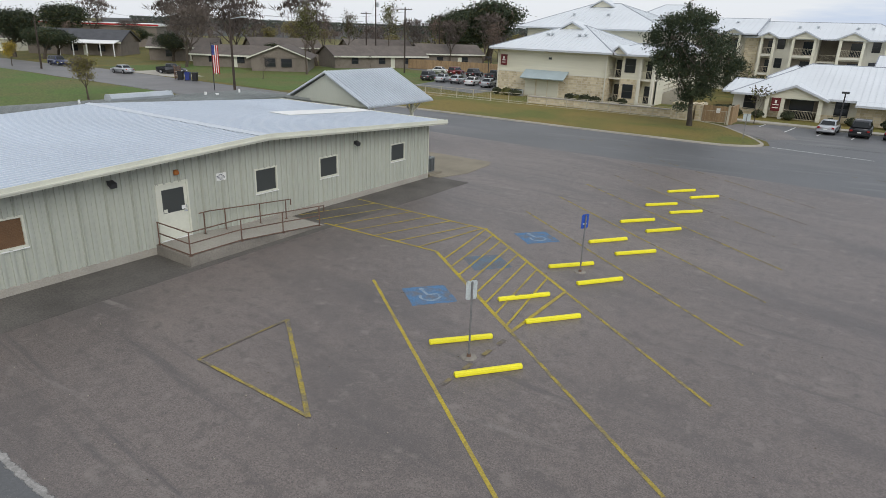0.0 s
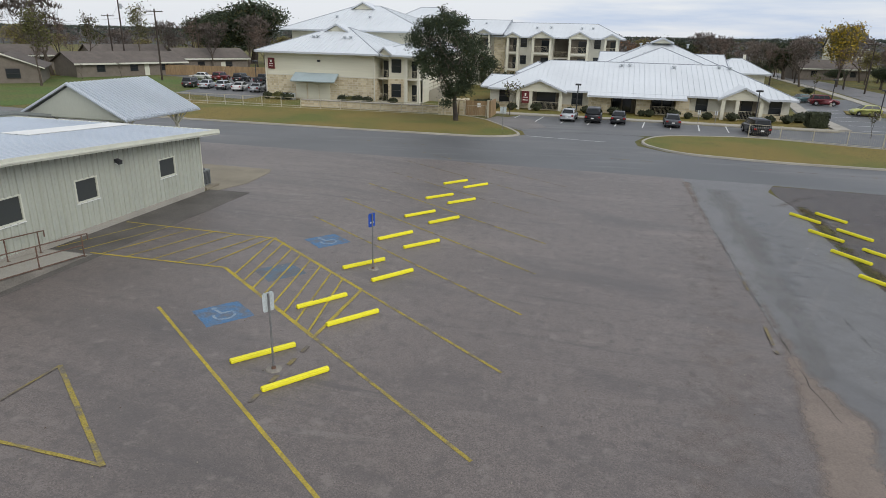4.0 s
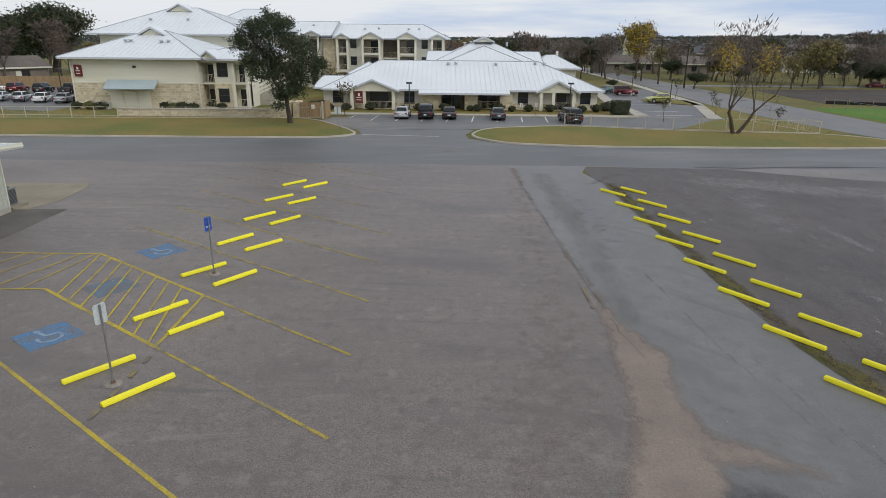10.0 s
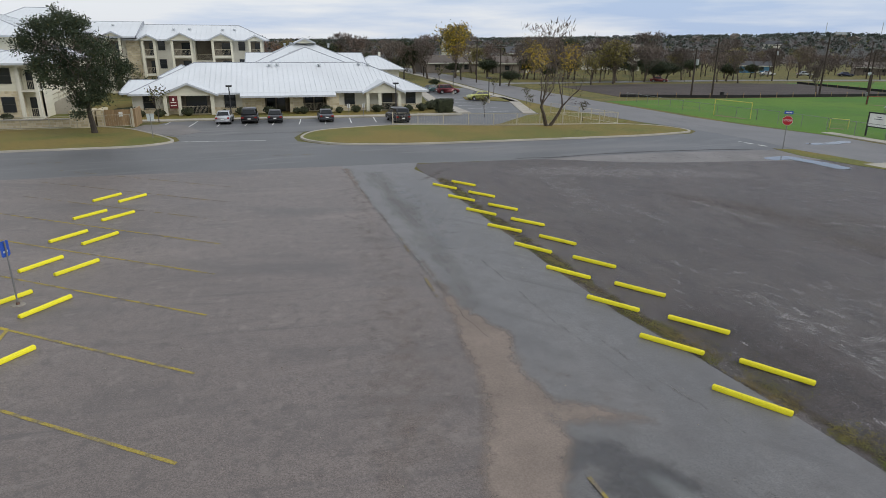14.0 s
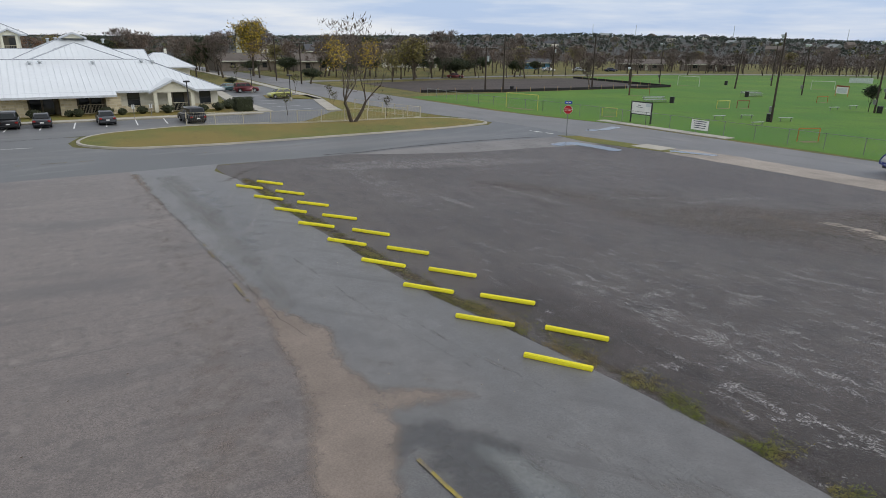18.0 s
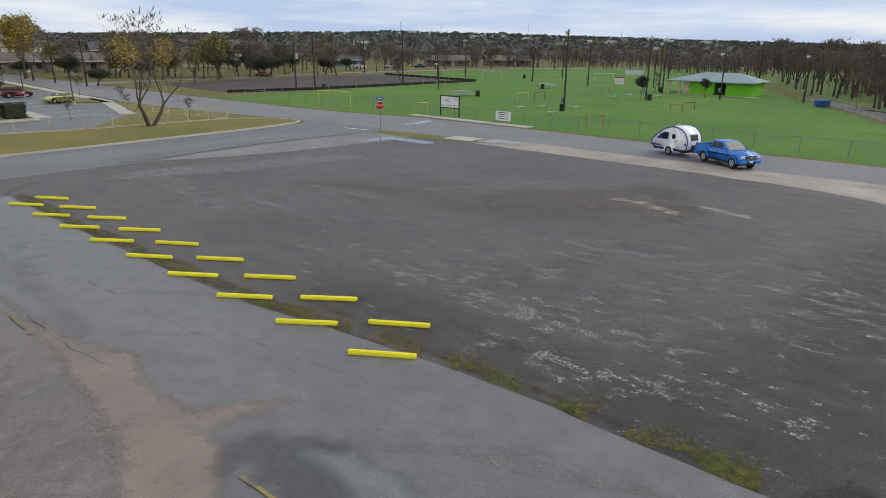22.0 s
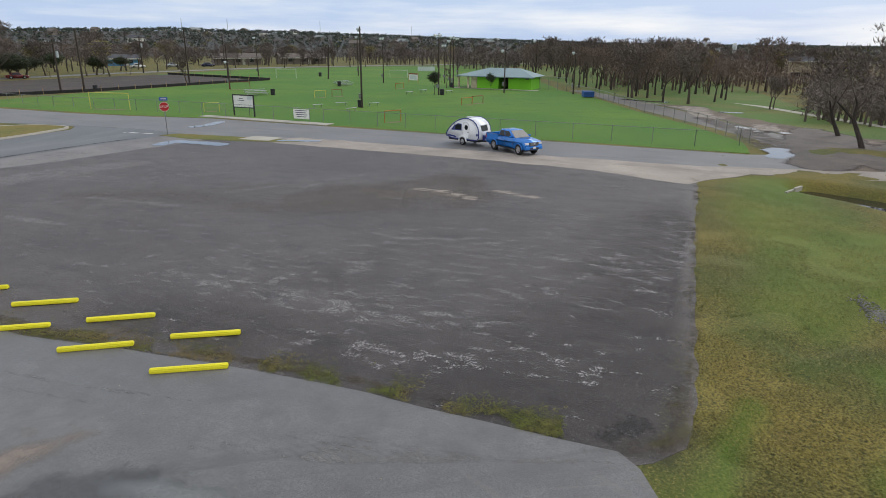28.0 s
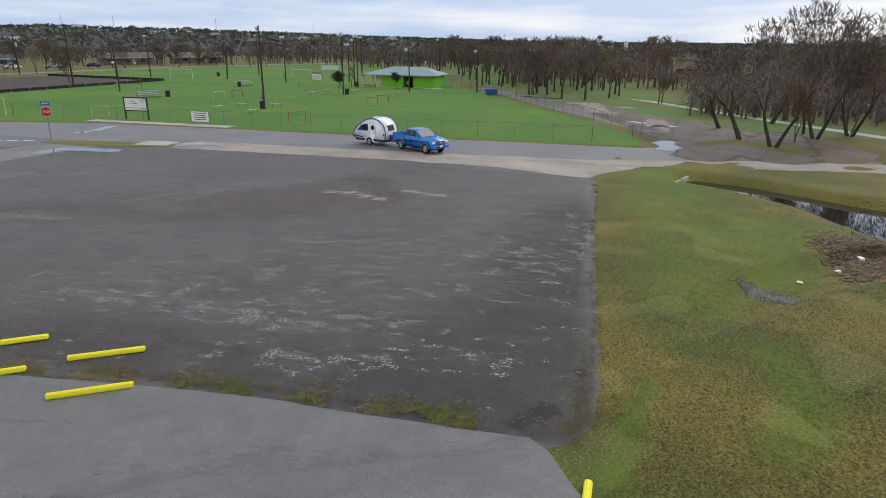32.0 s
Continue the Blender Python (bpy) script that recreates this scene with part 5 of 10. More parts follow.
def access_mark(x, y, turn, blue, white, label):
    e = thing("access_symbol", label, "ground marking", pose(x, y, 0.0155, 0, 0, turn), group="access symbols", kind="structure")
    bm = bmesh.new()
    pts = wobble([(-0.75, -0.7), (0.75, -0.7), (0.75, 0.7), (-0.75, 0.7)], 0.15, 0.07, 2.0, seed=x)
    bm.faces.new([bm.verts.new((a, b, 0)) for a, b in pts])
    part("blue_field", bm, blue, e)
    bm = bmesh.new()
    ring = [(0.36 * math.cos(t), 0.36 * math.sin(t) - 0.12, 0.27 * math.cos(t), 0.27 * math.sin(t) - 0.12) for t in [radians(150 + 11 * i) for i in range(22)]]
    vs = [(bm.verts.new((a, b, 0.0015)), bm.verts.new((c, d, 0.0015))) for a, b, c, d in ring]
    for p_, q_ in zip(vs, vs[1:]):
        bm.faces.new((p_[0], q_[0], q_[1], p_[1]))
    part("wheel_arc", bm, white, e)
    bm = bmesh.new()
    bm.faces.new([bm.verts.new((0.1 * math.cos(i * 0.698) - 0.1, 0.1 * math.sin(i * 0.698) + 0.5, 0.003)) for i in range(9)])
    part("head_dot", bm, white, e)
    bm = bmesh.new()
    for h, q in enumerate((((-0.15, 0.38), (-0.05, 0.38), (0.02, 0.0), (-0.08, 0.0)), ((-0.06, 0.08), (0.3, 0.06), (0.3, -0.03), (-0.05, 0.0)), ((0.24, 0.03), (0.32, 0.03), (0.5, -0.4), (0.42, -0.44)))):
        bm.faces.new([bm.verts.new((a, b, 0.0025 + 0.001 * h)) for a, b in q[::-1]])
    part("seated_shape", bm, white, e)


access_mark(-11.5, 16.4, 52, m_blue, m_pale, "worn blue and white access symbol painted on asphalt")
access_mark(-11.5, 24.1, 52, m_blue, m_pale, "worn blue and white access symbol painted on asphalt")
access_mark(-11.6, 20.2, 52, m_blue_old, m_blue_old, "faded blue access symbol under yellow hatching")


def post_sign(x, y, front, turn, label):
    e = thing("access_sign", label, "sign", pose(x, y, 0.012, 0, 0, turn), group="access signs")
    part("base", tube(bmesh.new(), (0, 0, 0), (0, 0, 0.03), 0.22, 0.2, 16), m_ramp, e)
    part("base_collar", tube(bmesh.new(), (0, 0, 0.03), (0, 0, 0.1), 0.06, 0.05, 10), m_rust, e)
    part("post", tube(bmesh.new(), (0, 0, 0.02), (0, 0, 2.16), 0.027, 0.027, 8), m_post, e)
    bm = cbox(-0.165, 0.03, 1.66, 0.165, 0.036, 2.18)
    bmesh.ops.bevel(bm, geom=[q for q in bm.edges if abs(q.verts[0].co.y - q.verts[1].co.y) > 0.003], offset=0.03, segments=3, affect="EDGES")
    pl = part("plate", bm, front, e)
    if front is m_signblue:
        part("plate_mark", cbox(-0.09, 0.026, 1.8, 0.09, 0.0296, 1.86), m_signback, pl)
    for z in (1.8, 2.1):
        part("bolt", tube(bmesh.new(), (0, -0.032, z), (0, 0.03, z), 0.012, 0.012, 6), m_post, e)
    return e


post_sign(-8.28, 13.78, m_signback, 62, "accessible parking sign on a thin steel post")
post_sign(-8.45, 21.53, m_signblue, 65, "blue accessible parking sign on a steel post")

# small stones and scraps on the lot
bm = bmesh.new()
rg = random.Random(5)
for _ in range(320):
    x, y = rg.uniform(-19, 9.5), rg.uniform(3, 42)
    r = rg.uniform(0.010, 0.022)
    q = bmesh.ops.create_icosphere(bm, subdivisions=1, radius=r)
    bmesh.ops.translate(bm, verts=q["verts"], vec=(x, y, 0.02 + r * 0.3))
tagged(part("loose_stones", bm, mat("pale_stone_chips", (0.3, 0.27, 0.22), 0.9)), "scattered pale stones and scraps on asphalt", "stones", kind="stuff")
bm = bmesh.new()
for _ in range(110):
    x, y = rg.uniform(-19, 5), rg.uniform(3, 42)
    r = rg.uniform(0.015, 0.04)
    a_ = rg.uniform(0, 6.28)
    c_, s_ = math.cos(a_) * r, math.sin(a_) * r
    bm.faces.new([bm.verts.new(p) for p in ((x - c_, y - s_, 0.02), (x + s_ * 0.5, y - c_ * 0.5, 0.026), (x + c_, y + s_, 0.021), (x - s_ * 0.5, y + c_ * 0.5, 0.03))])
tagged(part("fallen_leaves", bm, mat("dead_leaf", (0.07, 0.045, 0.02), 0.9, var=0.3)), "scattered dead leaves on asphalt", "leaves", kind="stuff")


# ---- apartments and clubhouse across the road ----
m_stucco = mat("cream_lap_siding", (0.66, 0.64, 0.52), 0.7, var=0.05, scale=0.5, fine=3, fvar=0.04, stretch=(0.2, 0.2, 6))
m_stucco2 = mat("pale_stucco", (0.64, 0.62, 0.53), 0.8, var=0.06, scale=0.4, fine=8, fvar=0.05)
m_stone = stone_mat("cream_rubble_stone", (0.68, 0.60, 0.42), (0.47, 0.39, 0.25), (0.60, 0.55, 0.44), 0.62, 0.28)
m_metalroof = mat("white_standing_seam_roof", (0.63, 0.66, 0.68), 0.4, var=0.05, scale=0.2, fine=3, fvar=0.03, spec=0.5)
m_seamline = mat("grey_roof_seam", (0.50, 0.53, 0.57), 0.45, var=0.05)
m_rib = mat("white_roof_rib", (0.585, 0.615, 0.64), 0.42, var=0.05)
# Flashing grey, deepened to draw the shadow line between roofs of one white.
m_hipcap = mat("shadow_grey_flashing", (0.30, 0.32, 0.35), 0.45, var=0.08)
m_awning = mat("blue_grey_metal_awning", (0.36, 0.43, 0.45), 0.45, var=0.08)
m_pane = glass_mat("dark_glass", (0.022, 0.026, 0.03), 0.06)
# Dark brown that puts the shade of porches and halls into the wall colour.
m_recess = mat("recess_shade_brown", (0.16, 0.14, 0.11), 0.9, var=0.2)
m_maroon = mat("maroon_sign_board", (0.13, 0.018, 0.02), 0.5, var=0.1)
m_wood = mat("cedar_boards", (0.30, 0.205, 0.11), 0.8, var=0.2, scale=0.8, fine=6, fvar=0.2, stretch=(3, 3, 0.3))
m_fence = mat("cream_painted_steel", (0.46, 0.42, 0.32), 0.5, var=0.05)
m_shrub = mat("dark_shrub_leaf", (0.035, 0.042, 0.018), 0.8, var=0.35, scale=1.5, fine=12, fvar=0.4)
m_shrub2 = mat("olive_shrub_leaf", (0.10, 0.10, 0.03), 0.8, var=0.3, scale=1.5, fine=12, fvar=0.4)
m_kerbwhite = mat("white_stall_paint", (0.62, 0.62, 0.6), 0.7, var=0.1)


def hip(parent, x0, x1, y0, y1, z0, zr, rx0, rx1, ry, seam=0.55, name="roof", ry1=None):
    """A hipped metal roof with standing seams and a fascia; the ridge runs from (rx0, ry) to (rx1, ry1)."""
    ry1 = ry if ry1 is None else ry1
    bm = bmesh.new()
    e = [bm.verts.new(p) for p in ((x0, y0, z0), (x1, y0, z0), (x1, y1, z0), (x0, y1, z0))]
    r0 = bm.verts.new((rx0, ry, zr))
    r1 = bm.verts.new((rx1, ry1, zr)) if (abs(rx1 - rx0) > 0.05 or abs(ry1 - ry) > 0.05) else r0
    if r0 is r1:
        for i in range(4):
            bm.faces.new((e[i], e[(i + 1) % 4], r0))
    elif abs(ry1 - ry) < 0.05:
        bm.faces.new((e[0], e[1], r1, r0))
        bm.faces.new((e[1], e[2], r1))
        bm.faces.new((e[2], e[3], r0, r1))
        bm.faces.new((e[3], e[0], r0))
    else:
        bm.faces.new((e[0], e[1], r0))
        bm.faces.new((e[1], e[2], r1, r0))
        bm.faces.new((e[2], e[3], r1))
        bm.faces.new((e[3], e[0], r0, r1))
    bm.faces.new(e[::-1])
    bmesh.ops.recalc_face_normals(bm, faces=bm.faces[:])
    roof = part(name, bm, m_metalroof, parent)
    bm = bmesh.new()

    def rib(a, b):
        a, b = Vector(a), Vector(b)
        if (b - a).length > 0.4:
            d = (b - a).normalized()
            s = d.cross(Vector((0, 0, 1))).normalized() * 0.02
            vs = [bm.verts.new(p) for p in (a - s, a + s, b + s, b - s)]
            us = [bm.verts.new(v.co + Vector((0, 0, 0.04))) for v in vs]
            bm.faces.new(us)
            for i in range(4):
                bm.faces.new((vs[i], vs[(i + 1) % 4], us[(i + 1) % 4], us[i]))
    for k in range(1, int((x1 - x0) / seam)):
        x = x0 + k * seam
        f = min(1, (x - x0) / max(rx0 - x0, 1e-3), (x1 - x) / max(x1 - rx1, 1e-3))
        if abs(ry1 - ry) < 0.05:
            rib((x, y0, z0), (x, y0 + f * (ry - y0), z0 + f * (zr - z0)))
            rib((x, y1, z0), (x, y1 + f * (ry - y1), z0 + f * (zr - z0)))
        else:
            rib((x, y0, z0), (x, y0 + f * (ry - y0), z0 + f * (zr - z0)))
    for k in range(1, int((y1 - y0) / seam)):
        y = y0 + k * seam
        f = min(1, (y - y0) / max(ry - y0, 1e-3), (y1 - y) / max(y1 - ry1, 1e-3))
        rib((x0, y, z0), (x0 + f * (rx0 - x0), y, z0 + f * (zr - z0)))
        rib((x1, y, z0), (x1 + f * (rx1 - x1), y, z0 + f * (zr - z0)))
    tagged(part("standing_seams", bm, m_rib, roof), kind="stuff")
    top = [(rx0, ry, zr), (rx1, ry1, zr)]
    lines = [((x0, y0), 0), ((x1, y0), 1 if abs(ry1 - ry) < 0.05 else 0), ((x1, y1), 1), ((x0, y1), 0 if abs(ry1 - ry) < 0.05 else 1)]
    for (cx, cy), k in lines:
        part("hip_cap", tube(bmesh.new(), (cx, cy, z0 + 0.01), (top[k][0], top[k][1], zr + 0.01), 0.07, 0.07, 5), m_hipcap, roof)
    if abs(rx1 - rx0) > 0.05 or abs(ry1 - ry) > 0.05:
        part("ridge_cap", tube(bmesh.new(), top[0], top[1], 0.07, 0.07, 5), m_hipcap, roof)
    bm = bmesh.new()
    for (a, b) in (((x0, y0), (x1, y0)), ((x1, y0), (x1, y1)), ((x0, y1), (x1, y1)), ((x0, y0), (x0, y1))):
        box(bm, min(a[0], b[0]) - 0.06, min(a[1], b[1]) - 0.06, z0 - 0.22, max(a[0], b[0]) + 0.06, max(a[1], b[1]) + 0.06, z0 - 0.005)
    part("fascia", bm, m_seamline, roof)
    return roof


def gable_y(parent, x0, x1, y0, y1, z0, za, name="porch_roof"):
    """A gabled roof whose ridge runs along y, with its gable towards -y."""
    xm = (x0 + x1) / 2
    bm = bmesh.new()
    prism(bm, [(x0 - 0.3, z0 - 0.12), (xm, za - 0.0), (x1 + 0.3, z0 - 0.12), (x1 + 0.3, z0 + 0.06), (xm, za + 0.18), (x0 - 0.3, z0 + 0.06)], "y", y0 - 0.35, y1)
    r = part(name, bm, m_metalroof, parent)
    part("gable_wall", prism(bmesh.new(), [(x0, z0 - 0.1), (x1, z0 - 0.1), (xm, za - 0.08)], "y", y0 - 0.05, y0 + 0.1), m_stucco, r)
    bm = bmesh.new()
    for s in (-1, 1):
        a, b = Vector((xm, y0 - 0.38, za + 0.04)), Vector((xm + s * ((x1 - x0) / 2 + 0.3), y0 - 0.38, z0 - 0.08))
        prism(bm, [(a.x, a.z - 0.11), (b.x, b.z - 0.11), (b.x, b.z + 0.1), (a.x, a.z + 0.1)], "y", y0 - 0.4, y0 - 0.36)
    part("barge_board", bm, m_seamline, r)
    return r


def window_y(parent, x, z, w, h, y, light=m_stucco2):
    """A window in a wall that faces -y."""
    p = part("window", cbox(x - w / 2, y - 0.03, z, x + w / 2, y - 0.004, z + h), m_pane, parent)
    bm = bmesh.new()
    for c in ((x - w / 2 - 0.07, z - 0.07, x + w / 2 + 0.07, z), (x - w / 2 - 0.07, z + h, x + w / 2 + 0.07, z + h + 0.07), (x - w / 2 - 0.07, z, x - w / 2, z + h), (x + w / 2, z, x + w / 2 + 0.07, z + h), (x - w / 2, z + h / 2 - 0.03, x + w / 2, z + h / 2 + 0.03)):
        box(bm, c[0], y - 0.07, c[1], c[2], y - 0.002, c[3])
    part("frame", bm, m_dmetal, p)
    return p


def window_x(parent, y, z, w, h, x, s=1):
    p = part("window", cbox(x + s * 0.004, y - w / 2, z, x + s * 0.03, y + w / 2, z + h), m_pane, parent)
    bm = bmesh.new()
    for c in ((y - w / 2 - 0.07, z - 0.07, y + w / 2 + 0.07, z), (y - w / 2 - 0.07, z + h, y + w / 2 + 0.07, z + h + 0.07), (y - w / 2 - 0.07, z, y - w / 2, z + h), (y + w / 2, z, y + w / 2 + 0.07, z + h), (y - w / 2, z + h / 2 - 0.03, y + w / 2, z + h / 2 + 0.03)):
        box(bm, x + s * 0.002, c[0], c[1], x + s * 0.07, c[2], c[3])
    part("frame", bm, m_dmetal, p)
    return p


def rail_panel(parent, a, b, z, h=1.0, material=None, gap=0.14):
    """A railing of thin bars from a to b at height z."""
    bm = bmesh.new()
    a, b = Vector((*a, z)), Vector((*b, z))
    n = max(2, int((b - a).length / gap))
    for zz in (0.08, h):
        tube(bm, a + Vector((0, 0, zz)), b + Vector((0, 0, zz)), 0.03, 0.03, 4)
    rail = part("railing", bm, material or m_fence, parent)
    bm = bmesh.new()
    for i in range(n + 1):
        p = a.lerp(b, i / n)
        tube(bm, p + Vector((0, 0, 0.08)), p + Vector((0, 0, h)), 0.015, 0.015, 3)
    part("bar_infill", bm, material or m_fence, rail)["kind"] = "stuff"
    return rail


def roof_vent(x, y, z):
    e = thing("roof_vent", "small grey metal vent on a white metal roof", "vent", pose(x, y, z), group="roof vents")
    part("stack", tube(bmesh.new(), (0, 0, -0.3), (0, 0, 0.22), 0.16, 0.16, 10), m_roofvent, e)
    part("cap", tube(bmesh.new(), (0, 0, 0.2), (0, 0, 0.34), 0.3, 0.2, 10), m_roofvent, e)


# two-storey block with stone base
apt = thing("corner_apartments", "two-storey cream apartment block with stone base and white hipped roof", "apartment building")
AX0, AX1, AY0, AY1 = -44.6, -29.4, 77.5, 94.6
part("stone_wall", cbox(AX0, AY0, 0, AX1, AY1, 3.05), m_stone, apt, "cream rubble stone wall")
part("upper_wall", cbox(AX0 + 0.06, AY0 + 0.06, 3.05, AX1 - 0.06, AY1, 5.95), m_stucco, apt, "cream lap siding wall")
part("band", cbox(AX0 - 0.05, AY0 - 0.05, 3.0, AX1 + 0.05, AY1, 3.15), m_stucco2, apt)
for x in (AX0 + 0.05, AX1 - 0.05):
    part("downpipe", cbox(x - 0.06, AY0 - 0.14, 0.1, x + 0.06, AY0 - 0.03, 5.8), m_stucco2, apt)
hip(apt, AX0 - 1.0, AX1 + 1.0, AY0 - 1.0, AY1 + 1, 6.0, 9.1, -38.4, -36.2, 85.8, 0.6)
gable_y(apt, -38.7, -35.9, 84.2, 87, 8.65, 9.4, "gablet")
part("awning", prism(bmesh.new(), [(AY0 - 1.5, 2.35), (AY0 - 0.02, 3.3), (AY0 - 0.02, 3.42), (AY0 - 1.55, 2.46)], "x", -40.4, -34.3), m_awning, apt, "blue-grey metal awning")
for x in (-40.2, -37.3, -34.5):
    part("awning_bracket", tube(bmesh.new(), (x, AY0 - 0.05, 2.0), (x, AY0 - 1.4, 2.4), 0.05, 0.05, 4), m_stucco2, apt)
for x in (-39.6, -37.9, -36.3):
    part("utility_door", cbox(x - 0.75, AY0 - 0.06, 0.1, x + 0.75, AY0 - 0.003, 2.15, 0.02), m_stucco, apt)
part("wall_light", cbox(-37.2, AY0 - 0.12, 4.8, -36.8, AY0 + 0.05, 5.05, 0.02), m_dmetal, apt)
sg = part("sign_board", cbox(-44.2, AY0 - 0.1, 3.75, -43.3, AY0 + 0.055, 5.1, 0.01), m_maroon, apt, "maroon building sign with pale print")
for k, (w, h) in enumerate(((0.12, 0.3), (0.26, 0.08), (0.26, 0.08))):
    part("print_bar", cbox(-43.75 - w, AY0 - 0.106, 4.7 - k * 0.3 - h / 2, -43.75 + w, AY0 - 0.1001, 4.7 - k * 0.3 + h / 2), m_white, sg)
# front of the east part, with balconies either side of a stone-based bay
FY = 78.5
part("bay_stone", cbox(-27.95, FY - 0.06, 0, -25.75, 92, 3.0), m_stone, apt, "cream rubble stone wall")
part("bay_wall", cbox(-27.9, FY, 3.0, -25.8, 92, 5.9), m_stucco, apt)
for z in (0.85, 3.85):
    window_y(apt, -26.85, z, 1.15, 1.5, FY - (0.06 if z < 2 else 0.0))
for x0, x1 in ((AX1 + 0.02, -27.95), (-25.75, -23.9)):
    part("recess_wall", cbox(x0, FY + 1.7, 0, x1, 92, 5.9), m_stucco, apt)
    for z in (0.12, 3.05):
        b_ = part("balcony", cbox(x0, FY - 0.1, z - 0.14, x1, FY + 1.69, z + 0.02), m_stucco2, apt)
        rail_panel(b_, (x0 + 0.1, FY), (x1 - 0.1, FY), z, 1.0, None, 0.16)
        xm = (x0 + x1) / 2
        part("glass_door", cbox(xm - 0.5, FY + 1.65, z + 0.05, xm + 0.5, FY + 1.695, z + 2.1), m_pane, b_)
    part("beam", cbox(x0, FY - 0.1, 5.45, x1, FY + 0.15, 5.9), m_stucco2, apt)
for x in (-23.95, -25.6):
    part("column", cbox(x - 0.17, FY - 0.15, 0, x + 0.17, FY + 0.2, 5.5, 0.02), m_stucco2, apt)
part("east_wall", cbox(-24.1, FY + 1.7, 0, -23.9, 92, 5.9), m_stucco, apt)
hip(apt, -31.0, -23.2, FY - 0.9, 93, 5.92, 7.2, -27.4, -26.8, 84.5, 0.6, "east_roof")
gable_y(apt, -28.9, -27.3, FY - 0.95, FY + 2, 6.0, 6.75, "gablet")
# taller block behind
back = thing("rear_apartments", "three-storey cream apartment block with white hipped roof", "apartment building")
part("wall", cbox(-49.8, 95.2, 0, -28.6, 116, 8.75), m_stucco, back)
hip(back, -51.2, -27.4, 94.0, 117, 8.8, 12.7, -43.0, -38.8, 105.5, 0.7)
gable_y(back, -42.8, -39.4, 103.6, 107, 12.2, 13.1, "gablet")
hip(back, -42, -26, 112, 128, 9.6, 13.2, -36, -33, 120, 0.7, "rear_roof")
# east wing that steps back behind the oak
wing = thing("apartment_wing", "two-storey cream apartment wing with columned balconies", "apartment building")
part("wall", cbox(-29.2, 94.8, 0, -25.2, 108, 5.9), m_stucco, wing)
hip(wing, -29.6, -24.6, 93.8, 109, 6.0, 7.6, -27.4, -27.0, 101, 0.6)
for x in (-27.4,):
    for z in (0.15, 3.2):
        b_ = part("balcony", cbox(x - 1.2, 93.2, z - 0.14, x + 1.2, 94.78, z + 0.02), m_stucco2, wing)
        rail_panel(b_, (x - 1.15, 93.25), (x + 1.15, 93.25), z)
        part("glass_door", cbox(x - 0.8, 94.74, z + 0.05, x + 0.8, 94.79, z + 2.1), m_pane, b_)
    for dx in (-1.25, 1.25):
        part("column", cbox(x + dx - 0.15, 93.1, 0, x + dx + 0.15, 93.4, 5.9, 0.02), m_stucco2, wing)
st = thing("outside_stairs", "pale outdoor stair with metal handrails", "stairs")
for k in range(14):
    part("step", cbox(-26.4 + k * 0.37, 83.2, 0, -26.03 + k * 0.37, 85.2, 0.18 + k * 0.18), m_conc, st)
for y in (83.22, 85.18):
    bm = tube(bmesh.new(), (-26.3, y, 1.1), (-21.3, y, 3.5), 0.04, 0.04, 4)
    tube(bm, (-26.3, y, 0.6), (-21.3, y, 3.0), 0.03, 0.03, 4)
    for k in range(6):
        tube(bm, (-26.3 + k * 1.0, y, 0.15 + k * 0.48), (-26.3 + k * 1.0, y, 1.1 + k * 0.48), 0.03, 0.03, 4)
    part("handrail", bm, m_fence, st)

# three-storey block with gabled balconies
tall = thing("balcony_apartments", "three-storey cream apartment block with gabled balcony bays", "apartment building")
TY = 118.0
part("wall", cbox(-33, TY, 0, -11.05, TY + 14, 8.5), m_stucco2, tall)
part("wall", cbox(-8.45, TY, 0, 0.2, TY + 14, 8.5), m_stucco2, tall)
part("stair_hall", cbox(-11.05, TY + 2.5, 0, -8.45, TY + 13.9, 8.5), m_recess, tall, "stair hall coloured brown for shade")
for z in (2.9, 5.8):
    part("stair_landing", cbox(-11.0, TY + 0.1, z - 0.9, -8.5, TY + 2.5, z - 0.7), m_stucco2, tall)
    rail_panel(tall, (-11.0, TY + 0.15), (-8.5, TY + 0.15), z - 0.7)
part("stone_pier", cbox(-21.6, TY - 0.5, 0, -19.6, TY - 0.002, 8.4), m_stone, tall)
part("stone_base", cbox(-19.5, TY - 0.2, 0, 0.25, TY - 0.003, 2.8), m_stone, tall)
hip(tall, -22.0, 1.2, TY - 1.5, TY + 15.5, 8.5, 10.95, -21.9, -3.9, TY + 7, 0.8)
hip(tall, -35.5, -19.7, TY - 2.3, TY + 16, 8.9, 11.35, -29, -19.8, TY + 7, 0.8, "raised_roof")
part("verge_board", prism(bmesh.new(), [(TY - 2.35, 8.75), (TY - 2.35, 9.0), (TY + 7, 11.5), (TY + 7, 11.2)], "x", -19.72, -19.6), m_hipcap, tall)
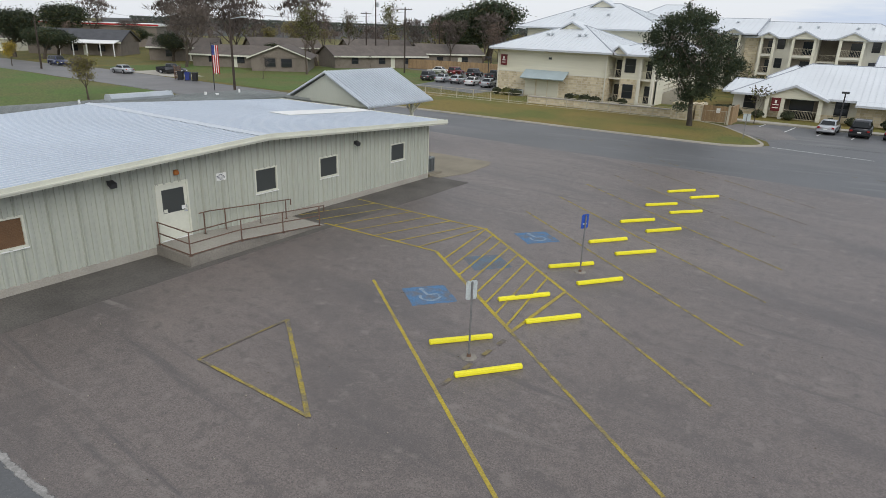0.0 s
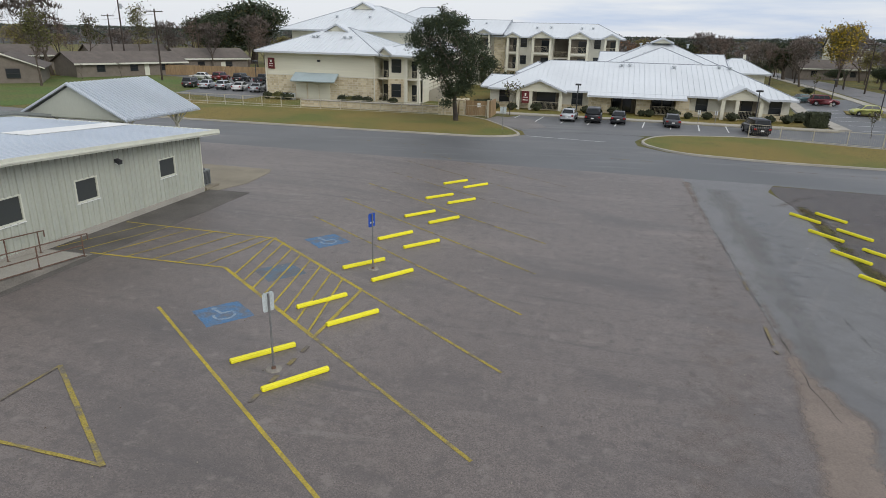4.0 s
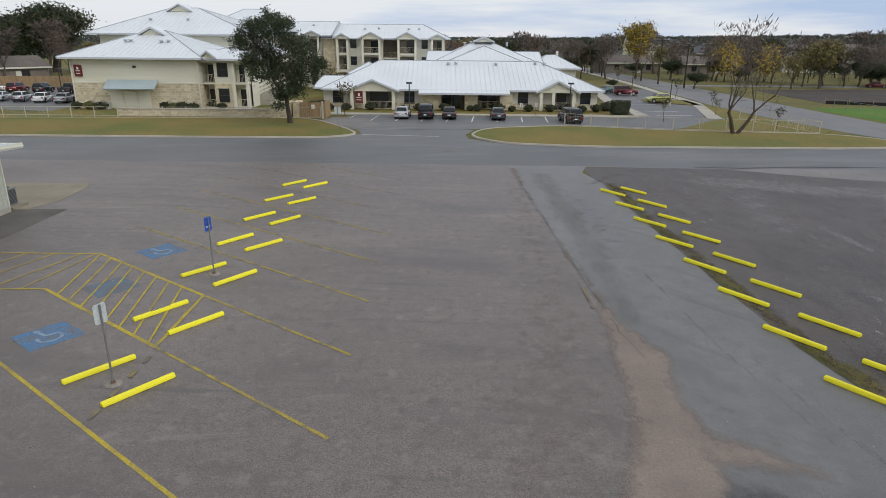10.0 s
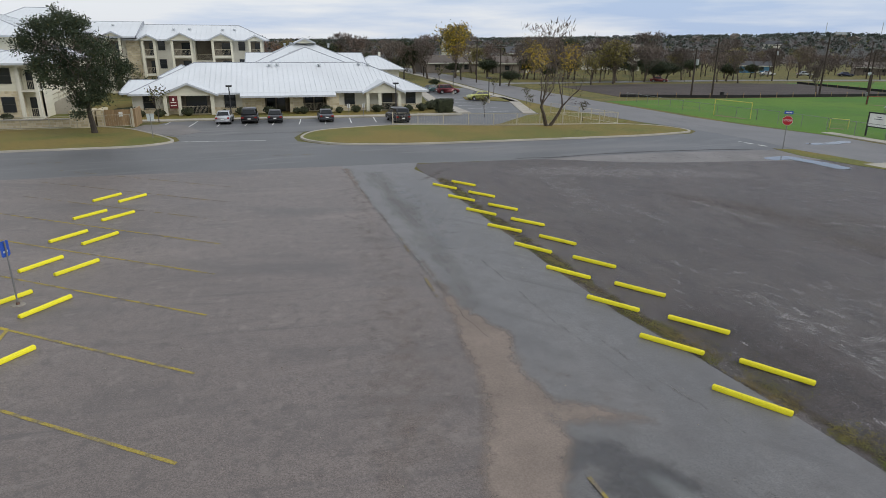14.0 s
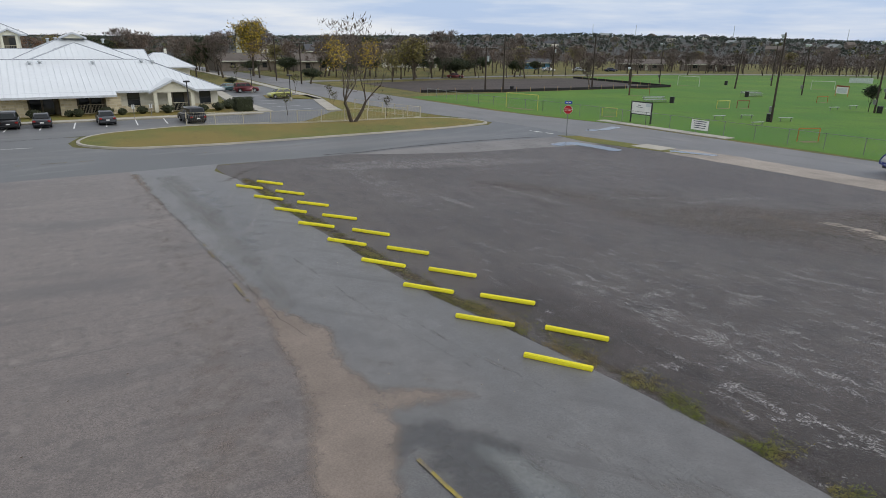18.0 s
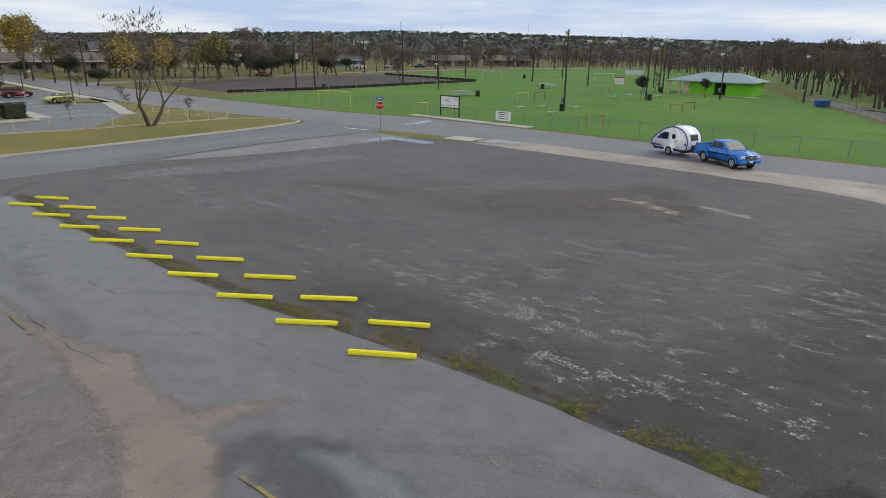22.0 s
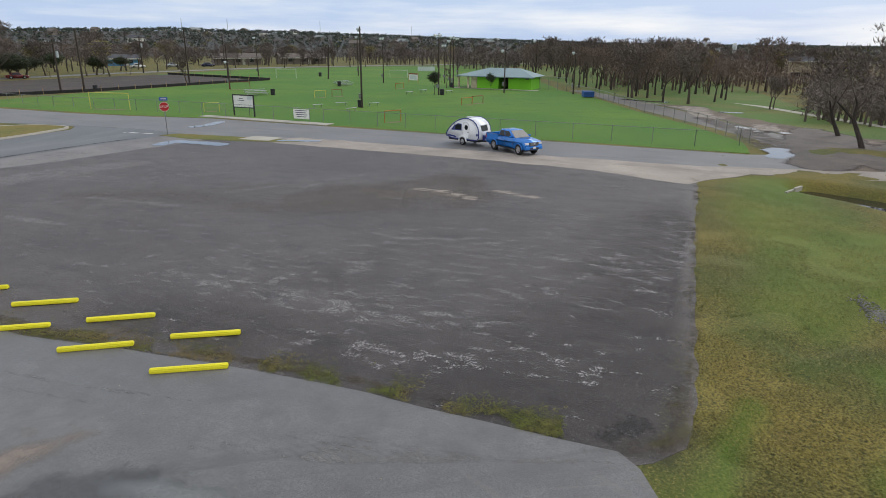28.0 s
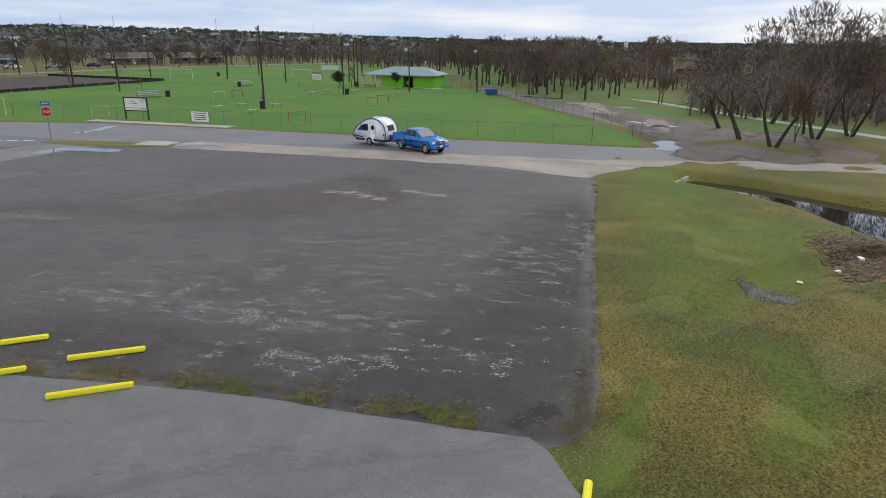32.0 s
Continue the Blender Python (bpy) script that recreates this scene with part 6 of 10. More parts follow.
for x, w, dy in ((-23.2, 1.9, 0.6), (-18.1, 1.8, 0), (-13.0, 3.0, 0), (-6.6, 3.0, 0), (-1.2, 1.9, 0), (-29.5, 2.2, 0.6)):
    yf = TY - 1.5 - dy
    zt = 8.45 + 0.65 * dy
    for z in (0.2, 3.0, 5.9):
        b_ = part("balcony", cbox(x - w / 2, yf, z - 0.3, x + w / 2, TY - 0.22, z), m_stucco2, tall)
        rail_panel(b_, (x - w / 2, yf + 0.05), (x + w / 2, yf + 0.05), z, 1.0, None, 0.2)
        # Flat dark panel on the wall, painted as the shade behind the balcony.
        part("door_shade_panel", cbox(x - w / 2 + 0.1, TY - 0.06, z, x + w / 2 - 0.1, TY - 0.004, z + 2.3), m_recess, b_)
        part("glass_door", cbox(x - w * 0.05, TY - 0.1, z + 0.05, x + w / 2 - 0.25, TY - 0.062, z + 2.05), m_pane, b_)
    for s in (-1, 1):
        part("column", cbox(x + s * w / 2 - 0.17, yf - 0.1, 0, x + s * w / 2 + 0.17, yf + 0.25, zt - 0.05, 0.02), m_stucco, tall)
    gable_y(tall, x - w / 2 - 0.45, x + w / 2 + 0.45, yf - 0.2, TY + 3, zt, zt + 0.25 * (w + 0.9), "gable_roof")
for x in (-16.3, -3.5):
    for z in (1.0, 3.9, 6.8):
        window_y(tall, x, z, 0.95, 1.35, TY)
for x, y in ((-24, 122), (-14.5, 121.5), (-12, 121.8), (-6.5, 121.6), (-4.6, 121.7)):
    roof_vent(x, y, (8.9 if x < -20 else 8.5) + 2.45 * (y - TY + 1.5) / 8.5)

# single-storey clubhouse
club = thing("clubhouse", "long single-storey clubhouse with white hipped metal roof and porches", "building")
KY = 80.0
part("wall", cbox(-15.0, KY, 0, -2.9, KY + 18, 2.5), m_stucco2, club)
part("wall", cbox(8.5, KY, 0, 19.2, KY + 18, 2.5), m_stucco2, club)
part("porch_wall", cbox(-2.9, KY + 1.3, 0, 8.5, KY + 18, 2.5), m_recess, club, "porch wall coloured dark for shade")
part("stone_skirting", cbox(-15.06, KY - 0.06, 0, -2.86, KY - 0.003, 0.8), m_stone, club)
part("stone_skirting", cbox(8.46, KY - 0.06, 0, 19.26, KY - 0.003, 0.8), m_stone, club)
for x0, x1 in ((-2.9, -0.3), (2.6, 4.2), (7.0, 8.5)):
    part("stone_pier", cbox(x0, KY - 0.7, 0, x1, KY + 1.28, 2.35), m_stone, club)
for x in (0.4, 1.6, 5.0, 6.2):
    part("porch_door", cbox(x - 0.5, KY + 1.24, 0.1, x + 0.5, KY + 1.295, 2.1), m_pane, club)
rail_panel(club, (4.3, KY - 0.5), (6.9, KY - 0.5), 0.1)
hip(club, -15.2, 19.9, KY - 1.0, KY + 17, 2.5, 5.62, -8.6, 12.7, KY + 8.0, 0.62, "main_roof")
part("porch_roof", prism(bmesh.new(), [(KY - 2.0, 2.16), (KY - 0.9, 2.54), (KY - 0.9, 2.42), (KY - 2.0, 1.98)], "x", -3.07, 8.05), m_metalroof, club)
bm = bmesh.new()
for k in range(18):
    prism(bm, [(KY - 2.0, 2.16), (KY - 0.9, 2.54), (KY - 0.9, 2.58), (KY - 2.0, 2.20)], "x", -2.83 + 0.62 * k, -2.79 + 0.62 * k)
tagged(part("standing_seams", bm, m_rib, club), kind="stuff")
part("fascia", cbox(-3.1, KY - 2.06, 1.95, 8.08, KY - 2.0, 2.17), m_seamline, club)
for x0, x1 in ((-11.7, -5.8), (11.6, 16.4)):
    gable_y(club, x0, x1, KY - 1.4, KY + 3, 2.35, 3.55, "porch_roof")
    for x in (x0 + 0.4, x1 - 0.4, x0 + 1.9):
        part("column", cbox(x - 0.2, KY - 1.4, 0, x + 0.2, KY - 1.0, 2.3, 0.02), m_stucco, club)
    # Flat dark panel, painted as the shade under the porch roof.
    part("porch_shade_panel", cbox(x0 + 2.0, KY - 0.06, 0.1, x1 - 0.5, KY - 0.003, 2.3), m_recess, club)
    part("porch_door", cbox(x0 + 2.5, KY - 0.1, 0.1, x1 - 1.1, KY - 0.062, 2.1), m_pane, club)
    rail_panel(club, (x0 + 1.9, KY - 1.2), (x1 - 0.4, KY - 1.2), 0.05)
sg = part("sign_board", cbox(-10.85, KY - 1.5, 0.85, -9.95, KY - 1.41, 2.25, 0.01), m_maroon, club, "maroon building sign with pale print")
for k, (w, h) in enumerate(((0.1, 0.34), (0.3, 0.09), (0.3, 0.09))):
    part("print_bar", cbox(-10.4 - w, KY - 1.506, 1.85 - k * 0.32 - h / 2, -10.4 + w, KY - 1.5001, 1.85 - k * 0.32 + h / 2), m_white, sg)
for x in (-13.2, -4.3, 9.9, 17.7):
    window_y(club, x, 0.75, 1.15, 1.45, KY)
# lower west roof, cupola and roofs behind
hip(club, -16.9, -6, KY + 3, KY + 15, 2.35, 3.5, -16.6, -8, KY + 9, 0.6, "west_roof")
part("rear_wall", cbox(-12, KY + 18, 0, 19, KY + 40, 2.9), m_stucco2, club)
hip(club, -5, 18, KY + 18.6, KY + 45, 3.6, 8.45, 6.0, 6.9, KY + 31, 0.7, "rear_roof")
hip(club, -2.9, 15.8, KY + 22, KY + 33, 4.6, 6.55, -2.7, 15.6, KY + 27.5, 0.7, "cross_roof")
hip(club, -2.0, 14.4, KY + 15.5, KY + 32, 4.3, 7.4, 6.2, 6.4, KY + 23.6, 0.7, "front_roof")
gable_y(club, 5.2, 8.0, KY + 28.8, KY + 32, 8.1, 8.7, "gablet")
hip(club, 14.6, 24.2, KY + 34, KY + 46, 3.75, 5.85, 18.8, 20.4, KY + 40, 0.7, "far_roof")
hip(club, 19.0, 25.4, KY + 40, KY + 52, 3.5, 4.9, 21.5, 23.0, KY + 46, 0.7, "end_roof")
part("far_wall", cbox(15.4, KY + 35, 0, 23.4, KY + 45, 3.75), m_stucco2, club)
part("end_wall", cbox(19.8, KY + 45, 0, 24.6, KY + 51, 3.5), m_stucco2, club)
part("chimney", cbox(20.6, KY + 40.2, 5.0, 21.0, KY + 40.6, 6.5), m_stucco2, club)
hip(club, -14.2, -8.6, KY + 15.2, KY + 20.8, 3.55, 5.05, -11.3, -11.3, KY + 18, 0.5, "cupola_roof")
part("cupola", cbox(-13.6, KY + 15.8, 2.6, -9.2, KY + 20.2, 3.55), m_stucco2, club)
for x, y in ((0.6, KY + 8.0), (1.6, KY + 8.2), (6.9, KY + 8.0), (12.2, KY + 8.4), (13.4, KY + 8.2)):
    roof_vent(x, y - 1.4, 2.5 + 3.12 * (y - KY - 0.4) / 9.0)
for x, y in ((3.4, KY + 29), (4.4, KY + 29.3), (10.4, KY + 29)):
    roof_vent(x, y, 3.6 + 4.85 * (y - KY - 18.6) / 12.4)
for x, y in ((-39.5, 81.5), (-38.9, 81.6), (-35, 81.4), (-34.2, 81.5)):
    roof_vent(x, y, 6.0 + 3.1 * (y - AY0 + 1) / 9.3)
for x, y in ((-44, 99.5), (-38.4, 99.6)):
    roof_vent(x, y, 8.8 + 3.9 * (y - 94) / 11.5)


def bush(x, y, r, h, dark=True, clipped=False, z=0.0):
    rg = random.Random(int(x * 131 + y * 17))
    bm = bmesh.new()
    n = int(160 + 260 * r)
    for _ in range(n):
        a, c = rg.uniform(0, 6.283), rg.uniform(-0.2, 1)
        q = math.sqrt(max(0, 1 - c * c)) * (1 + 0.18 * math.sin(3 * a + x))
        if clipped:
            q, c = (1.0, rg.uniform(0, 1)) if rg.random() < 0.65 else (math.sqrt(rg.random()), 1.0)
        k = rg.uniform(0.8, 1.05)
        p = Vector((r * q * math.cos(a) * k, r * q * math.sin(a) * k, h * (0.5 + 0.5 * c if not clipped else c) * k + 0.02))
        s = rg.uniform(0.07, 0.16) * max(0.8, r)
        u = Vector((rg.uniform(-1, 1), rg.uniform(-1, 1), rg.uniform(-1, 1))).normalized() * s
        v = u.orthogonal().normalized() * s * 0.7
        bm.faces.new([bm.verts.new(t) for t in (p - u, p + v, p + u, p - v)])
    core = bmesh.ops.create_icosphere(bm, subdivisions=2, radius=1.0)
    for v in core["verts"]:
        v.co = Vector((v.co.x * r * 0.8, v.co.y * r * 0.8, h * 0.48 + v.co.z * h * 0.46))
    e = thing("shrub", "rounded evergreen shrub in a planting bed" if dark else "olive green clipped shrub", "shrub", pose(x, y, z), group="foundation shrubs")
    part("foliage", bm, m_shrub if dark else m_shrub2, e)


for k, x in enumerate((-13.9, -11.9, -8.9, -4.9, -3.1, 0.1, 3.3, 4.1, 6.8, 8.3, 10.4, 13.0, 15.0, 16.9, 18.7)):
    bush(x, KY - 2.0 - 0.3 * (k % 2), 0.45 + 0.1 * (k % 3), 0.7 + 0.12 * (k % 3))
e = thing("box_hedge", "dark green hedge clipped to a tall box", "hedge", pose(20.9, 75.4, 0.1, 0, 0, 8) @ Matrix.Diagonal((0.62, 0.8, 0.85, 1)))
rg = random.Random(3)
bm = cbox(-1.5, -0.75, 0.0, 1.5, 0.75, 1.75, 0.2)
for _ in range(900):
    f_ = rg.randrange(5)
    p = Vector((rg.uniform(-1.6, 1.6), rg.uniform(-0.85, 0.85), rg.uniform(0.05, 1.85)))
    if f_ == 0:
        p.z = 1.84 + rg.uniform(-0.08, 0.05)
    elif f_ < 3:
        p.y = (1 if f_ == 1 else -1) * (0.85 + rg.uniform(-0.08, 0.05))
    else:
        p.x = (1 if f_ == 3 else -1) * (1.6 + rg.uniform(-0.08, 0.05))
    u = Vector((rg.uniform(-1, 1), rg.uniform(-1, 1), rg.uniform(-1, 1))).normalized() * 0.12
    v = u.orthogonal().normalized() * 0.08
    bm.faces.new([bm.verts.new(t) for t in (p - u, p + v, p + u, p - v)])
part("foliage", bm, m_shrub, e)
for x, y in ((20.3, 79.5), (21.2, 81.5), (-16.0, 78.6), (-15.2, 79.4)):
    bush(x, y, 0.9, 1.0)
for k, x in enumerate((-43.9, -42.2, -40.9, -33.2, -32.3, -31.2, -30.0)):
    bush(x, AY0 - 1.3 - 0.2 * (k % 2), 0.6 + 0.12 * (k % 3), 0.85 + 0.1 * (k % 2), k % 3 != 1)
for x, y in ((-28.8, 79.5), (-27.5, 81.0), (-26.5, 82.5), (-25.8, 84), (-27, 77.6)):
    bush(x, y, 0.6, 0.7)
for k in range(7):
    bush(-21.4 + 1.2 * k, 108, 0.6, 3.0)
for x in (-41.6, -40.6, -33.6, -32.6):
    e = thing("condenser_unit", "grey outdoor air conditioning condenser by a stone wall", "air conditioner", pose(x, AY0 - 0.9, 0), group="condenser units")
    part("casing", cbox(-0.38, -0.38, 0.05, 0.38, 0.38, 0.82, 0.03), m_roofvent, e)
    part("fan_cover", tube(bmesh.new(), (0, 0, 0.82), (0, 0, 0.85), 0.3, 0.28, 14), m_dmetal, e)
    part("pad", cbox(-0.45, -0.45, 0, 0.45, 0.45, 0.05), m_conc, e)

# car park and walks round the clubhouse
sheet("club_car_park", [(-13.2, 66.4), (-7.8, 60.6), (3.8, 61.9), (12.5, 64.8), (22, 62.2), (34, 71.5), (36, 90), (38.6, 118), (27, 118), (22.8, 92), (22.3, 72.2), (-10, 72.8)], 0.016, m_road, label="asphalt car park in front of the clubhouse", category="car park")
sheet("club_bed", [(-16, 74.2), (21.5, 73.8), (22, 90), (-16, 90)], 0.05, m_lawn, 0.06, label="winter lawn and planting bed", category="lawn")
sheet("club_walk", [(-14, 73.0), (22.4, 72.6), (22.6, 74.2), (-14, 74.6)], 0.12, m_conc, 0.13, label="pale concrete walk beside the car park", category="walk")
sheet("side_walk_strip", [(22.4, 74.2), (24.0, 74.2), (24.6, 92), (28, 118), (26.4, 118), (23, 92)], 0.12, m_conc, 0.13, label="pale concrete walk beside the clubhouse", category="walk")
sheet("entry_slab", [(-13.4, 66.6), (-8.4, 61.4), (-6.2, 63.6), (-8.6, 69.8), (-12.4, 70.6)], 0.03, m_apron, label="worn damp concrete apron", category="paving")
sheet("west_car_park", [(-95, 86), (-46, 74), (-46.5, 110), (-95, 118)], 0.012, m_road, label="asphalt car park beside the apartments", category="car park")
sheet("apartment_lawn", [(-46, 69.6), (-16, 69.6), (-16, 100), (-29, 100), (-29, 76.5), (-46, 76.5)], 0.02, m_lawn, label="winter lawn in front of the apartments", category="lawn")
sheet("stall_verge", [(29, 92.5), (35.5, 87), (36.0, 95), (30, 97)], 0.1, m_lawn, label="small winter lawn beside the car park", category="lawn")
sheet("roadside_walk", [(30.0, 72.0), (31.5, 71.4), (36.4, 90), (39.6, 140), (41, 200), (39.4, 200), (38, 140), (34.9, 90)], 0.10, m_conc, 0.11, label="pale concrete walk along the street", category="walk")
sheet("verge_lawn", [(22.5, 61.8), (36.4, 60.4), (38.9, 63), (37.2, 76), (36.8, 89), (35.0, 85), (31.8, 71.3), (30, 70.6)], 0.05, m_lawn, 0.06, label="straw-coloured lawn by the street", category="lawn")
for k in range(9):
    x = -10.6 + 2.72 * k
    bm = bmesh.new()
    bm.faces.new([bm.verts.new(p) for p in ((x - 0.06, 67.6, 0.021), (x + 0.06, 67.6, 0.021), (x + 0.5, 72.6, 0.021), (x + 0.38, 72.6, 0.021))])
    tagged(part("stall_line", bm, m_kerbwhite), "white painted stall line", "painted line", kind="structure")
for k in range(6):
    y = 75 + 4.4 * k
    bm = bmesh.new()
    bm.faces.new([bm.verts.new(p) for p in ((25.2, y, 0.021), (29.6, y + 0.6, 0.021), (29.6, y + 0.75, 0.021), (25.2, y + 0.15, 0.021))])
    tagged(part("stall_line", bm, m_kerbwhite), "white painted stall line", "painted line", kind="structure")
stripe((-7.4, 57.4), (-0.4, 56.6), 0.14, m_wstripe, z=0.014, label="white stop line at the driveway")
stripe((40.0, 46.4), (40.5, 43.4), 0.3, m_wstripe, z=0.019, label="white stop line at the junction", broken=0.2)
stripe((-26, 49.6), (20, 48.0), 0.12, m_paint_old, z=0.014, label="faint worn road line", broken=-0.25)


def pipe_fence(name, pts, h, label, gap=2.4, rails=(0.12, 1.0), material=None, pickets=0.0):
    """A metal fence: posts, long rails and, where asked, pickets."""
    e = thing(name, label, "fence")
    mt = material or m_fence
    for seg, (a, b) in enumerate(zip(pts, pts[1:])):
        a, b = Vector(a), Vector(b)
        n = max(1, round((b - a).length / gap))
        for r in rails:
            part("rail", tube(bmesh.new(), (*a, h * r), (*b, h * r), 0.022, 0.022, 5), mt, e)
        for i in range(1 if seg else 0, n + 1):
            p = a.lerp(b, i / n)
            part("post", cbox(p.x - 0.035, p.y - 0.035, 0, p.x + 0.035, p.y + 0.035, h + 0.05), mt, e)
        if pickets:
            bm = bmesh.new()
            m = int((b - a).length / pickets)
            for i in range(m):
                p = a.lerp(b, (i + 0.5) / m)
                q = Vector((b - a).normalized() * 0.0045)
                bm.faces.new([bm.verts.new(v) for v in ((p.x - q.x, p.y - q.y, h * rails[0]), (p.x + q.x, p.y + q.y, h * rails[0]), (p.x + q.x, p.y + q.y, h), (p.x - q.x, p.y - q.y, h))])
            tagged(part("picket_infill", bm, mt, e), kind="stuff")
    return e


pipe_fence("lawn_fence", [(-58, 66.4), (-41.8, 67.0), (-18.0, 68.4), (-13.4, 69.2)], 1.25, "cream painted steel fence along the winter lawn", pickets=0.2)
pipe_fence("street_fence", [(12.4, 64.9), (22.6, 62.2), (30, 61.2), (36.0, 60.3), (34.6, 66.5), (33.6, 72)], 1.25, "cream painted steel fence round the street corner", pickets=0.16)
lw = thing("retaining_wall", "low cream rubble stone retaining wall in the lawn", "wall")
part("stonework", prism(bmesh.new(), [(-36, 70.2), (-18.6, 70.6), (-18.6, 71.1), (-36, 70.7)], "z", 0, 0.72), m_stone, lw)
part("cap", prism(bmesh.new(), [(-36.05, 70.12), (-18.55, 70.52), (-18.55, 71.18), (-36.05, 70.78)], "z", 0.72, 0.82), m_conc, lw)
tr = thing("bin_enclosure", "stone bin enclosure with cedar board gates", "enclosure")
part("stone_pier", cbox(-18.6, 68.4, 0, -16.6, 70.8, 1.75), m_stone, tr)
part("stone_pier", cbox(-16.4, 69.2, 0, -15.8, 71.6, 1.75), m_stone, tr)
for k in range(18):
    x = -15.7 + 0.145 * k
    part("gate_board", cbox(x, 69.3, 0.12, x + 0.135, 69.36, 1.72), m_wood, tr)
part("side_wall", cbox(-13.1, 69.3, 0, -12.9, 72.5, 1.75), m_wood, tr)
part("gate_frame", cbox(-13.3, 69.2, 0, -13.1, 69.4, 1.85), m_fence, tr)
part("gate_sign", cbox(-14.4, 69.24, 1.05, -14.05, 69.29, 1.5), m_white, tr)


def lamp_post(x, y, h, label="dark slim car park lamp post with a box head"):
    e = thing("lamp_post", label, "lamp post", pose(x, y, 0), group="car park lamps")
    part("pole", tube(bmesh.new(), (0, 0, 0), (0, 0, h), 0.07, 0.06, 8), m_dmetal, e)
    part("head", cbox(-0.32, -0.25, h - 0.02, 0.32, 0.25, h + 0.16, 0.03), m_dmetal, e)
    part("footing", tube(bmesh.new(), (0, 0, 0), (0, 0, 0.5), 0.22, 0.22, 12), m_conc, e)


lamp_post(-4.0, 74.0, 3.5)
lamp_post(14.6, 74.0, 3.6)
lamp_post(30.8, 87.1, 3.4)
lamp_post(30.4, 104, 3.6)
lamp_post(-50, 84, 4.2)
def small_sign(x, y, h, w, hh, face, turn, label, cat="sign"):
    e = thing("street_sign", label, cat, pose(x, y, 0, 0, 0, turn))
    part("post", tube(bmesh.new(), (0, 0, 0), (0, 0, h), 0.03, 0.03, 6), m_post, e)
    part("plate", cbox(-w / 2, 0.03, h - hh, w / 2, 0.045, h, 0.004), face, e)
    return e


small_sign(-10.0, 59.8, 2.2, 0.6, 0.6, m_signback, 0, "back of a small grey street sign on a post")
for x in (8.9, 10.6):
    small_sign(x, 73.2, 1.5, 0.3, 0.45, m_white, 0, "small white parking sign on a post")


# ---- trees ----
m_bark = mat("grey_brown_bark", (0.085, 0.068, 0.052), 0.95, var=0.25, scale=2, fine=18, fvar=0.35, bump=0.5)
m_dbark = mat("dark_oak_bark", (0.052, 0.043, 0.035), 0.95, var=0.3, scale=2, fine=18, fvar=0.4, bump=0.6)
m_twig = mat("grey_brown_twigs", (0.134, 0.109, 0.093), 0.95, var=0.2, scale=0.5, fine=4, fvar=0.2, rnd=0.25)
m_twig2 = mat("russet_twigs", (0.150, 0.110, 0.088), 0.95, var=0.25, scale=0.5, fine=4, fvar=0.2, rnd=0.2)
m_oakleaf = mat("dark_oak_leaf", (0.032, 0.046, 0.022), 0.75, var=0.35, scale=0.9, fine=6, fvar=0.4, rnd=0.25)
m_olive = mat("olive_leaf", (0.085, 0.085, 0.025), 0.8, var=0.3, scale=0.9, fine=6, fvar=0.4, rnd=0.25)
m_yleaf = mat("yellow_autumn_leaf", (0.52, 0.37, 0.035), 0.7, var=0.3, scale=1.2, fine=6, fvar=0.35, rnd=0.15)
m_gleaf = mat("yellow_green_leaf", (0.20, 0.175, 0.05), 0.75, var=0.3, scale=1.0, fine=6, fvar=0.35, rnd=0.15)
m_rleaf = mat("rust_autumn_leaf", (0.24, 0.10, 0.025), 0.8, var=0.3, scale=1.2, fine=6, fvar=0.35, rnd=0.15)


def ring(vs, fs, p, q, r0, r1, n, joined=False):
    """One tapered length of branch, or the next length of one begun before."""
    d = (q - p).normalized()
    u = d.orthogonal().normalized()
    w = d.cross(u)
    b = len(vs) - n if joined else len(vs)
    for c, r in (((q, r1),) if joined else ((p, r0), (q, r1))):
        for i in range(n):
            a = 6.28318 * i / n
            vs.append(c + u * (r * math.cos(a)) + w * (r * math.sin(a)))
    for i in range(n):
        j = (i + 1) % n
        fs.append((b + i, b + j, b + n + j, b + n + i))


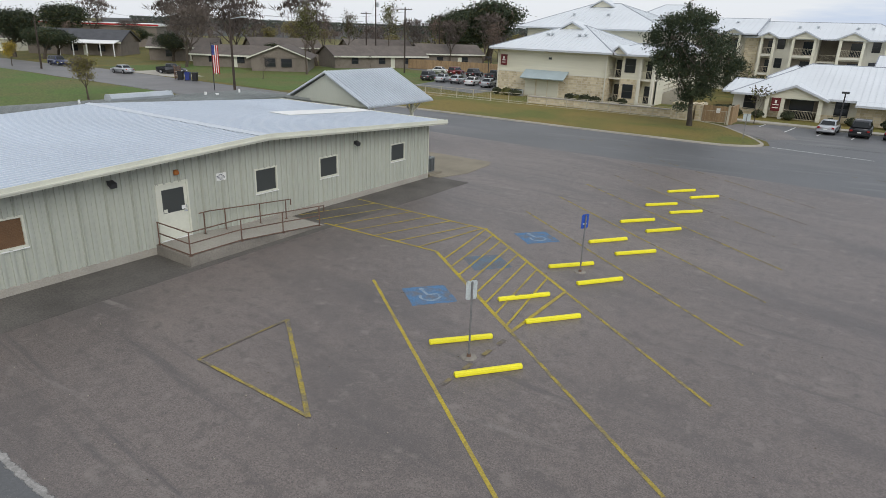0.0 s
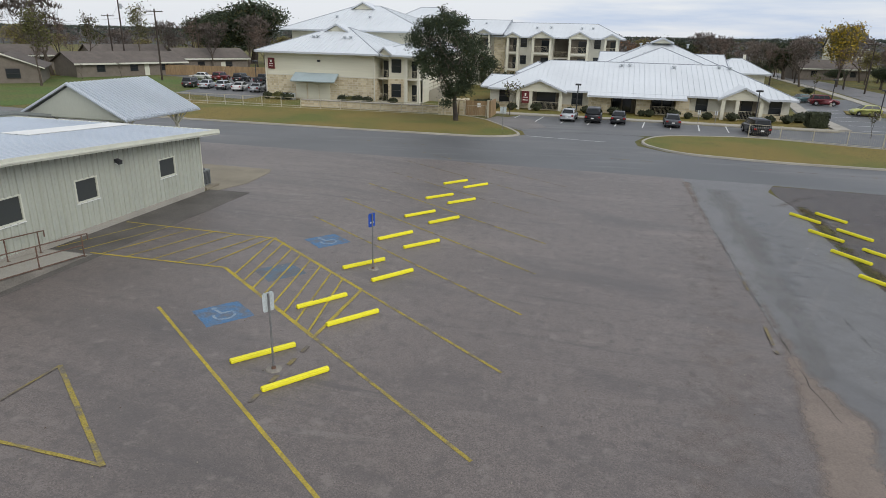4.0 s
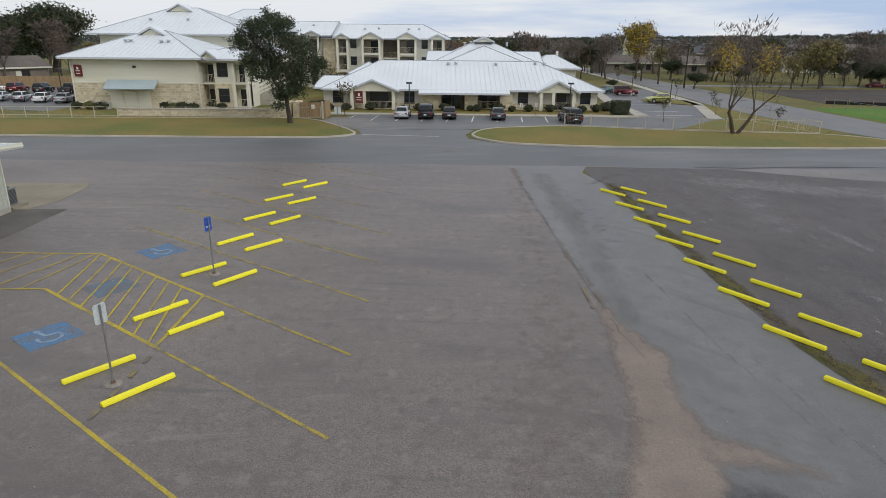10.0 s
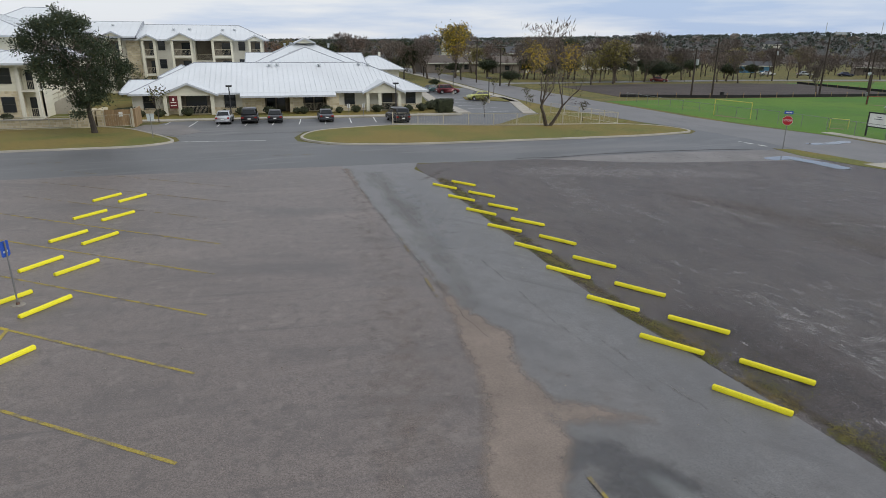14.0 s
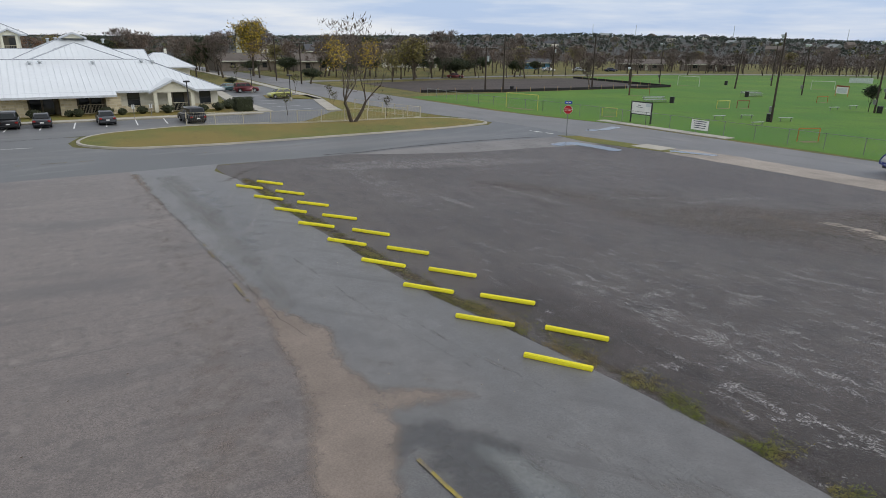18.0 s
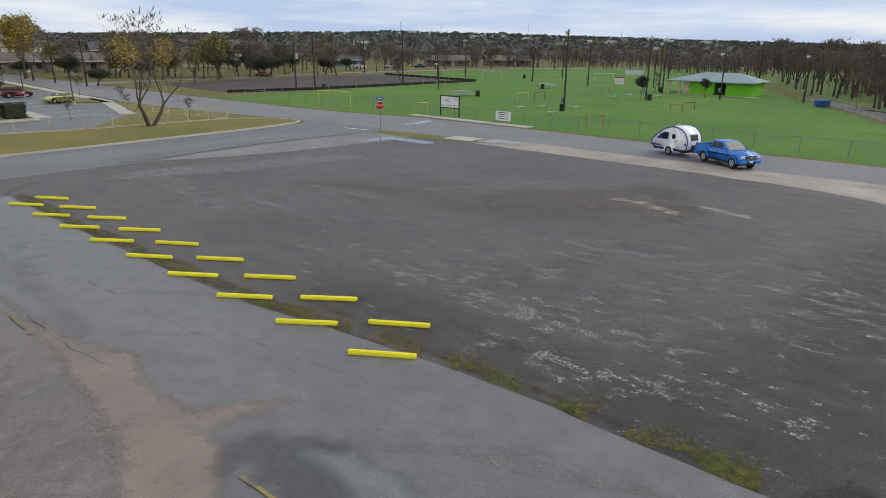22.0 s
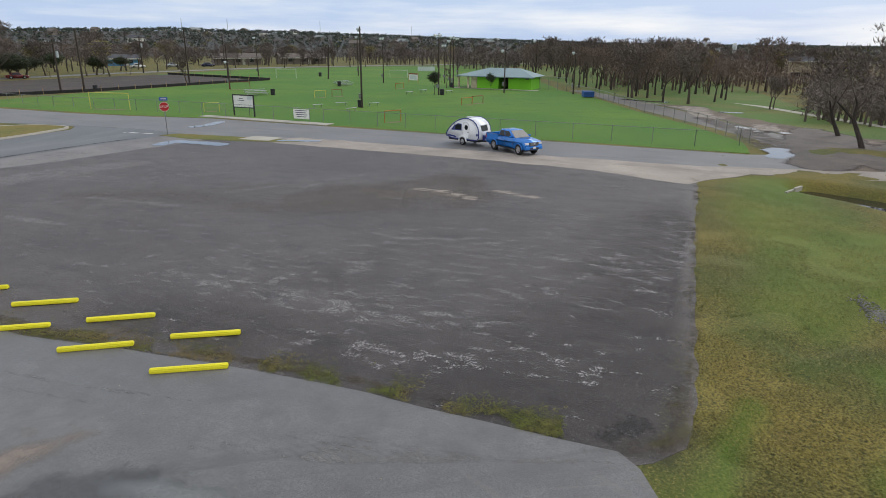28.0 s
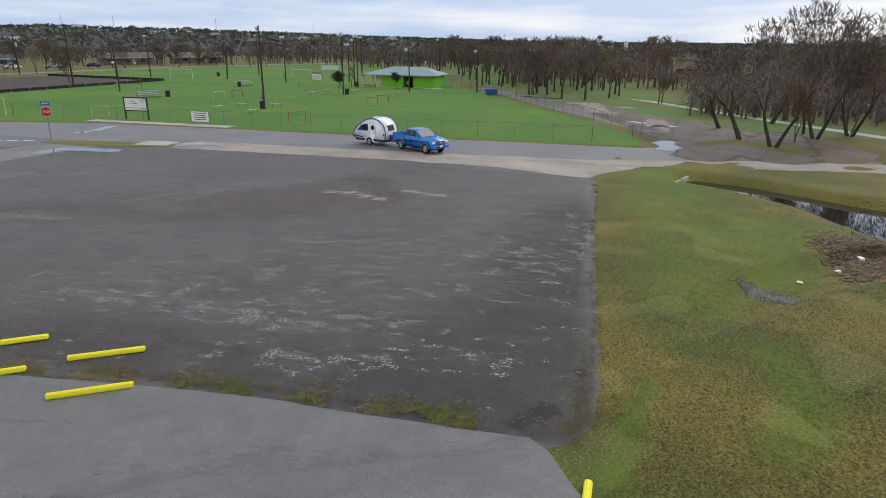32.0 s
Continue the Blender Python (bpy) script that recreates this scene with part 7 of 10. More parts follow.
def grow(seed, height, trunk_h, spread, levels, r0, kids=(2, 3), lean=0.0, stems=1, up=0.35, wild=0.3, twigs=5, base_n=7, first=1.0):
    """Wood of a tree: returns (trunk mesh data, twig mesh data, tips)."""
    rg = random.Random(seed)
    tv, tf, lv_, lf, bv, bf, tips = [], [], [], [], [], [], []

    def go(p, d, ln, r, lv):
        k = 3 if lv < 2 else 2
        for s in range(k):
            d = (d + Vector((rg.gauss(0, 1), rg.gauss(0, 1), rg.gauss(0, 0.6))) * wild * (0.15 if lv == 0 else 0.33) + Vector((0, 0, 0.05 * up))).normalized()
            q = p + d * (ln / k)
            r2 = r * (0.86 if lv < 2 else 0.8)
            if lv == 0:
                ring(tv, tf, p, q, r, r2, base_n, s > 0)
            elif lv == 1:
                ring(lv_, lf, p, q, r, r2, 5)
            else:
                ring(bv, bf, p, q, r, r2, 3)
            p, r = q, r2
            if lv >= 1 and s < k - 1 and rg.random() < 0.75 and lv < levels:
                side = (d + d.orthogonal().normalized() * 0.001 + Vector((rg.gauss(0, 1), rg.gauss(0, 1), rg.gauss(0.1, 0.5))).normalized() * 0.9).normalized()
                go(p, side, ln * rg.uniform(0.5, 0.7), r * 0.6, lv + 1)
        if lv >= levels:
            tips.append((p.copy(), d.copy()))
            for _ in range(twigs):
                e = (d + Vector((rg.gauss(0, 1), rg.gauss(0, 1), rg.gauss(0.15, 0.8))) * 0.75).normalized() * ln * rg.uniform(0.4, 0.9)
                s = e.orthogonal().normalized() * 0.006
                b = len(bv)
                bv.extend((p - s, p + s, p + e * 0.55 + s * 0.6 + Vector((rg.gauss(0, .06), rg.gauss(0, .06), 0)), p + e))
                bf.extend(((b, b + 1, b + 2), (b, b + 2, b + 3)))
            return
        n = rg.randint(*kids)
        a0 = rg.uniform(0, 6.28)
        for i in range(n):
            a = a0 + 6.28 * i / n + rg.uniform(-0.5, 0.5)
            out = Vector((math.cos(a), math.sin(a), 0)) * spread + Vector((0, 0, up + rg.uniform(0, 0.5))) + d * 0.6
            go(p, out.normalized(), ln * rg.uniform(0.68, 0.88) * (first if lv == 0 else 1.0), r * rg.uniform(0.62, 0.75), lv + 1)
    for s in range(stems):
        a = 6.28 * s / stems + seed
        off = Vector((math.cos(a), math.sin(a), 0)) * (0.25 * (stems > 1))
        d = Vector((math.cos(a) * (lean + 0.35 * (stems > 1)), math.sin(a) * (lean + 0.35 * (stems > 1)), 1)).normalized()
        go(off - d * 0.15, d, trunk_h, r0, 0)
    top = max(v.z for v in tv + lv_ + bv)
    f = height / top
    for arr in (tv, lv_, bv):
        for v in arr:
            v *= f
    tips = [(p * f, d) for p, d in tips]
    return (tv, tf, stems), (lv_, lf), (bv, bf), tips


def mesh_ob(name, vs, fs, material, parent):
    me = bpy.data.meshes.new(name)
    me.from_pydata([tuple(v) for v in vs], [], fs)
    me.materials.append(material)
    ob = new(name, me)
    ob.parent = parent
    return ob


def leaf_mesh(tips, seed, per, rad, size, keep=None, flat=0.8):
    rg = random.Random(seed)
    vs, fs = [], []
    for p, d in tips:
        if keep and not keep(p):
            continue
        for _ in range(per):
            c = p + Vector((rg.gauss(0, rad), rg.gauss(0, rad), rg.gauss(0, rad * flat)))
            s = size * rg.uniform(0.6, 1.35)
            u = Vector((rg.gauss(0, 1), rg.gauss(0, 1), rg.gauss(0, 0.7))).normalized() * s
            w = u.cross(Vector((rg.gauss(0, 1), rg.gauss(0, 1), rg.gauss(0, 1)))).normalized() * s * 0.55
            b = len(vs)
            vs.extend((c - u, c + w - u * 0.1, c + u, c - w + u * 0.15))
            fs.append((b, b + 1, b + 2, b + 3))
    return vs, fs


def tree(name, label, m, wood, leaves=(), bark=None, twig=None, group="", cat="tree"):
    e = thing(name, label, cat, m, group)
    (tv, tf, stems), (lv_, lf), (bv, bf), tips = wood
    nv, nf = len(tv) // stems, len(tf) // stems
    for k in range(stems):
        mesh_ob("trunk", tv[k * nv:(k + 1) * nv], [tuple(i - k * nv for i in f) for f in tf[k * nf:(k + 1) * nf]], bark or m_bark, e)
    mesh_ob("limb_wood", lv_, lf, bark or m_bark, e)["kind"] = "stuff"
    mesh_ob("branchwork", bv, bf, twig or m_twig, e)["kind"] = "stuff"
    for (vs, fs), mt in leaves:
        mesh_ob("crown", vs, fs, mt, e)["kind"] = "stuff"
    return e


def put(src, x, y, s=1.0, turn=0.0, label="", z=0.0, sz=None):
    c = copy_thing(src, pose(x, y, z, 0, 0, turn) @ Matrix.Diagonal((s, s, sz or s, 1)))
    if label:
        c["label"] = label
    return c


# the oak by the bin enclosure
rg0 = random.Random(4)
w = grow(11, 10.0, 2.3, 0.95, 5, 0.27, (2, 3), up=0.42, wild=0.42, twigs=2)
tips = []
for (cx, cz, cr) in ((-2.0, 10.0, 1.35), (-3.6, 8.9, 1.3), (-0.5, 9.3, 1.6), (-4.9, 8.1, 0.75), (1.5, 8.1, 1.4), (2.5, 6.5, 1.3), (3.4, 6.0, 0.7), (-2.7, 7.1, 1.6), (-0.4, 6.6, 1.8), (-3.6, 5.7, 0.9), (1.2, 5.0, 1.2), (-1.9, 4.8, 1.1), (-0.1, 3.6, 1.0), (-0.9, 2.7, 0.5), (0.9, 3.8, 0.8), (-3.0, 10.2, 0.7), (0.4, 10.3, 0.6)):
    # lobes of leaves round a wide, uneven crown
    deep = 3.0 * math.sqrt(max(0.1, 1 - (cx / 5.6) ** 2))
    for d in (-0.8, 0.0, 0.8):
        c = Vector((cx + rg0.gauss(0, 0.35), d * deep + rg0.gauss(0, 0.5), cz + rg0.gauss(0, 0.3)))
        for _ in range(int(5 + 5 * cr * cr)):
            v = Vector((rg0.gauss(0, 1), rg0.gauss(0, 1), rg0.gauss(0, 0.75))).normalized() * cr * rg0.uniform(0.35, 1.0)
            tips.append((c + v, Vector((0, 0, 1))))
tree("live_oak", "tall live oak with a wide uneven dark green crown", pose(-15.65, 64.5, 0.1, 0, 0, 0) @ Matrix.Diagonal((0.9, 0.9, 0.94, 1)), w, [(leaf_mesh(tips, 3, 60, 0.28, 0.10), m_oakleaf), (leaf_mesh(tips, 4, 6, 0.3, 0.10), m_olive), (leaf_mesh(w[3][::3], 2, 8, 0.3, 0.1), m_oakleaf)], m_dbark)
# the half-bare yellow tree on the street corner
w = grow(6, 10.8, 2.4, 0.66, 5, 0.19, (2, 2), up=0.8, wild=0.55, twigs=3, stems=3, lean=0.22, first=1.2)


def leafy(p, near):
    u = 0.906 * p.x - 0.423 * p.y
    a = ((u + 1.9) / 1.35) ** 2 + ((p.z - 6.6) / 2.0) ** 2
    b = ((u - 2.1) / 1.1) ** 2 + ((p.z - 6.7) / 1.3) ** 2
    return min(a, b) < near + 0.5 * noise.noise(p * 0.8)


tree("elm_tree", "spreading half-bare tree with patches of yellow leaves", pose(27.7, 60.0, 0.1, 0, 0, 0), w, [(leaf_mesh(w[3], 5, 12, 0.36, 0.075, keep=lambda p: leafy(p, 1.0)), m_yleaf), (leaf_mesh(w[3], 6, 1, 0.4, 0.08, keep=lambda p: p.z < 7.0 and noise.noise(p * 0.5 + Vector((5, 0, 0))) > 0.05), m_gleaf)], m_bark, m_twig)

# models for the rest, each placed once and then repeated
w = grow(21, 9.0, 2.6, 0.62, 5, 0.17, (2, 3), up=0.75, wild=0.45, twigs=4)
bare_a = tree("bare_tree", "leafless grey-brown tree on winter grass", pose(-78.2, 65.5, 0) @ Matrix.Diagonal((0.42, 0.42, 0.42, 1)), w, group="bare trees")
w = grow(22, 10.5, 2.5, 0.78, 5, 0.23, (2, 3), up=0.7, wild=0.45, twigs=7)
bare_b = tree("park_tree", "tall leafless brown tree in the park", pose(113.6, 2.5, 0) @ Matrix.Diagonal((0.85, 0.85, 0.85, 1)), w, group="bare trees", bark=m_dbark, twig=m_twig2)
w = grow(23, 8.0, 1.9, 0.7, 4, 0.16, (3, 4), up=0.8, wild=0.45, twigs=6)
bare_c = tree("bare_tree", "broad leafless grey tree with a twiggy crown", pose(-118, 92, 0) @ Matrix.Diagonal((1.5, 1.5, 1.3, 1)), w, group="bare trees")
w = grow(24, 9.0, 1.5, 0.95, 4, 0.24, (3, 4), up=0.45, wild=0.45, twigs=1)
oak_a = tree("live_oak", "broad live oak with a dark evergreen crown", pose(-118.4, 77, 0) @ Matrix.Diagonal((0.75, 0.75, 0.6, 1)), w, [(leaf_mesh(w[3], 7, 46, 0.66, 0.17, flat=0.9), m_oakleaf), (leaf_mesh(w[3], 71, 8, 0.6, 0.17), m_olive)], group="evergreen oaks")
w = grow(25, 9.0, 1.4, 1.0, 4, 0.24, (3, 4), up=0.45, wild=0.45, twigs=1)
oak_b = tree("live_oak", "spreading dark green live oak", pose(-101, 148, 0) @ Matrix.Diagonal((1.4, 1.4, 1.3, 1)), w, [(leaf_mesh(w[3], 8, 46, 0.68, 0.17, flat=0.9), m_oakleaf), (leaf_mesh(w[3], 9, 9, 0.6, 0.17), m_olive)], group="evergreen oaks")
w = grow(26, 9.5, 2.4, 0.7, 4, 0.22, (3, 4), up=0.75, wild=0.35, twigs=6)
gold = tree("yellow_tree", "slender tree with yellow-green autumn leaves", pose(45.3, 153, 0) @ Matrix.Diagonal((1.25, 1.25, 1.4, 1)), w, [(leaf_mesh(w[3], 10, 9, 0.6, 0.18), m_yleaf), (leaf_mesh(w[3], 12, 8, 0.7, 0.18), m_gleaf)], group="autumn trees")
w = grow(27, 9.0, 2.4, 0.8, 4, 0.22, (3, 4), up=0.7, wild=0.4, twigs=8)
ochre = tree("thinning_tree", "thinning tree with sparse olive and ochre leaves", pose(72.2, 124, 0), w, [(leaf_mesh(w[3], 13, 6, 0.6, 0.2), m_gleaf)], group="autumn trees")
w = grow(28, 12.0, 2.6, 0.42, 4, 0.17, (2, 3), up=1.3, wild=0.4, twigs=5)
cyp = tree("cypress_tree", "tall thin cypress with sparse olive foliage", pose(-89.4, 84.6, 0), w, [(leaf_mesh(w[3], 14, 8, 0.55, 0.2), m_olive)], group="cypress trees")
w = grow(29, 2.6, 1.0, 0.6, 3, 0.05, (2, 3), up=0.7, wild=0.35, twigs=3)
sap = tree("young_tree", "small young tree with sparse olive leaves", pose(24.1, 69.4, 0.1), w, [(leaf_mesh(w[3], 15, 4, 0.16, 0.09), m_olive)], group="young trees")

# big multi-stemmed trees by the ditch
w = grow(31, 8.4, 2.6, 0.85, 5, 0.24, (2, 3), up=0.5, wild=0.6, twigs=7, lean=0.4)
big_a = tree("old_elm", "dark leaning bare tree with fine drooping twigs", pose(59.2, -11.8, 0, 0, 0, 70), w, [(leaf_mesh(w[3], 16, 3, 0.4, 0.09, keep=lambda p: noise.noise(p * 0.5) > 0.3), m_olive)], group="trees by the ditch", bark=m_dbark)
w = grow(32, 12.0, 3.6, 0.58, 5, 0.21, (2, 3), up=0.85, wild=0.5, twigs=5, stems=2)
big_b = tree("old_elm", "tall bare tree of slender stems with clumps of green", pose(61.5, -18.3, 0, 0, 0, 10), w, [(leaf_mesh(w[3], 18, 9, 0.35, 0.055, keep=lambda p: p.z > 6.5 and noise.noise(p * 0.6) > 0.32), m_olive)], group="trees by the ditch", bark=m_dbark)
w = grow(33, 9.0, 3.0, 0.6, 5, 0.13, (2, 3), up=0.8, wild=0.5, twigs=6, stems=2)
big_c = tree("rusty_elm", "slender tree with thinning rust-coloured leaves", pose(66.8, -22.6, 0, 0, 0, 10), w, [(leaf_mesh(w[3], 17, 5, 0.45, 0.09, keep=lambda p: noise.noise(p * 0.4) > 0.0), m_rleaf)], group="trees by the ditch")
put(big_b, 55.2, -13.6, 0.98, 215)
put(big_a, 66.6, -11.2, 0.9, 120)
put(big_b, 65.1, -18.3, 0.8, 130)
put(big_b, 64.4, -21.9, 0.95, 200)
put(big_c, 58.6, -16.0, 0.62, 250)
put(big_b, 54.5, -22.4, 0.8, 40)
put(big_a, 72.6, -17.2, 1.0, 300)
put(big_b, 60, -30, 0.85, 160)
put(big_a, 49, -31, 1.05, 20)

rg = random.Random(77)
# grove beyond the lane, in loose rows
for k in range(56):
    a = k / 55
    x = 96 + 96 * a + rg.uniform(-5, 5)
    y = 9.6 + 40 * a + rg.uniform(-16 - 14 * a, 2)
    put((bare_b, bare_c, bare_b, bare_a)[k % 4], x, y, rg.uniform(0.66, 0.88), rg.uniform(0, 360), "leafless brown park tree in a grove")
for x, y, s in ((146, 32.7, 0.9), (122.4, 22, 0.85), (116.2, 16.5, 0.8), (100.6, 11.6, 0.72), (104, 10.8, 0.85), (101.7, 8.9, 0.88), (108.5, 8.4, 0.8), (106.8, -1.4, 0.86), (114, 5, 0.9), (115.4, 18.4, 0.8), (135.6, 27.4, 0.9), (126, 20, 0.9), (119, 11, 0.9), (130, 24, 0.85)):
    put(bare_b, x, y, s, x * 37, "leafless brown park tree in a grove")
# scrub along the creek
for k in range(46):
    a = k / 45
    x, y = 70 + 100 * a + rg.uniform(-4, 4), -42 + 36 * a + rg.uniform(-14, 2)
    src = (bare_c, bare_a, ochre, bare_b, bare_c, bare_b)[k % 6]
    put(src, x, y, rg.uniform(0.6, 1.0), rg.uniform(0, 360), "creekside tree in dense winter scrub")
for k in range(38):
    ang, d = radians(-5 + 21 * k / 37 + rg.uniform(-1, 1)), rg.uniform(126, 205)
    put((bare_c, bare_b, bare_a, bare_b)[k % 4], d * math.cos(ang), d * math.sin(ang), rg.uniform(0.7, 0.95), rg.uniform(0, 360), "leafless tree on the far side of the grove")
for x, y, s in ((91, -7.1, 0.42), (92.3, -7.6, 0.36)):
    put(bare_c, x, y, s, 30, "small twiggy bush beside the path")
for x, y, s in ((158, 2, 0.52), (172, 6, 0.5)):
    put(gold, x, y, s, 60)

# trees behind the field, from the far street to the grove
for k in range(96):
    a = k / 95
    ang = radians(52 - 52 * a + rg.uniform(-1.5, 1.5))
    d = rg.uniform(205, 300)
    src = (bare_b, bare_c, bare_a, bare_b, bare_c, bare_b, bare_a, ochre, bare_c, bare_b, bare_c, bare_a)[k % 12]
    put(src, d * math.cos(ang), d * math.sin(ang), rg.uniform(0.5, 0.74) * (0.75 if src is oak_b else 1), rg.uniform(0, 360), "bare roadside tree beyond the playing field")
for x, y, src, s in ((65.7, 121.8, ochre, 0.85), (83.4, 129.8, bare_c, 1.0), (88, 130, oak_a, 0.9), (78, 133, oak_b, 0.8), (97, 135, bare_c, 0.9), (89.3, 132.3, oak_a, 0.95), (72, 129.5, ochre, 1.0), (74.8, 128, ochre, 1.25), (62, 147.4, oak_a, 1.05), (96, 200, oak_b, 1.0), (108, 215, oak_a, 1.1), (120, 205, oak_a, 1.0), (92.5, 140, oak_a, 1.05), (98, 152, bare_c, 1.4), (104.4, 128.5, oak_a, 0.9), (110.8, 96.5, bare_a, 0.8), (91.6, 89.6, bare_c, 0.62), (100, 126, bare_c, 0.8), (112, 128, bare_a, 0.8), (135, 135, bare_b, 0.9), (150, 128, bare_c, 0.9), (162, 120, bare_c, 0.8)):
    put(src, x, y, s * 0.82, rg.uniform(0, 360))
# trees north of the junction, along and beyond the far street
for x, y, src, s in ((33, 122, sap, 1.6), (36.2, 100, sap, 1.2), (35.4, 84, sap, 0.95), (33.5, 63.5, sap, 0.9), (31, 118, oak_a, 0.42), (58, 118, bare_a, 0.8), (64, 132, bare_c, 0.9), (55.5, 158, bare_b, 1.0), (60, 145, bare_c, 1.1), (52.5, 150, oak_a, 1.1), (70, 150, bare_c, 1.1), (40, 175, oak_b, 1.0), (24, 168, bare_b, 1.2), (14, 172, oak_b, 1.0), (30, 160, oak_a, 1.1), (20, 185, bare_c, 1.2), (6, 178, ochre, 1.1), (-3, 182, bare_c, 1.1), (-12, 178, bare_b, 1.1), (62, 172, bare_b, 1.2), (72, 168, ochre, 1.1), (84, 165, bare_a, 1.2), (92, 158, bare_c, 1.1), (104, 160, bare_b, 1.1), (115, 150, bare_b, 1.0), (125, 152, bare_c, 1.1), (57, 176, bare_c, 1.15), (48, 190, bare_c, 1.2), (36, 196, bare_b, 1.2)):
    put(src, x, y, s * (1 if src is sap else 0.74 if src in (oak_a, oak_b) else 0.9), rg.uniform(0, 360))
for x, y, s in ((-94, 157, 1.3), (-104, 160, 1.15)):
    put(oak_b, x, y, s, rg.uniform(0, 360), "large dark live oak behind the apartments")
for k in range(36):
    ang, d = radians(45 + 20 * k / 35 + rg.uniform(-1, 1)), rg.uniform(158, 215)
    put((bare_c, bare_a, bare_b, ochre, bare_c, bare_b, bare_a, oak_a)[k % 8], d * math.cos(ang), d * math.sin(ang), rg.uniform(0.62, 0.92), rg.uniform(0, 360), "winter tree behind the ploughed plot")
for x, y, src, s in ((-168, 98, oak_a, 1.0), (-152, 100, bare_c, 1.2), (-178, 84, oak_b, 0.9), (-160, 90, bare_a, 0.9), (-186, 96, bare_c, 1.3)):
    put(src, x, y, s, rg.uniform(0, 360), "tree before the long warehouse")
for k in range(46):
    ang, d = radians(58 + 30 * k / 45 + rg.uniform(-1, 1)), rg.uniform(150, 205)
    src = (bare_c, oak_a, bare_a, ochre, bare_b, bare_c, oak_a, bare_a, bare_b)[k % 9]
    put(src, d * math.cos(ang), d * math.sin(ang), rg.uniform(0.7, 1.0) * (0.72 if src in (oak_a, gold) else 1), rg.uniform(0, 360), "winter tree beside the far street")
for x, y, s in ((-3.4, 172, 1.15), (-0.5, 178, 1.1), (3.2, 170, 1.0)):
    put(big_c, x, y, s, x * 40, "rust-leaved tree behind the apartments")
for x, y, s in ((47, 121, 0.55), (87, 131, 0.70), (92, 134, 0.75), (108, 147, 0.80), (105, 196, 0.90), (114, 198, 0.90), (89, 193, 0.80), (41, 192, 0.80), (33, 213, 0.90)):
    put(oak_a, x, y, s, x * 31, "dark evergreen oak on the lawn beyond the junction")
# saplings by the clubhouse and apartments
for x, y, s in ((-11.2, 72.0, 1.5), (-18.6, 106, 1.6), (32.5, 76, 0.8)):
    put(sap, x, y, s, rg.uniform(0, 360))
# western neighbourhood
for x, y, src, s in ((-81.4, 77.4, cyp, 0.95), (-97, 95, bare_c, 1.35), (-104, 99, bare_a, 1.1), (-111, 86, bare_c, 1.4), (-86.8, 90.8, bare_a, 0.7), (-83.7, 96.3, bare_a, 0.75), (-100, 96, bare_b, 0.8), (-110, 76, bare_c, 1.25), (-104, 70, bare_c, 1.05), (-126, 84, bare_b, 1.0), (-132, 92, bare_c, 1.4), (-122, 100, bare_c, 1.3), (-112, 112, bare_b, 1.2), (-134, 60, oak_a, 1.05), (-142, 58, oak_b, 0.75), (-137, 64, oak_a, 1.0), (-67.3, 34.1, ochre, 0.5), (-101, 108, cyp, 0.95), (-97, 118, cyp, 1.15), (-86, 112, bare_a, 0.9), (-80, 118, bare_c, 1.0), (-72, 122, bare_b, 1.1), (-96, 128, bare_c, 1.0), (-106, 92, oak_a, 0.72), (-150, 92, bare_a, 1.0), (-142, 98, bare_c, 1.1), (-155, 110, bare_c, 1.2), (-130, 120, ochre, 1.0), (-115, 130, bare_a, 1.0), (-100, 140, bare_b, 1.2), (-84, 138, bare_c, 1.2), (-62, 140, bare_c, 1.1), (-55, 132, bare_b, 1.0), (-66, 128, bare_a, 1.0), (-92, 152, bare_c, 1.3)):
    put(src, x, y, s, rg.uniform(0, 360))
for k in range(66):
    a = k / 65
    ang = radians(158 - 82 * a + rg.uniform(-1, 1))
    d = rg.uniform(165, 260)
    src = (bare_c, bare_a, ochre, bare_b, bare_a, oak_a, bare_c, ochre)[k % 8]
    put(src, d * math.cos(ang), d * math.sin(ang), rg.uniform(0.55, 0.85) * (0.7 if src is oak_a else 1), rg.uniform(0, 360), "winter tree in the neighbourhood past the houses")


# ---- vehicles ----
def paint(name, col, rough=0.28, metal=0.25):
    m = mat(name, col, rough, var=0.04, scale=0.8, fine=30, fvar=0.03, metal=metal, spec=0.6)
    m.node_tree.nodes["Principled BSDF"].inputs["Coat Weight"].default_value = 0.6
    return m


m_tyre = mat("black_rubber", (0.018, 0.018, 0.019), 0.85, var=0.2, scale=4, fine=40)
m_rim = mat("silver_alloy", (0.45, 0.45, 0.46), 0.35, var=0.1, metal=0.7)
m_autoglass = glass_mat("tinted_car_glass", (0.015, 0.018, 0.02), 0.04)
m_autoglass.node_tree.nodes["Principled BSDF"].inputs["Specular IOR Level"].default_value = 0.35
m_black = mat("black_plastic", (0.02, 0.02, 0.021), 0.6, var=0.15)
m_redlens = mat("red_lamp_lens", (0.28, 0.012, 0.01), 0.3, var=0.05)
m_clearlens = mat("clear_lamp_lens", (0.65, 0.66, 0.66), 0.2, var=0.05)
m_chrome = mat("bright_metal", (0.6, 0.6, 0.6), 0.25, var=0.05, metal=0.9)
m_tblue = paint("bright_blue_car_paint", (0.012, 0.19, 0.62), 0.25, 0.15)
m_tblue2 = paint("deep_blue_trim", (0.018, 0.035, 0.20), 0.35, 0.1)
m_twhite = paint("white_fibreglass", (0.88, 0.89, 0.90), 0.45, 0.0)


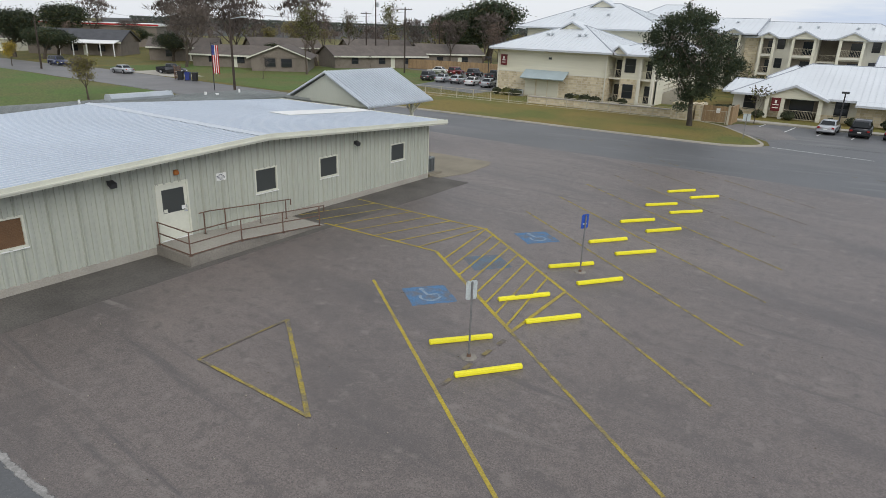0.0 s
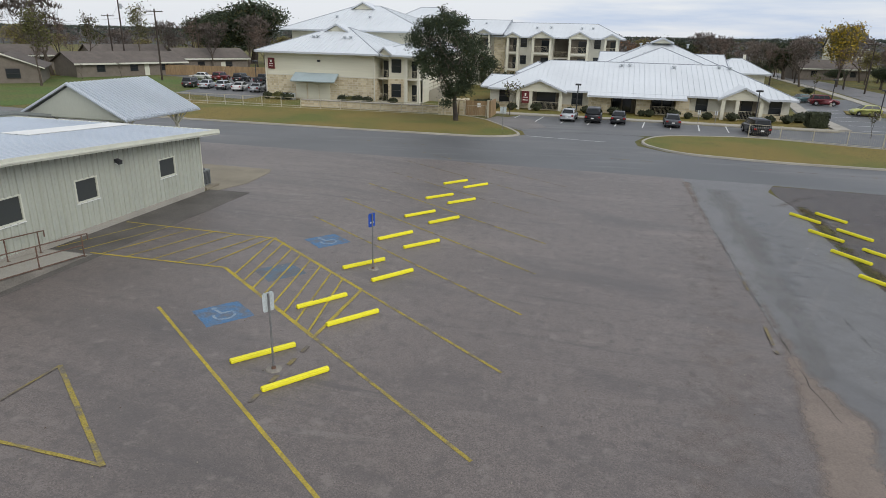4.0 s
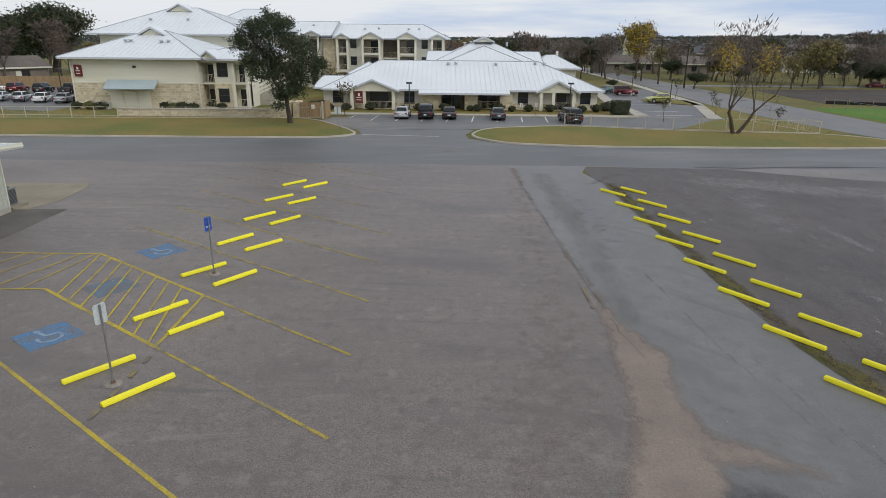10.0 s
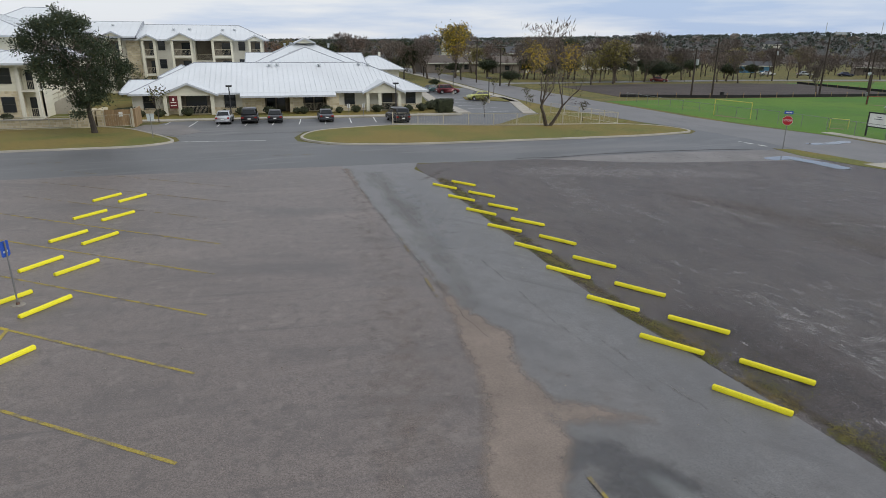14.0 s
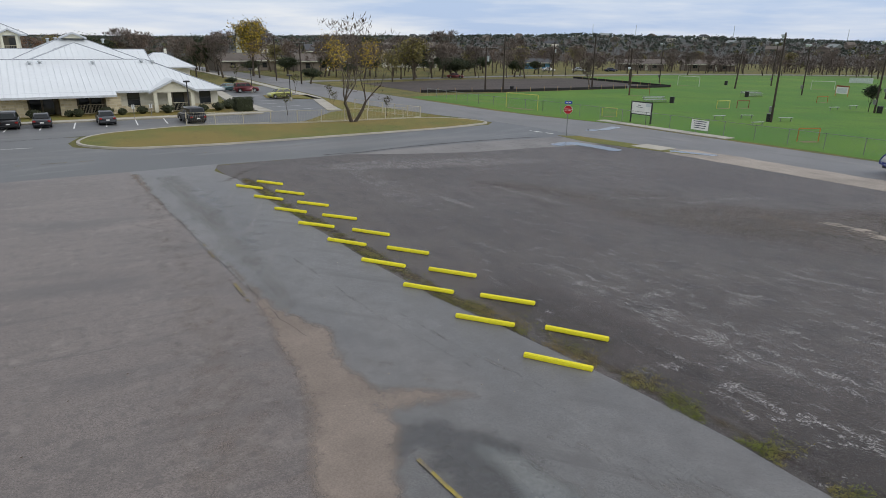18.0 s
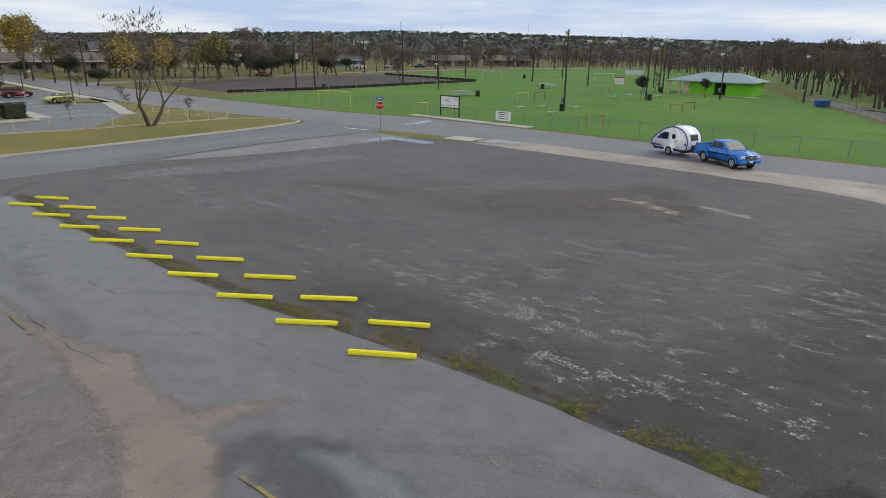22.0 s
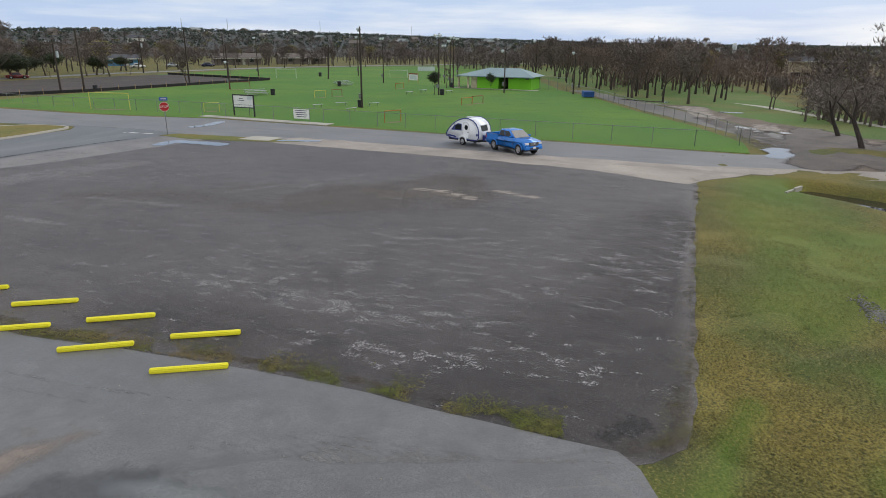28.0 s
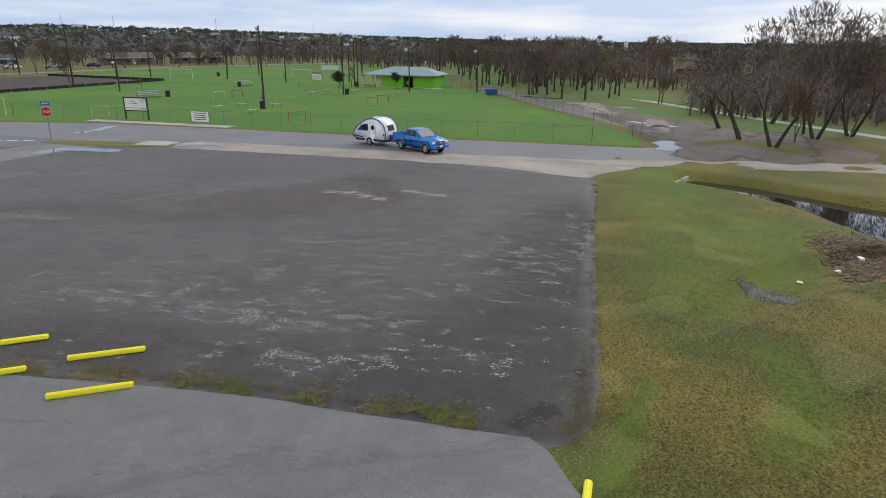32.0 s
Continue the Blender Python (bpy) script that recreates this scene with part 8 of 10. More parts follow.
def wheel(parent, x, y, r, w, rim=None):
    bm = bmesh.new()
    s = 1 if y > 0 else -1
    tube(bm, (x, y - s * w, r), (x, y, r), r, r, 24)
    bmesh.ops.bevel(bm, geom=[e for e in bm.edges if abs(e.verts[0].co.y - e.verts[1].co.y) < 1e-5 and e.is_manifold and len(e.link_faces) == 2 and any(len(f.verts) > 4 for f in e.link_faces)], offset=0.035, segments=2, affect="EDGES")
    t = part("wheel", bm, m_tyre, parent)
    part("rim", tube(bmesh.new(), (x, y - s * 0.02, r), (x, y + s * 0.008, r), r * 0.64, r * 0.58, 20), rim or m_rim, t)
    for k in range(5):
        a = 6.283 * k / 5 + 0.3
        part("rim_slot", tube(bmesh.new(), (x + 0.4 * r * math.cos(a), y, r + 0.4 * r * math.sin(a)), (x + 0.4 * r * math.cos(a), y + s * 0.012, r + 0.4 * r * math.sin(a)), r * 0.13, r * 0.13, 8), m_black, t)
    return t


def arch(cx, r, z0, n=9):
    """Points of a wheel arch from the back to the front, standing on the sill."""
    a0 = math.asin(max(-1, min(1, (z0 - 0.36) / r)))
    return [(cx - r * math.cos(a0 + (math.pi - 2 * a0) * i / n), 0.36 + r * math.sin(a0 + (math.pi - 2 * a0) * i / n)) for i in range(n + 1)]


def loft(bm, low, high):
    """A four-sided body between two rectangles given as (x0, x1, half width, z)."""
    a = [bm.verts.new(p) for p in ((low[0], -low[2], low[3]), (low[1], -low[2], low[3]), (low[1], low[2], low[3]), (low[0], low[2], low[3]))]
    b = [bm.verts.new(p) for p in ((high[0], -high[2], high[3]), (high[1], -high[2], high[3]), (high[1], high[2], high[3]), (high[0], high[2], high[3]))]
    for i in range(4):
        bm.faces.new((a[i], a[(i + 1) % 4], b[(i + 1) % 4], b[i]))
    bm.faces.new(b)
    bm.faces.new(a[::-1])
    bmesh.ops.recalc_face_normals(bm, faces=bm.faces[:])
    return bm


def pane(parent, name, low, high, side, u0, u1, v0, v1, material, out=0.008):
    """A pane lying on a side of such a body: side is 'l', 'r', 'f' or 'b'."""
    def pt(u, v):
        x0, x1 = low[0] + (high[0] - low[0]) * v, low[1] + (high[1] - low[1]) * v
        w, z = low[2] + (high[2] - low[2]) * v, low[3] + (high[3] - low[3]) * v
        if side in "lr":
            s = 1 if side == "l" else -1
            return Vector((x0 + (x1 - x0) * u, s * w, z)), Vector((0, s, 0.25))
        x = x1 if side == "f" else x0
        return Vector((x, -w + 2 * w * u, z)), Vector((1 if side == "f" else -1, 0, 0.4))
    bm = bmesh.new()
    inn = [bm.verts.new(pt(u, v)[0] - pt(u, v)[1] * 0.01) for u, v in ((u0, v0), (u1, v0), (u1, v1), (u0, v1))]
    o = [bm.verts.new(pt(u, v)[0] + pt(u, v)[1] * out) for u, v in ((u0, v0), (u1, v0), (u1, v1), (u0, v1))]
    bm.faces.new(o)
    for i in range(4):
        bm.faces.new((inn[i], inn[(i + 1) % 4], o[(i + 1) % 4], o[i]))
    bmesh.ops.recalc_face_normals(bm, faces=bm.faces[:])
    return part(name, bm, material, parent)


def soft_edges(bm, off=0.05, seg=2):
    es = [e for e in bm.edges if len(e.link_faces) == 2 and e.calc_face_angle(0) > 0.5]
    bmesh.ops.bevel(bm, geom=es, offset=off, segments=seg, affect="EDGES", clamp_overlap=True)
    for f in bm.faces:
        f.smooth = True
    return bm


SHAPES = {
    "sedan": dict(L=4.7, W=0.9, wb=1.36, r=0.33, hood=0.88, belt=0.95, roof=1.45, cab=(-1.55, 1.05), top=(-0.95, 0.35), tail=0.95),
    "suv": dict(L=4.6, W=0.93, wb=1.36, r=0.37, hood=1.05, belt=1.1, roof=1.76, cab=(-2.15, 1.05), top=(-1.95, 0.45), tail=1.1),
    "van": dict(L=5.0, W=0.98, wb=1.5, r=0.35, hood=1.0, belt=1.08, roof=1.78, cab=(-2.4, 1.55), top=(-2.25, 0.7), tail=1.08),
    "pickup": dict(L=5.4, W=0.95, wb=1.65, r=0.39, hood=1.12, belt=1.18, roof=1.78, cab=(-0.7, 1.15), top=(-0.6, 0.5), tail=1.15),
    "compact": dict(L=4.1, W=0.87, wb=1.25, r=0.31, hood=0.95, belt=1.0, roof=1.52, cab=(-1.9, 1.1), top=(-1.45, 0.35), tail=1.0),
}


def car(kind, material, label, m, group="parked cars", name="parked_car", cat="car"):
    s = SHAPES[kind]
    h, W = s["L"] / 2, s["W"]
    e = thing(name, label, cat, m @ Matrix.Diagonal((0.84, 0.84, 0.86, 1)), group)
    R = s["r"] + 0.08
    prof = [(-h + 0.1, 0.42), (-h + 0.22, 0.26)] + arch(-s["wb"], R, 0.26) + arch(s["wb"], R, 0.26) + [(h - 0.2, 0.26), (h, 0.45), (h - 0.02, 0.66), (h - 0.18, s["hood"] - 0.12), (s["cab"][1] + 0.02, s["hood"] + 0.06)]
    if kind == "pickup":
        prof += [(s["cab"][0], s["belt"]), (s["cab"][0], 0.75), (-h + 0.05, 0.75)]
    else:
        prof += [(s["cab"][0], s["tail"]), (-h + 0.06, s["tail"] - 0.08), (-h, 0.7)]
    part("body", soft_edges(prism(bmesh.new(), prof, "y", -W, W), 0.06), material, e)
    lo, hi = (s["cab"][0], s["cab"][1], W - 0.05, s["belt"] - 0.03), (s["top"][0], s["top"][1], W - 0.22, s["roof"])
    part("cabin", soft_edges(loft(bmesh.new(), lo, hi), 0.04), material, e)
    n = 2 if kind in ("sedan", "pickup", "compact") else 3
    for k in range(n):
        for sd in "lr":
            pane(e, "side_window", lo, hi, sd, 0.06 + k * 0.9 / n, 0.04 + (k + 1) * 0.9 / n, 0.12, 0.86, m_autoglass)
    pane(e, "windscreen", lo, hi, "f", 0.06, 0.94, 0.06, 0.92, m_autoglass)
    pane(e, "rear_window", lo, hi, "b", 0.08, 0.92, 0.15, 0.88, m_autoglass)
    if kind == "pickup":
        for sd in (-1, 1):
            part("bed_side", cbox(-h + 0.05, sd * W - (0.06 if sd > 0 else 0), 0.72, s["cab"][0], sd * W + (0.06 if sd < 0 else 0), 1.16, 0.02), material, e)
        part("tailgate", cbox(-h + 0.02, -W + 0.06, 0.6, -h + 0.09, W - 0.06, 1.16, 0.015), material, e)
    for sx in (-s["wb"], s["wb"]):
        for sy in (-W + 0.0, W - 0.0):
            wheel(e, sx, sy + (0.01 if sy > 0 else -0.01), s["r"], 0.22)
    for sd in (-1, 1):
        part("tail_lamp", cbox(-h - 0.012, sd * (W - 0.32), 0.68, -h + 0.1, sd * (W - 0.06), 0.86, 0.01), m_redlens, e)
        part("headlamp", cbox(h - 0.14, sd * (W - 0.42), 0.6, h + 0.004, sd * (W - 0.1), 0.74, 0.01), m_clearlens, e)
    part("number_plate", cbox(-h - 0.02, -0.18, 0.55, -h + 0.05, 0.18, 0.67), m_white, e)
    part("bumper", cbox(-h - 0.03, -W + 0.08, 0.36, -h + 0.12, W - 0.08, 0.5, 0.03), m_black if kind != "sedan" else material, e)
    part("underside", cbox(-h + 0.3, -W + 0.16, 0.2, h - 0.3, W - 0.16, 0.45), m_black, e)
    return e


p_silver = paint("silver_car_paint", (0.50, 0.52, 0.54), 0.3, 0.5)
p_black = paint("black_car_paint", (0.02, 0.021, 0.025))
p_char = paint("charcoal_car_paint", (0.055, 0.06, 0.068))
p_maroon = paint("maroon_car_paint", (0.14, 0.014, 0.02))
p_white = paint("white_car_paint", (0.72, 0.72, 0.71), 0.3, 0.0)
p_lime = paint("lime_yellow_car_paint", (0.46, 0.47, 0.14))
p_navy = paint("navy_car_paint", (0.012, 0.02, 0.07))
p_teal = paint("teal_grey_car_paint", (0.08, 0.15, 0.16))
p_blue = paint("blue_car_paint", (0.03, 0.035, 0.16))

car("sedan", p_silver, "silver sedan parked facing the clubhouse", pose(-4.55, 70.9, 0.016, 0, 0, 86))
car("van", p_black, "black minivan parked facing the clubhouse", pose(-1.95, 71.0, 0.016, 0, 0, 88))
car("sedan", p_black, "black sedan parked facing the clubhouse", pose(0.65, 70.9, 0.016, 0, 0, 88))
car("sedan", p_char, "dark grey sedan parked facing the clubhouse", pose(6.0, 70.6, 0.016, 0, 0, 90))
car("van", p_black, "black van parked by the fence", pose(13.6, 68.2, 0.016, 0, 0, 96))
car("suv", p_maroon, "maroon sport utility car in the side car park", pose(29.6, 104.6, 0.016, 0, 0, 0))
car("sedan", p_teal, "teal-grey sedan in the side car park", pose(27.6, 108.6, 0.016, 0, 0, 200))
car("compact", p_lime, "lime yellow hatchback beside a small lawn", pose(30.6, 91.2, 0.1, 0, 0, 190))
for k, (kind, pt, nm) in enumerate((("sedan", p_white, "white"), ("suv", p_maroon, "maroon"), ("suv", p_black, "black"), ("pickup", p_char, "charcoal"))):
    car(kind, pt, nm + " car in the far car park row", pose(-70.6 + 4.4 * k, 100.4 - 0.6 * k, 0.012, 0, 0, 190 if k == 0 else 95))
for k, (kind, pt, nm) in enumerate((("suv", p_char, "charcoal"), ("sedan", p_silver, "silver"), ("compact", p_silver, "pale silver"), ("sedan", p_white, "white"), ("sedan", p_silver, "silver"))):
    car(kind, pt, nm + " car parked by the lawn fence", pose(-62.5 + 3.1 * k, 86.5 - 0.5 * k, 0.012, 0, 0, 100))
car("pickup", p_silver, "silver pickup parked near the apartments", pose(-49.2, 90.5, 0.012, 0, 0, 185), cat="pickup")
car("sedan", p_white, "white car beyond the cedar fence", pose(-70, 128, 0, 0, 0, 10))
car("suv", p_navy, "navy sport utility car on the side street", pose(-116.8, 54.4, 0.012, 0, 0, 5))
car("compact", p_blue, "small dark blue car on the side street", pose(-109.6, 54.3, 0.012, 0, 0, 4))
car("sedan", p_silver, "silver sedan parked along the side street", pose(-97.0, 54.4, 0.012, 0, 0, 184))
car("pickup", p_black, "black pickup on a driveway", pose(-92.6, 59.8, 0.012, 0, 0, 20), cat="pickup")
for x, y, pt, nm in ((137, 152, p_white, "white"), (146, 148, p_silver, "silver"), (86, 128, p_maroon, "maroon"), (155, 143, p_navy, "navy")):
    car("sedan", pt, nm + " car parked along the far street", pose(x, y, 0, 0, 0, -28))

# the blue pickup and its teardrop trailer
tk = thing("pickup_truck", "bright blue double-cab pickup towing a trailer", "pickup", pose(45.5, 12.9, 0.02, 0, 0, -122.8) @ Matrix.Diagonal((0.87, 0.87, 0.94, 1)))
TW = 0.92
prof = [(-2.62, 0.62), (-2.58, 0.5)] + arch(-1.52, 0.5, 0.45) + arch(1.72, 0.5, 0.45) + [(2.42, 0.42), (2.6, 0.55), (2.62, 0.78), (2.56, 0.98), (2.42, 1.07), (2.0, 1.15), (1.08, 1.22), (-1.0, 1.22), (-1.0, 0.8), (-2.62, 0.8)]
part("body", soft_edges(prism(bmesh.new(), prof, "y", -TW, TW), 0.05), m_tblue, tk)
for s in (-1, 1):
    part("bed_side", cbox(-2.6, min(s * TW, s * (TW - 0.08)), 0.76, -1.0, max(s * TW, s * (TW - 0.08)), 1.27, 0.02), m_tblue, tk)
    part("bed_rail", cbox(-2.58, min(s * TW, s * (TW - 0.1)), 1.27, -1.02, max(s * TW, s * (TW - 0.1)), 1.295, 0.006), m_black, tk)
tg = part("tailgate", cbox(-2.66, -TW + 0.09, 0.74, -2.58, TW - 0.09, 1.26, 0.02), m_tblue, tk)
part("tailgate_handle", cbox(-2.675, -0.12, 1.08, -2.655, 0.12, 1.16, 0.006), m_black, tg)
part("bed_floor", cbox(-2.57, -TW + 0.085, 0.8, -1.02, TW - 0.085, 0.83), m_black, tk)
part("bed_box", cbox(-1.35, -TW + 0.12, 0.84, -1.03, TW - 0.12, 1.2, 0.02), m_black, tk, "black box behind the cab")
lo, hi = (-1.0, 1.2, TW - 0.03, 1.20), (-0.86, 0.34, TW - 0.2, 1.74)
cab = part("cab", soft_edges(loft(bmesh.new(), lo, hi), 0.05), m_tblue, tk)
for sd in "lr":
    pane(cab, "side_window", lo, hi, sd, 0.07, 0.41, 0.1, 0.84, m_autoglass)
    pane(cab, "side_window", lo, hi, sd, 0.46, 0.86, 0.1, 0.84, m_autoglass)
pane(cab, "windscreen", lo, hi, "f", 0.05, 0.95, 0.05, 0.93, m_autoglass)
pane(cab, "rear_window", lo, hi, "b", 0.1, 0.9, 0.15, 0.85, m_autoglass)
for s in (-1, 1):
    for x0 in (-0.55, 0.42):
        part("door_handle", cbox(x0, s * TW - 0.005, 1.06, x0 + 0.2, s * (TW + 0.03), 1.1, 0.006) if s > 0 else cbox(x0, s * (TW + 0.03), 1.06, x0 + 0.2, s * TW + 0.005, 1.1, 0.006), m_tblue, tk)
    part("door_seam", cbox(-0.02, s * TW - 0.006, 0.55, 0.0, s * TW + 0.006, 1.22), m_black, tk)
    part("door_seam", cbox(0.98, s * TW - 0.006, 0.55, 1.0, s * TW + 0.006, 1.22), m_black, tk)
    part("wing_mirror", cbox(0.78, s * (TW + 0.02), 1.2, 0.9, s * (TW + 0.22), 1.38, 0.02), m_tblue, tk)
    part("side_step", cbox(-0.85, s * TW - 0.04, 0.36, 1.0, s * TW + 0.06, 0.42, 0.015), m_black, tk)
    part("headlamp", cbox(2.34, min(s * 0.52, s * 0.88), 0.8, 2.6, max(s * 0.52, s * 0.88), 1.0, 0.03), m_clearlens, tk)
    part("fog_lamp", cbox(2.58, min(s * 0.6, s * 0.74), 0.56, 2.64, max(s * 0.6, s * 0.74), 0.66, 0.01), m_clearlens, tk)
    part("tail_lamp", cbox(-2.66, min(s * 0.8, s * 0.925), 0.82, -2.55, max(s * 0.8, s * 0.925), 1.18, 0.01), m_redlens, tk)
    for cx in (-1.52, 1.72):
        bm = bmesh.new()
        pts = arch(cx, 0.5, 0.45, 12)
        for (a, b) in zip(pts, pts[1:]):
            tube(bm, (a[0], s * (TW + 0.02), a[1]), (b[0], s * (TW + 0.02), b[1]), 0.045, 0.045, 6)
        part("wheel_flare", bm, m_tblue, tk)
        wheel(tk, cx, s * (TW + 0.02), 0.41, 0.28)
part("grille", cbox(2.5, -0.48, 0.74, 2.655, 0.48, 1.0, 0.03), m_black, tk)
for z in (0.8, 0.87, 0.94):
    part("grille_bar", cbox(2.655, -0.44, z, 2.668, 0.44, z + 0.025), m_chrome, tk)
part("grille_badge", cbox(2.66, -0.09, 0.83, 2.68, 0.09, 0.94, 0.01), m_chrome, tk)
part("front_bumper", cbox(2.4, -TW + 0.02, 0.46, 2.7, TW - 0.02, 0.72, 0.05), m_tblue, tk)
part("lower_grille", cbox(2.69, -0.45, 0.5, 2.71, 0.45, 0.62), m_black, tk)
part("front_plate", cbox(2.71, -0.16, 0.55, 2.725, 0.16, 0.69), m_white, tk)
part("rear_bumper", cbox(-2.78, -TW + 0.06, 0.5, -2.58, TW - 0.06, 0.68, 0.03), m_chrome, tk)
part("number_plate", cbox(-2.79, -0.16, 0.53, -2.775, 0.16, 0.66), m_white, tk)
part("underbody", cbox(-2.4, -TW + 0.2, 0.3, 2.3, TW - 0.2, 0.6), m_black, tk)
part("hood_ridge", soft_edges(prism(bmesh.new(), [(1.12, 1.2), (2.3, 1.05), (2.3, 1.115), (1.95, 1.175), (1.12, 1.245)], "y", -0.5, 0.5), 0.02), m_tblue, tk)

tr_ = thing("teardrop_trailer", "white teardrop camping trailer with blue trim", "trailer", pose(47.35, 17.05, 0.02, 0, 0, -106) @ Matrix.Diagonal((0.80, 0.84, 0.90, 1)))
side = [(1.62, 0.5), (1.8, 0.72), (1.82, 1.2), (1.7, 1.62), (1.45, 1.95), (1.05, 2.2), (0.55, 2.33), (0.0, 2.33), (-0.55, 2.2), (-1.1, 1.95), (-1.6, 1.6), (-1.98, 1.22), (-2.2, 0.88), (-2.05, 0.68), (-1.5, 0.52)]
bm = prism(bmesh.new(), side, "y", -0.97, 0.97)
soft_edges(bm, 0.06)
shell = part("shell", bm, m_twhite, tr_)
for s in (-1, 1):
    y = s * 0.975
    bm = bmesh.new()
    loop = side + [side[0]]
    for a, b in zip(loop, loop[1:]):
        tube(bm, (a[0] * 0.992, y, 1.4 + (a[1] - 1.4) * 0.985), (b[0] * 0.992, y, 1.4 + (b[1] - 1.4) * 0.985), 0.05, 0.05, 6)
    part("edge_trim", bm, m_tblue2, tr_)
    f = 1 if s > 0 else -1
    pnl = part("blue_panel", prism(bmesh.new(), [(-1.62, 1.24), (-0.28, 1.24), (-0.28, 1.84), (-0.75, 1.84), (-1.2, 1.62)], "y", y - 0.004 * f, y + 0.012 * f), m_tblue2, tr_)
    part("side_window", prism(bmesh.new(), [(-1.05, 1.32), (-0.34, 1.32), (-0.34, 1.76), (-0.74, 1.76), (-1.05, 1.6)], "y", y + 0.012 * f, y + 0.022 * f), m_autoglass, pnl)
    part("lower_stripe", prism(bmesh.new(), [(-2.02, 0.84), (-1.9, 0.7), (-0.95, 0.62), (-0.95, 0.72)], "y", y - 0.004 * f, y + 0.01 * f), m_tblue2, tr_)
    if s < 0:
        dr = part("door", prism(bmesh.new(), [(-0.12, 0.62), (0.62, 0.62), (0.66, 1.6), (0.56, 1.88), (0.3, 2.02), (0.05, 1.98), (-0.1, 1.8)], "y", y - 0.02, y + 0.004), m_twhite, tr_)
        bm = bmesh.new()
        dl = [(-0.12, 0.62), (0.62, 0.62), (0.66, 1.6), (0.56, 1.88), (0.3, 2.02), (0.05, 1.98), (-0.1, 1.8), (-0.12, 0.62)]
        for a, b in zip(dl, dl[1:]):
            tube(bm, (a[0], y - 0.02, a[1]), (b[0], y - 0.02, b[1]), 0.018, 0.018, 5)
        part("door_seal", bm, m_roofvent, dr)
        part("porthole", tube(bmesh.new(), (0.3, y - 0.02, 1.55), (0.3, y - 0.035, 1.55), 0.17, 0.17, 18), m_autoglass, dr)
        part("porthole_ring", tube(bmesh.new(), (0.3, y - 0.015, 1.55), (0.3, y - 0.028, 1.55), 0.21, 0.21, 18), m_black, dr)
        part("door_latch", cbox(0.5, y - 0.05, 1.12, 0.58, y - 0.018, 1.2, 0.008), m_black, dr)
    part("fender", prism(bmesh.new(), [(-0.1 + 0.5 * math.cos(t), 0.36 + 0.5 * math.sin(t)) for t in [math.pi * i / 10 for i in range(11)]] + [(-0.1 + 0.4 * math.cos(t), 0.36 + 0.4 * math.sin(t)) for t in [math.pi * (10 - i) / 10 for i in range(11)]], "y", min(y, y + 0.12 * f), max(y, y + 0.12 * f)), m_twhite, tr_)
    wheel(tr_, -0.1, y + 0.11 * f, 0.34, 0.22)
    part("side_marker", tube(bmesh.new(), (1.6, y, 1.0), (1.6, y + 0.06 * f, 1.0), 0.1, 0.08, 10), m_tblue2, tr_)
part("front_window", prism(bmesh.new(), [(1.75, 1.32), (1.81, 1.3), (1.66, 1.75), (1.6, 1.74)], "y", -0.5, 0.5), m_autoglass, tr_)
part("front_window_frame", prism(bmesh.new(), [(1.76, 1.26), (1.80, 1.24), (1.63, 1.81), (1.58, 1.8)], "y", -0.56, 0.56), m_roofvent, tr_)
part("roof_hatch", cbox(-0.25, -0.3, 2.3, 0.3, 0.3, 2.4, 0.03), m_roofvent, tr_)
part("rear_bumper", cbox(-2.28, -0.9, 0.62, -2.08, 0.9, 0.86, 0.05), m_tblue2, tr_)
part("propane_box", cbox(1.9, -0.48, 0.5, 2.42, 0.48, 0.98, 0.03), m_tblue2, tr_, "deep blue front storage box")
for s in (-1, 1):
    part("tongue_bar", tube(bmesh.new(), (1.2, s * 0.7, 0.42), (2.75, 0, 0.46), 0.05, 0.05, 6), m_black, tr_)
part("tongue_jack", tube(bmesh.new(), (2.56, 0, 0.3), (2.56, 0, 0.95), 0.04, 0.04, 8), m_black, tr_)
part("coupler", cbox(2.62, -0.06, 0.42, 2.86, 0.06, 0.52, 0.02), m_black, tr_)
part("chassis", cbox(-2.0, -0.8, 0.36, 1.7, 0.8, 0.54), m_black, tr_)
part("emblem", tube(bmesh.new(), (-1.15, -0.97, 1.72), (-1.15, -0.985, 1.72), 0.12, 0.12, 14), m_roofvent, tr_)


# ---- park, sports field and street furniture ----
m_green = mat("lime_green_wall", (0.16, 0.46, 0.02), 0.75, var=0.06, scale=0.5, fine=8, fvar=0.05)
m_pavroof = mat("blue_grey_roof", (0.20, 0.27, 0.28), 0.5, var=0.1, scale=0.4, fine=6, fvar=0.08)
m_creosote = mat("dark_timber_pole", (0.055, 0.042, 0.034), 0.9, var=0.25, scale=1.5, fine=10, fvar=0.25)
m_link = mat("galvanised_fence_wire", (0.22, 0.23, 0.22), 0.5, var=0.1, metal=0.3)
m_goaly = mat("yellow_goal_paint", (0.55, 0.50, 0.12), 0.5, var=0.1)
m_goalo = mat("orange_goal_paint", (0.42, 0.16, 0.03), 0.55, var=0.15)
m_goalr = mat("rust_goal_paint", (0.22, 0.06, 0.03), 0.6, var=0.15)
m_goalw = mat("white_goal_paint", (0.6, 0.6, 0.55), 0.5, var=0.1)
m_alu = mat("dull_aluminium", (0.42, 0.43, 0.43), 0.4, var=0.1, metal=0.5)
m_binblue = mat("blue_steel_skip", (0.025, 0.085, 0.27), 0.5, var=0.15)
m_stopred = mat("red_sign_face", (0.45, 0.015, 0.02), 0.4, var=0.05)
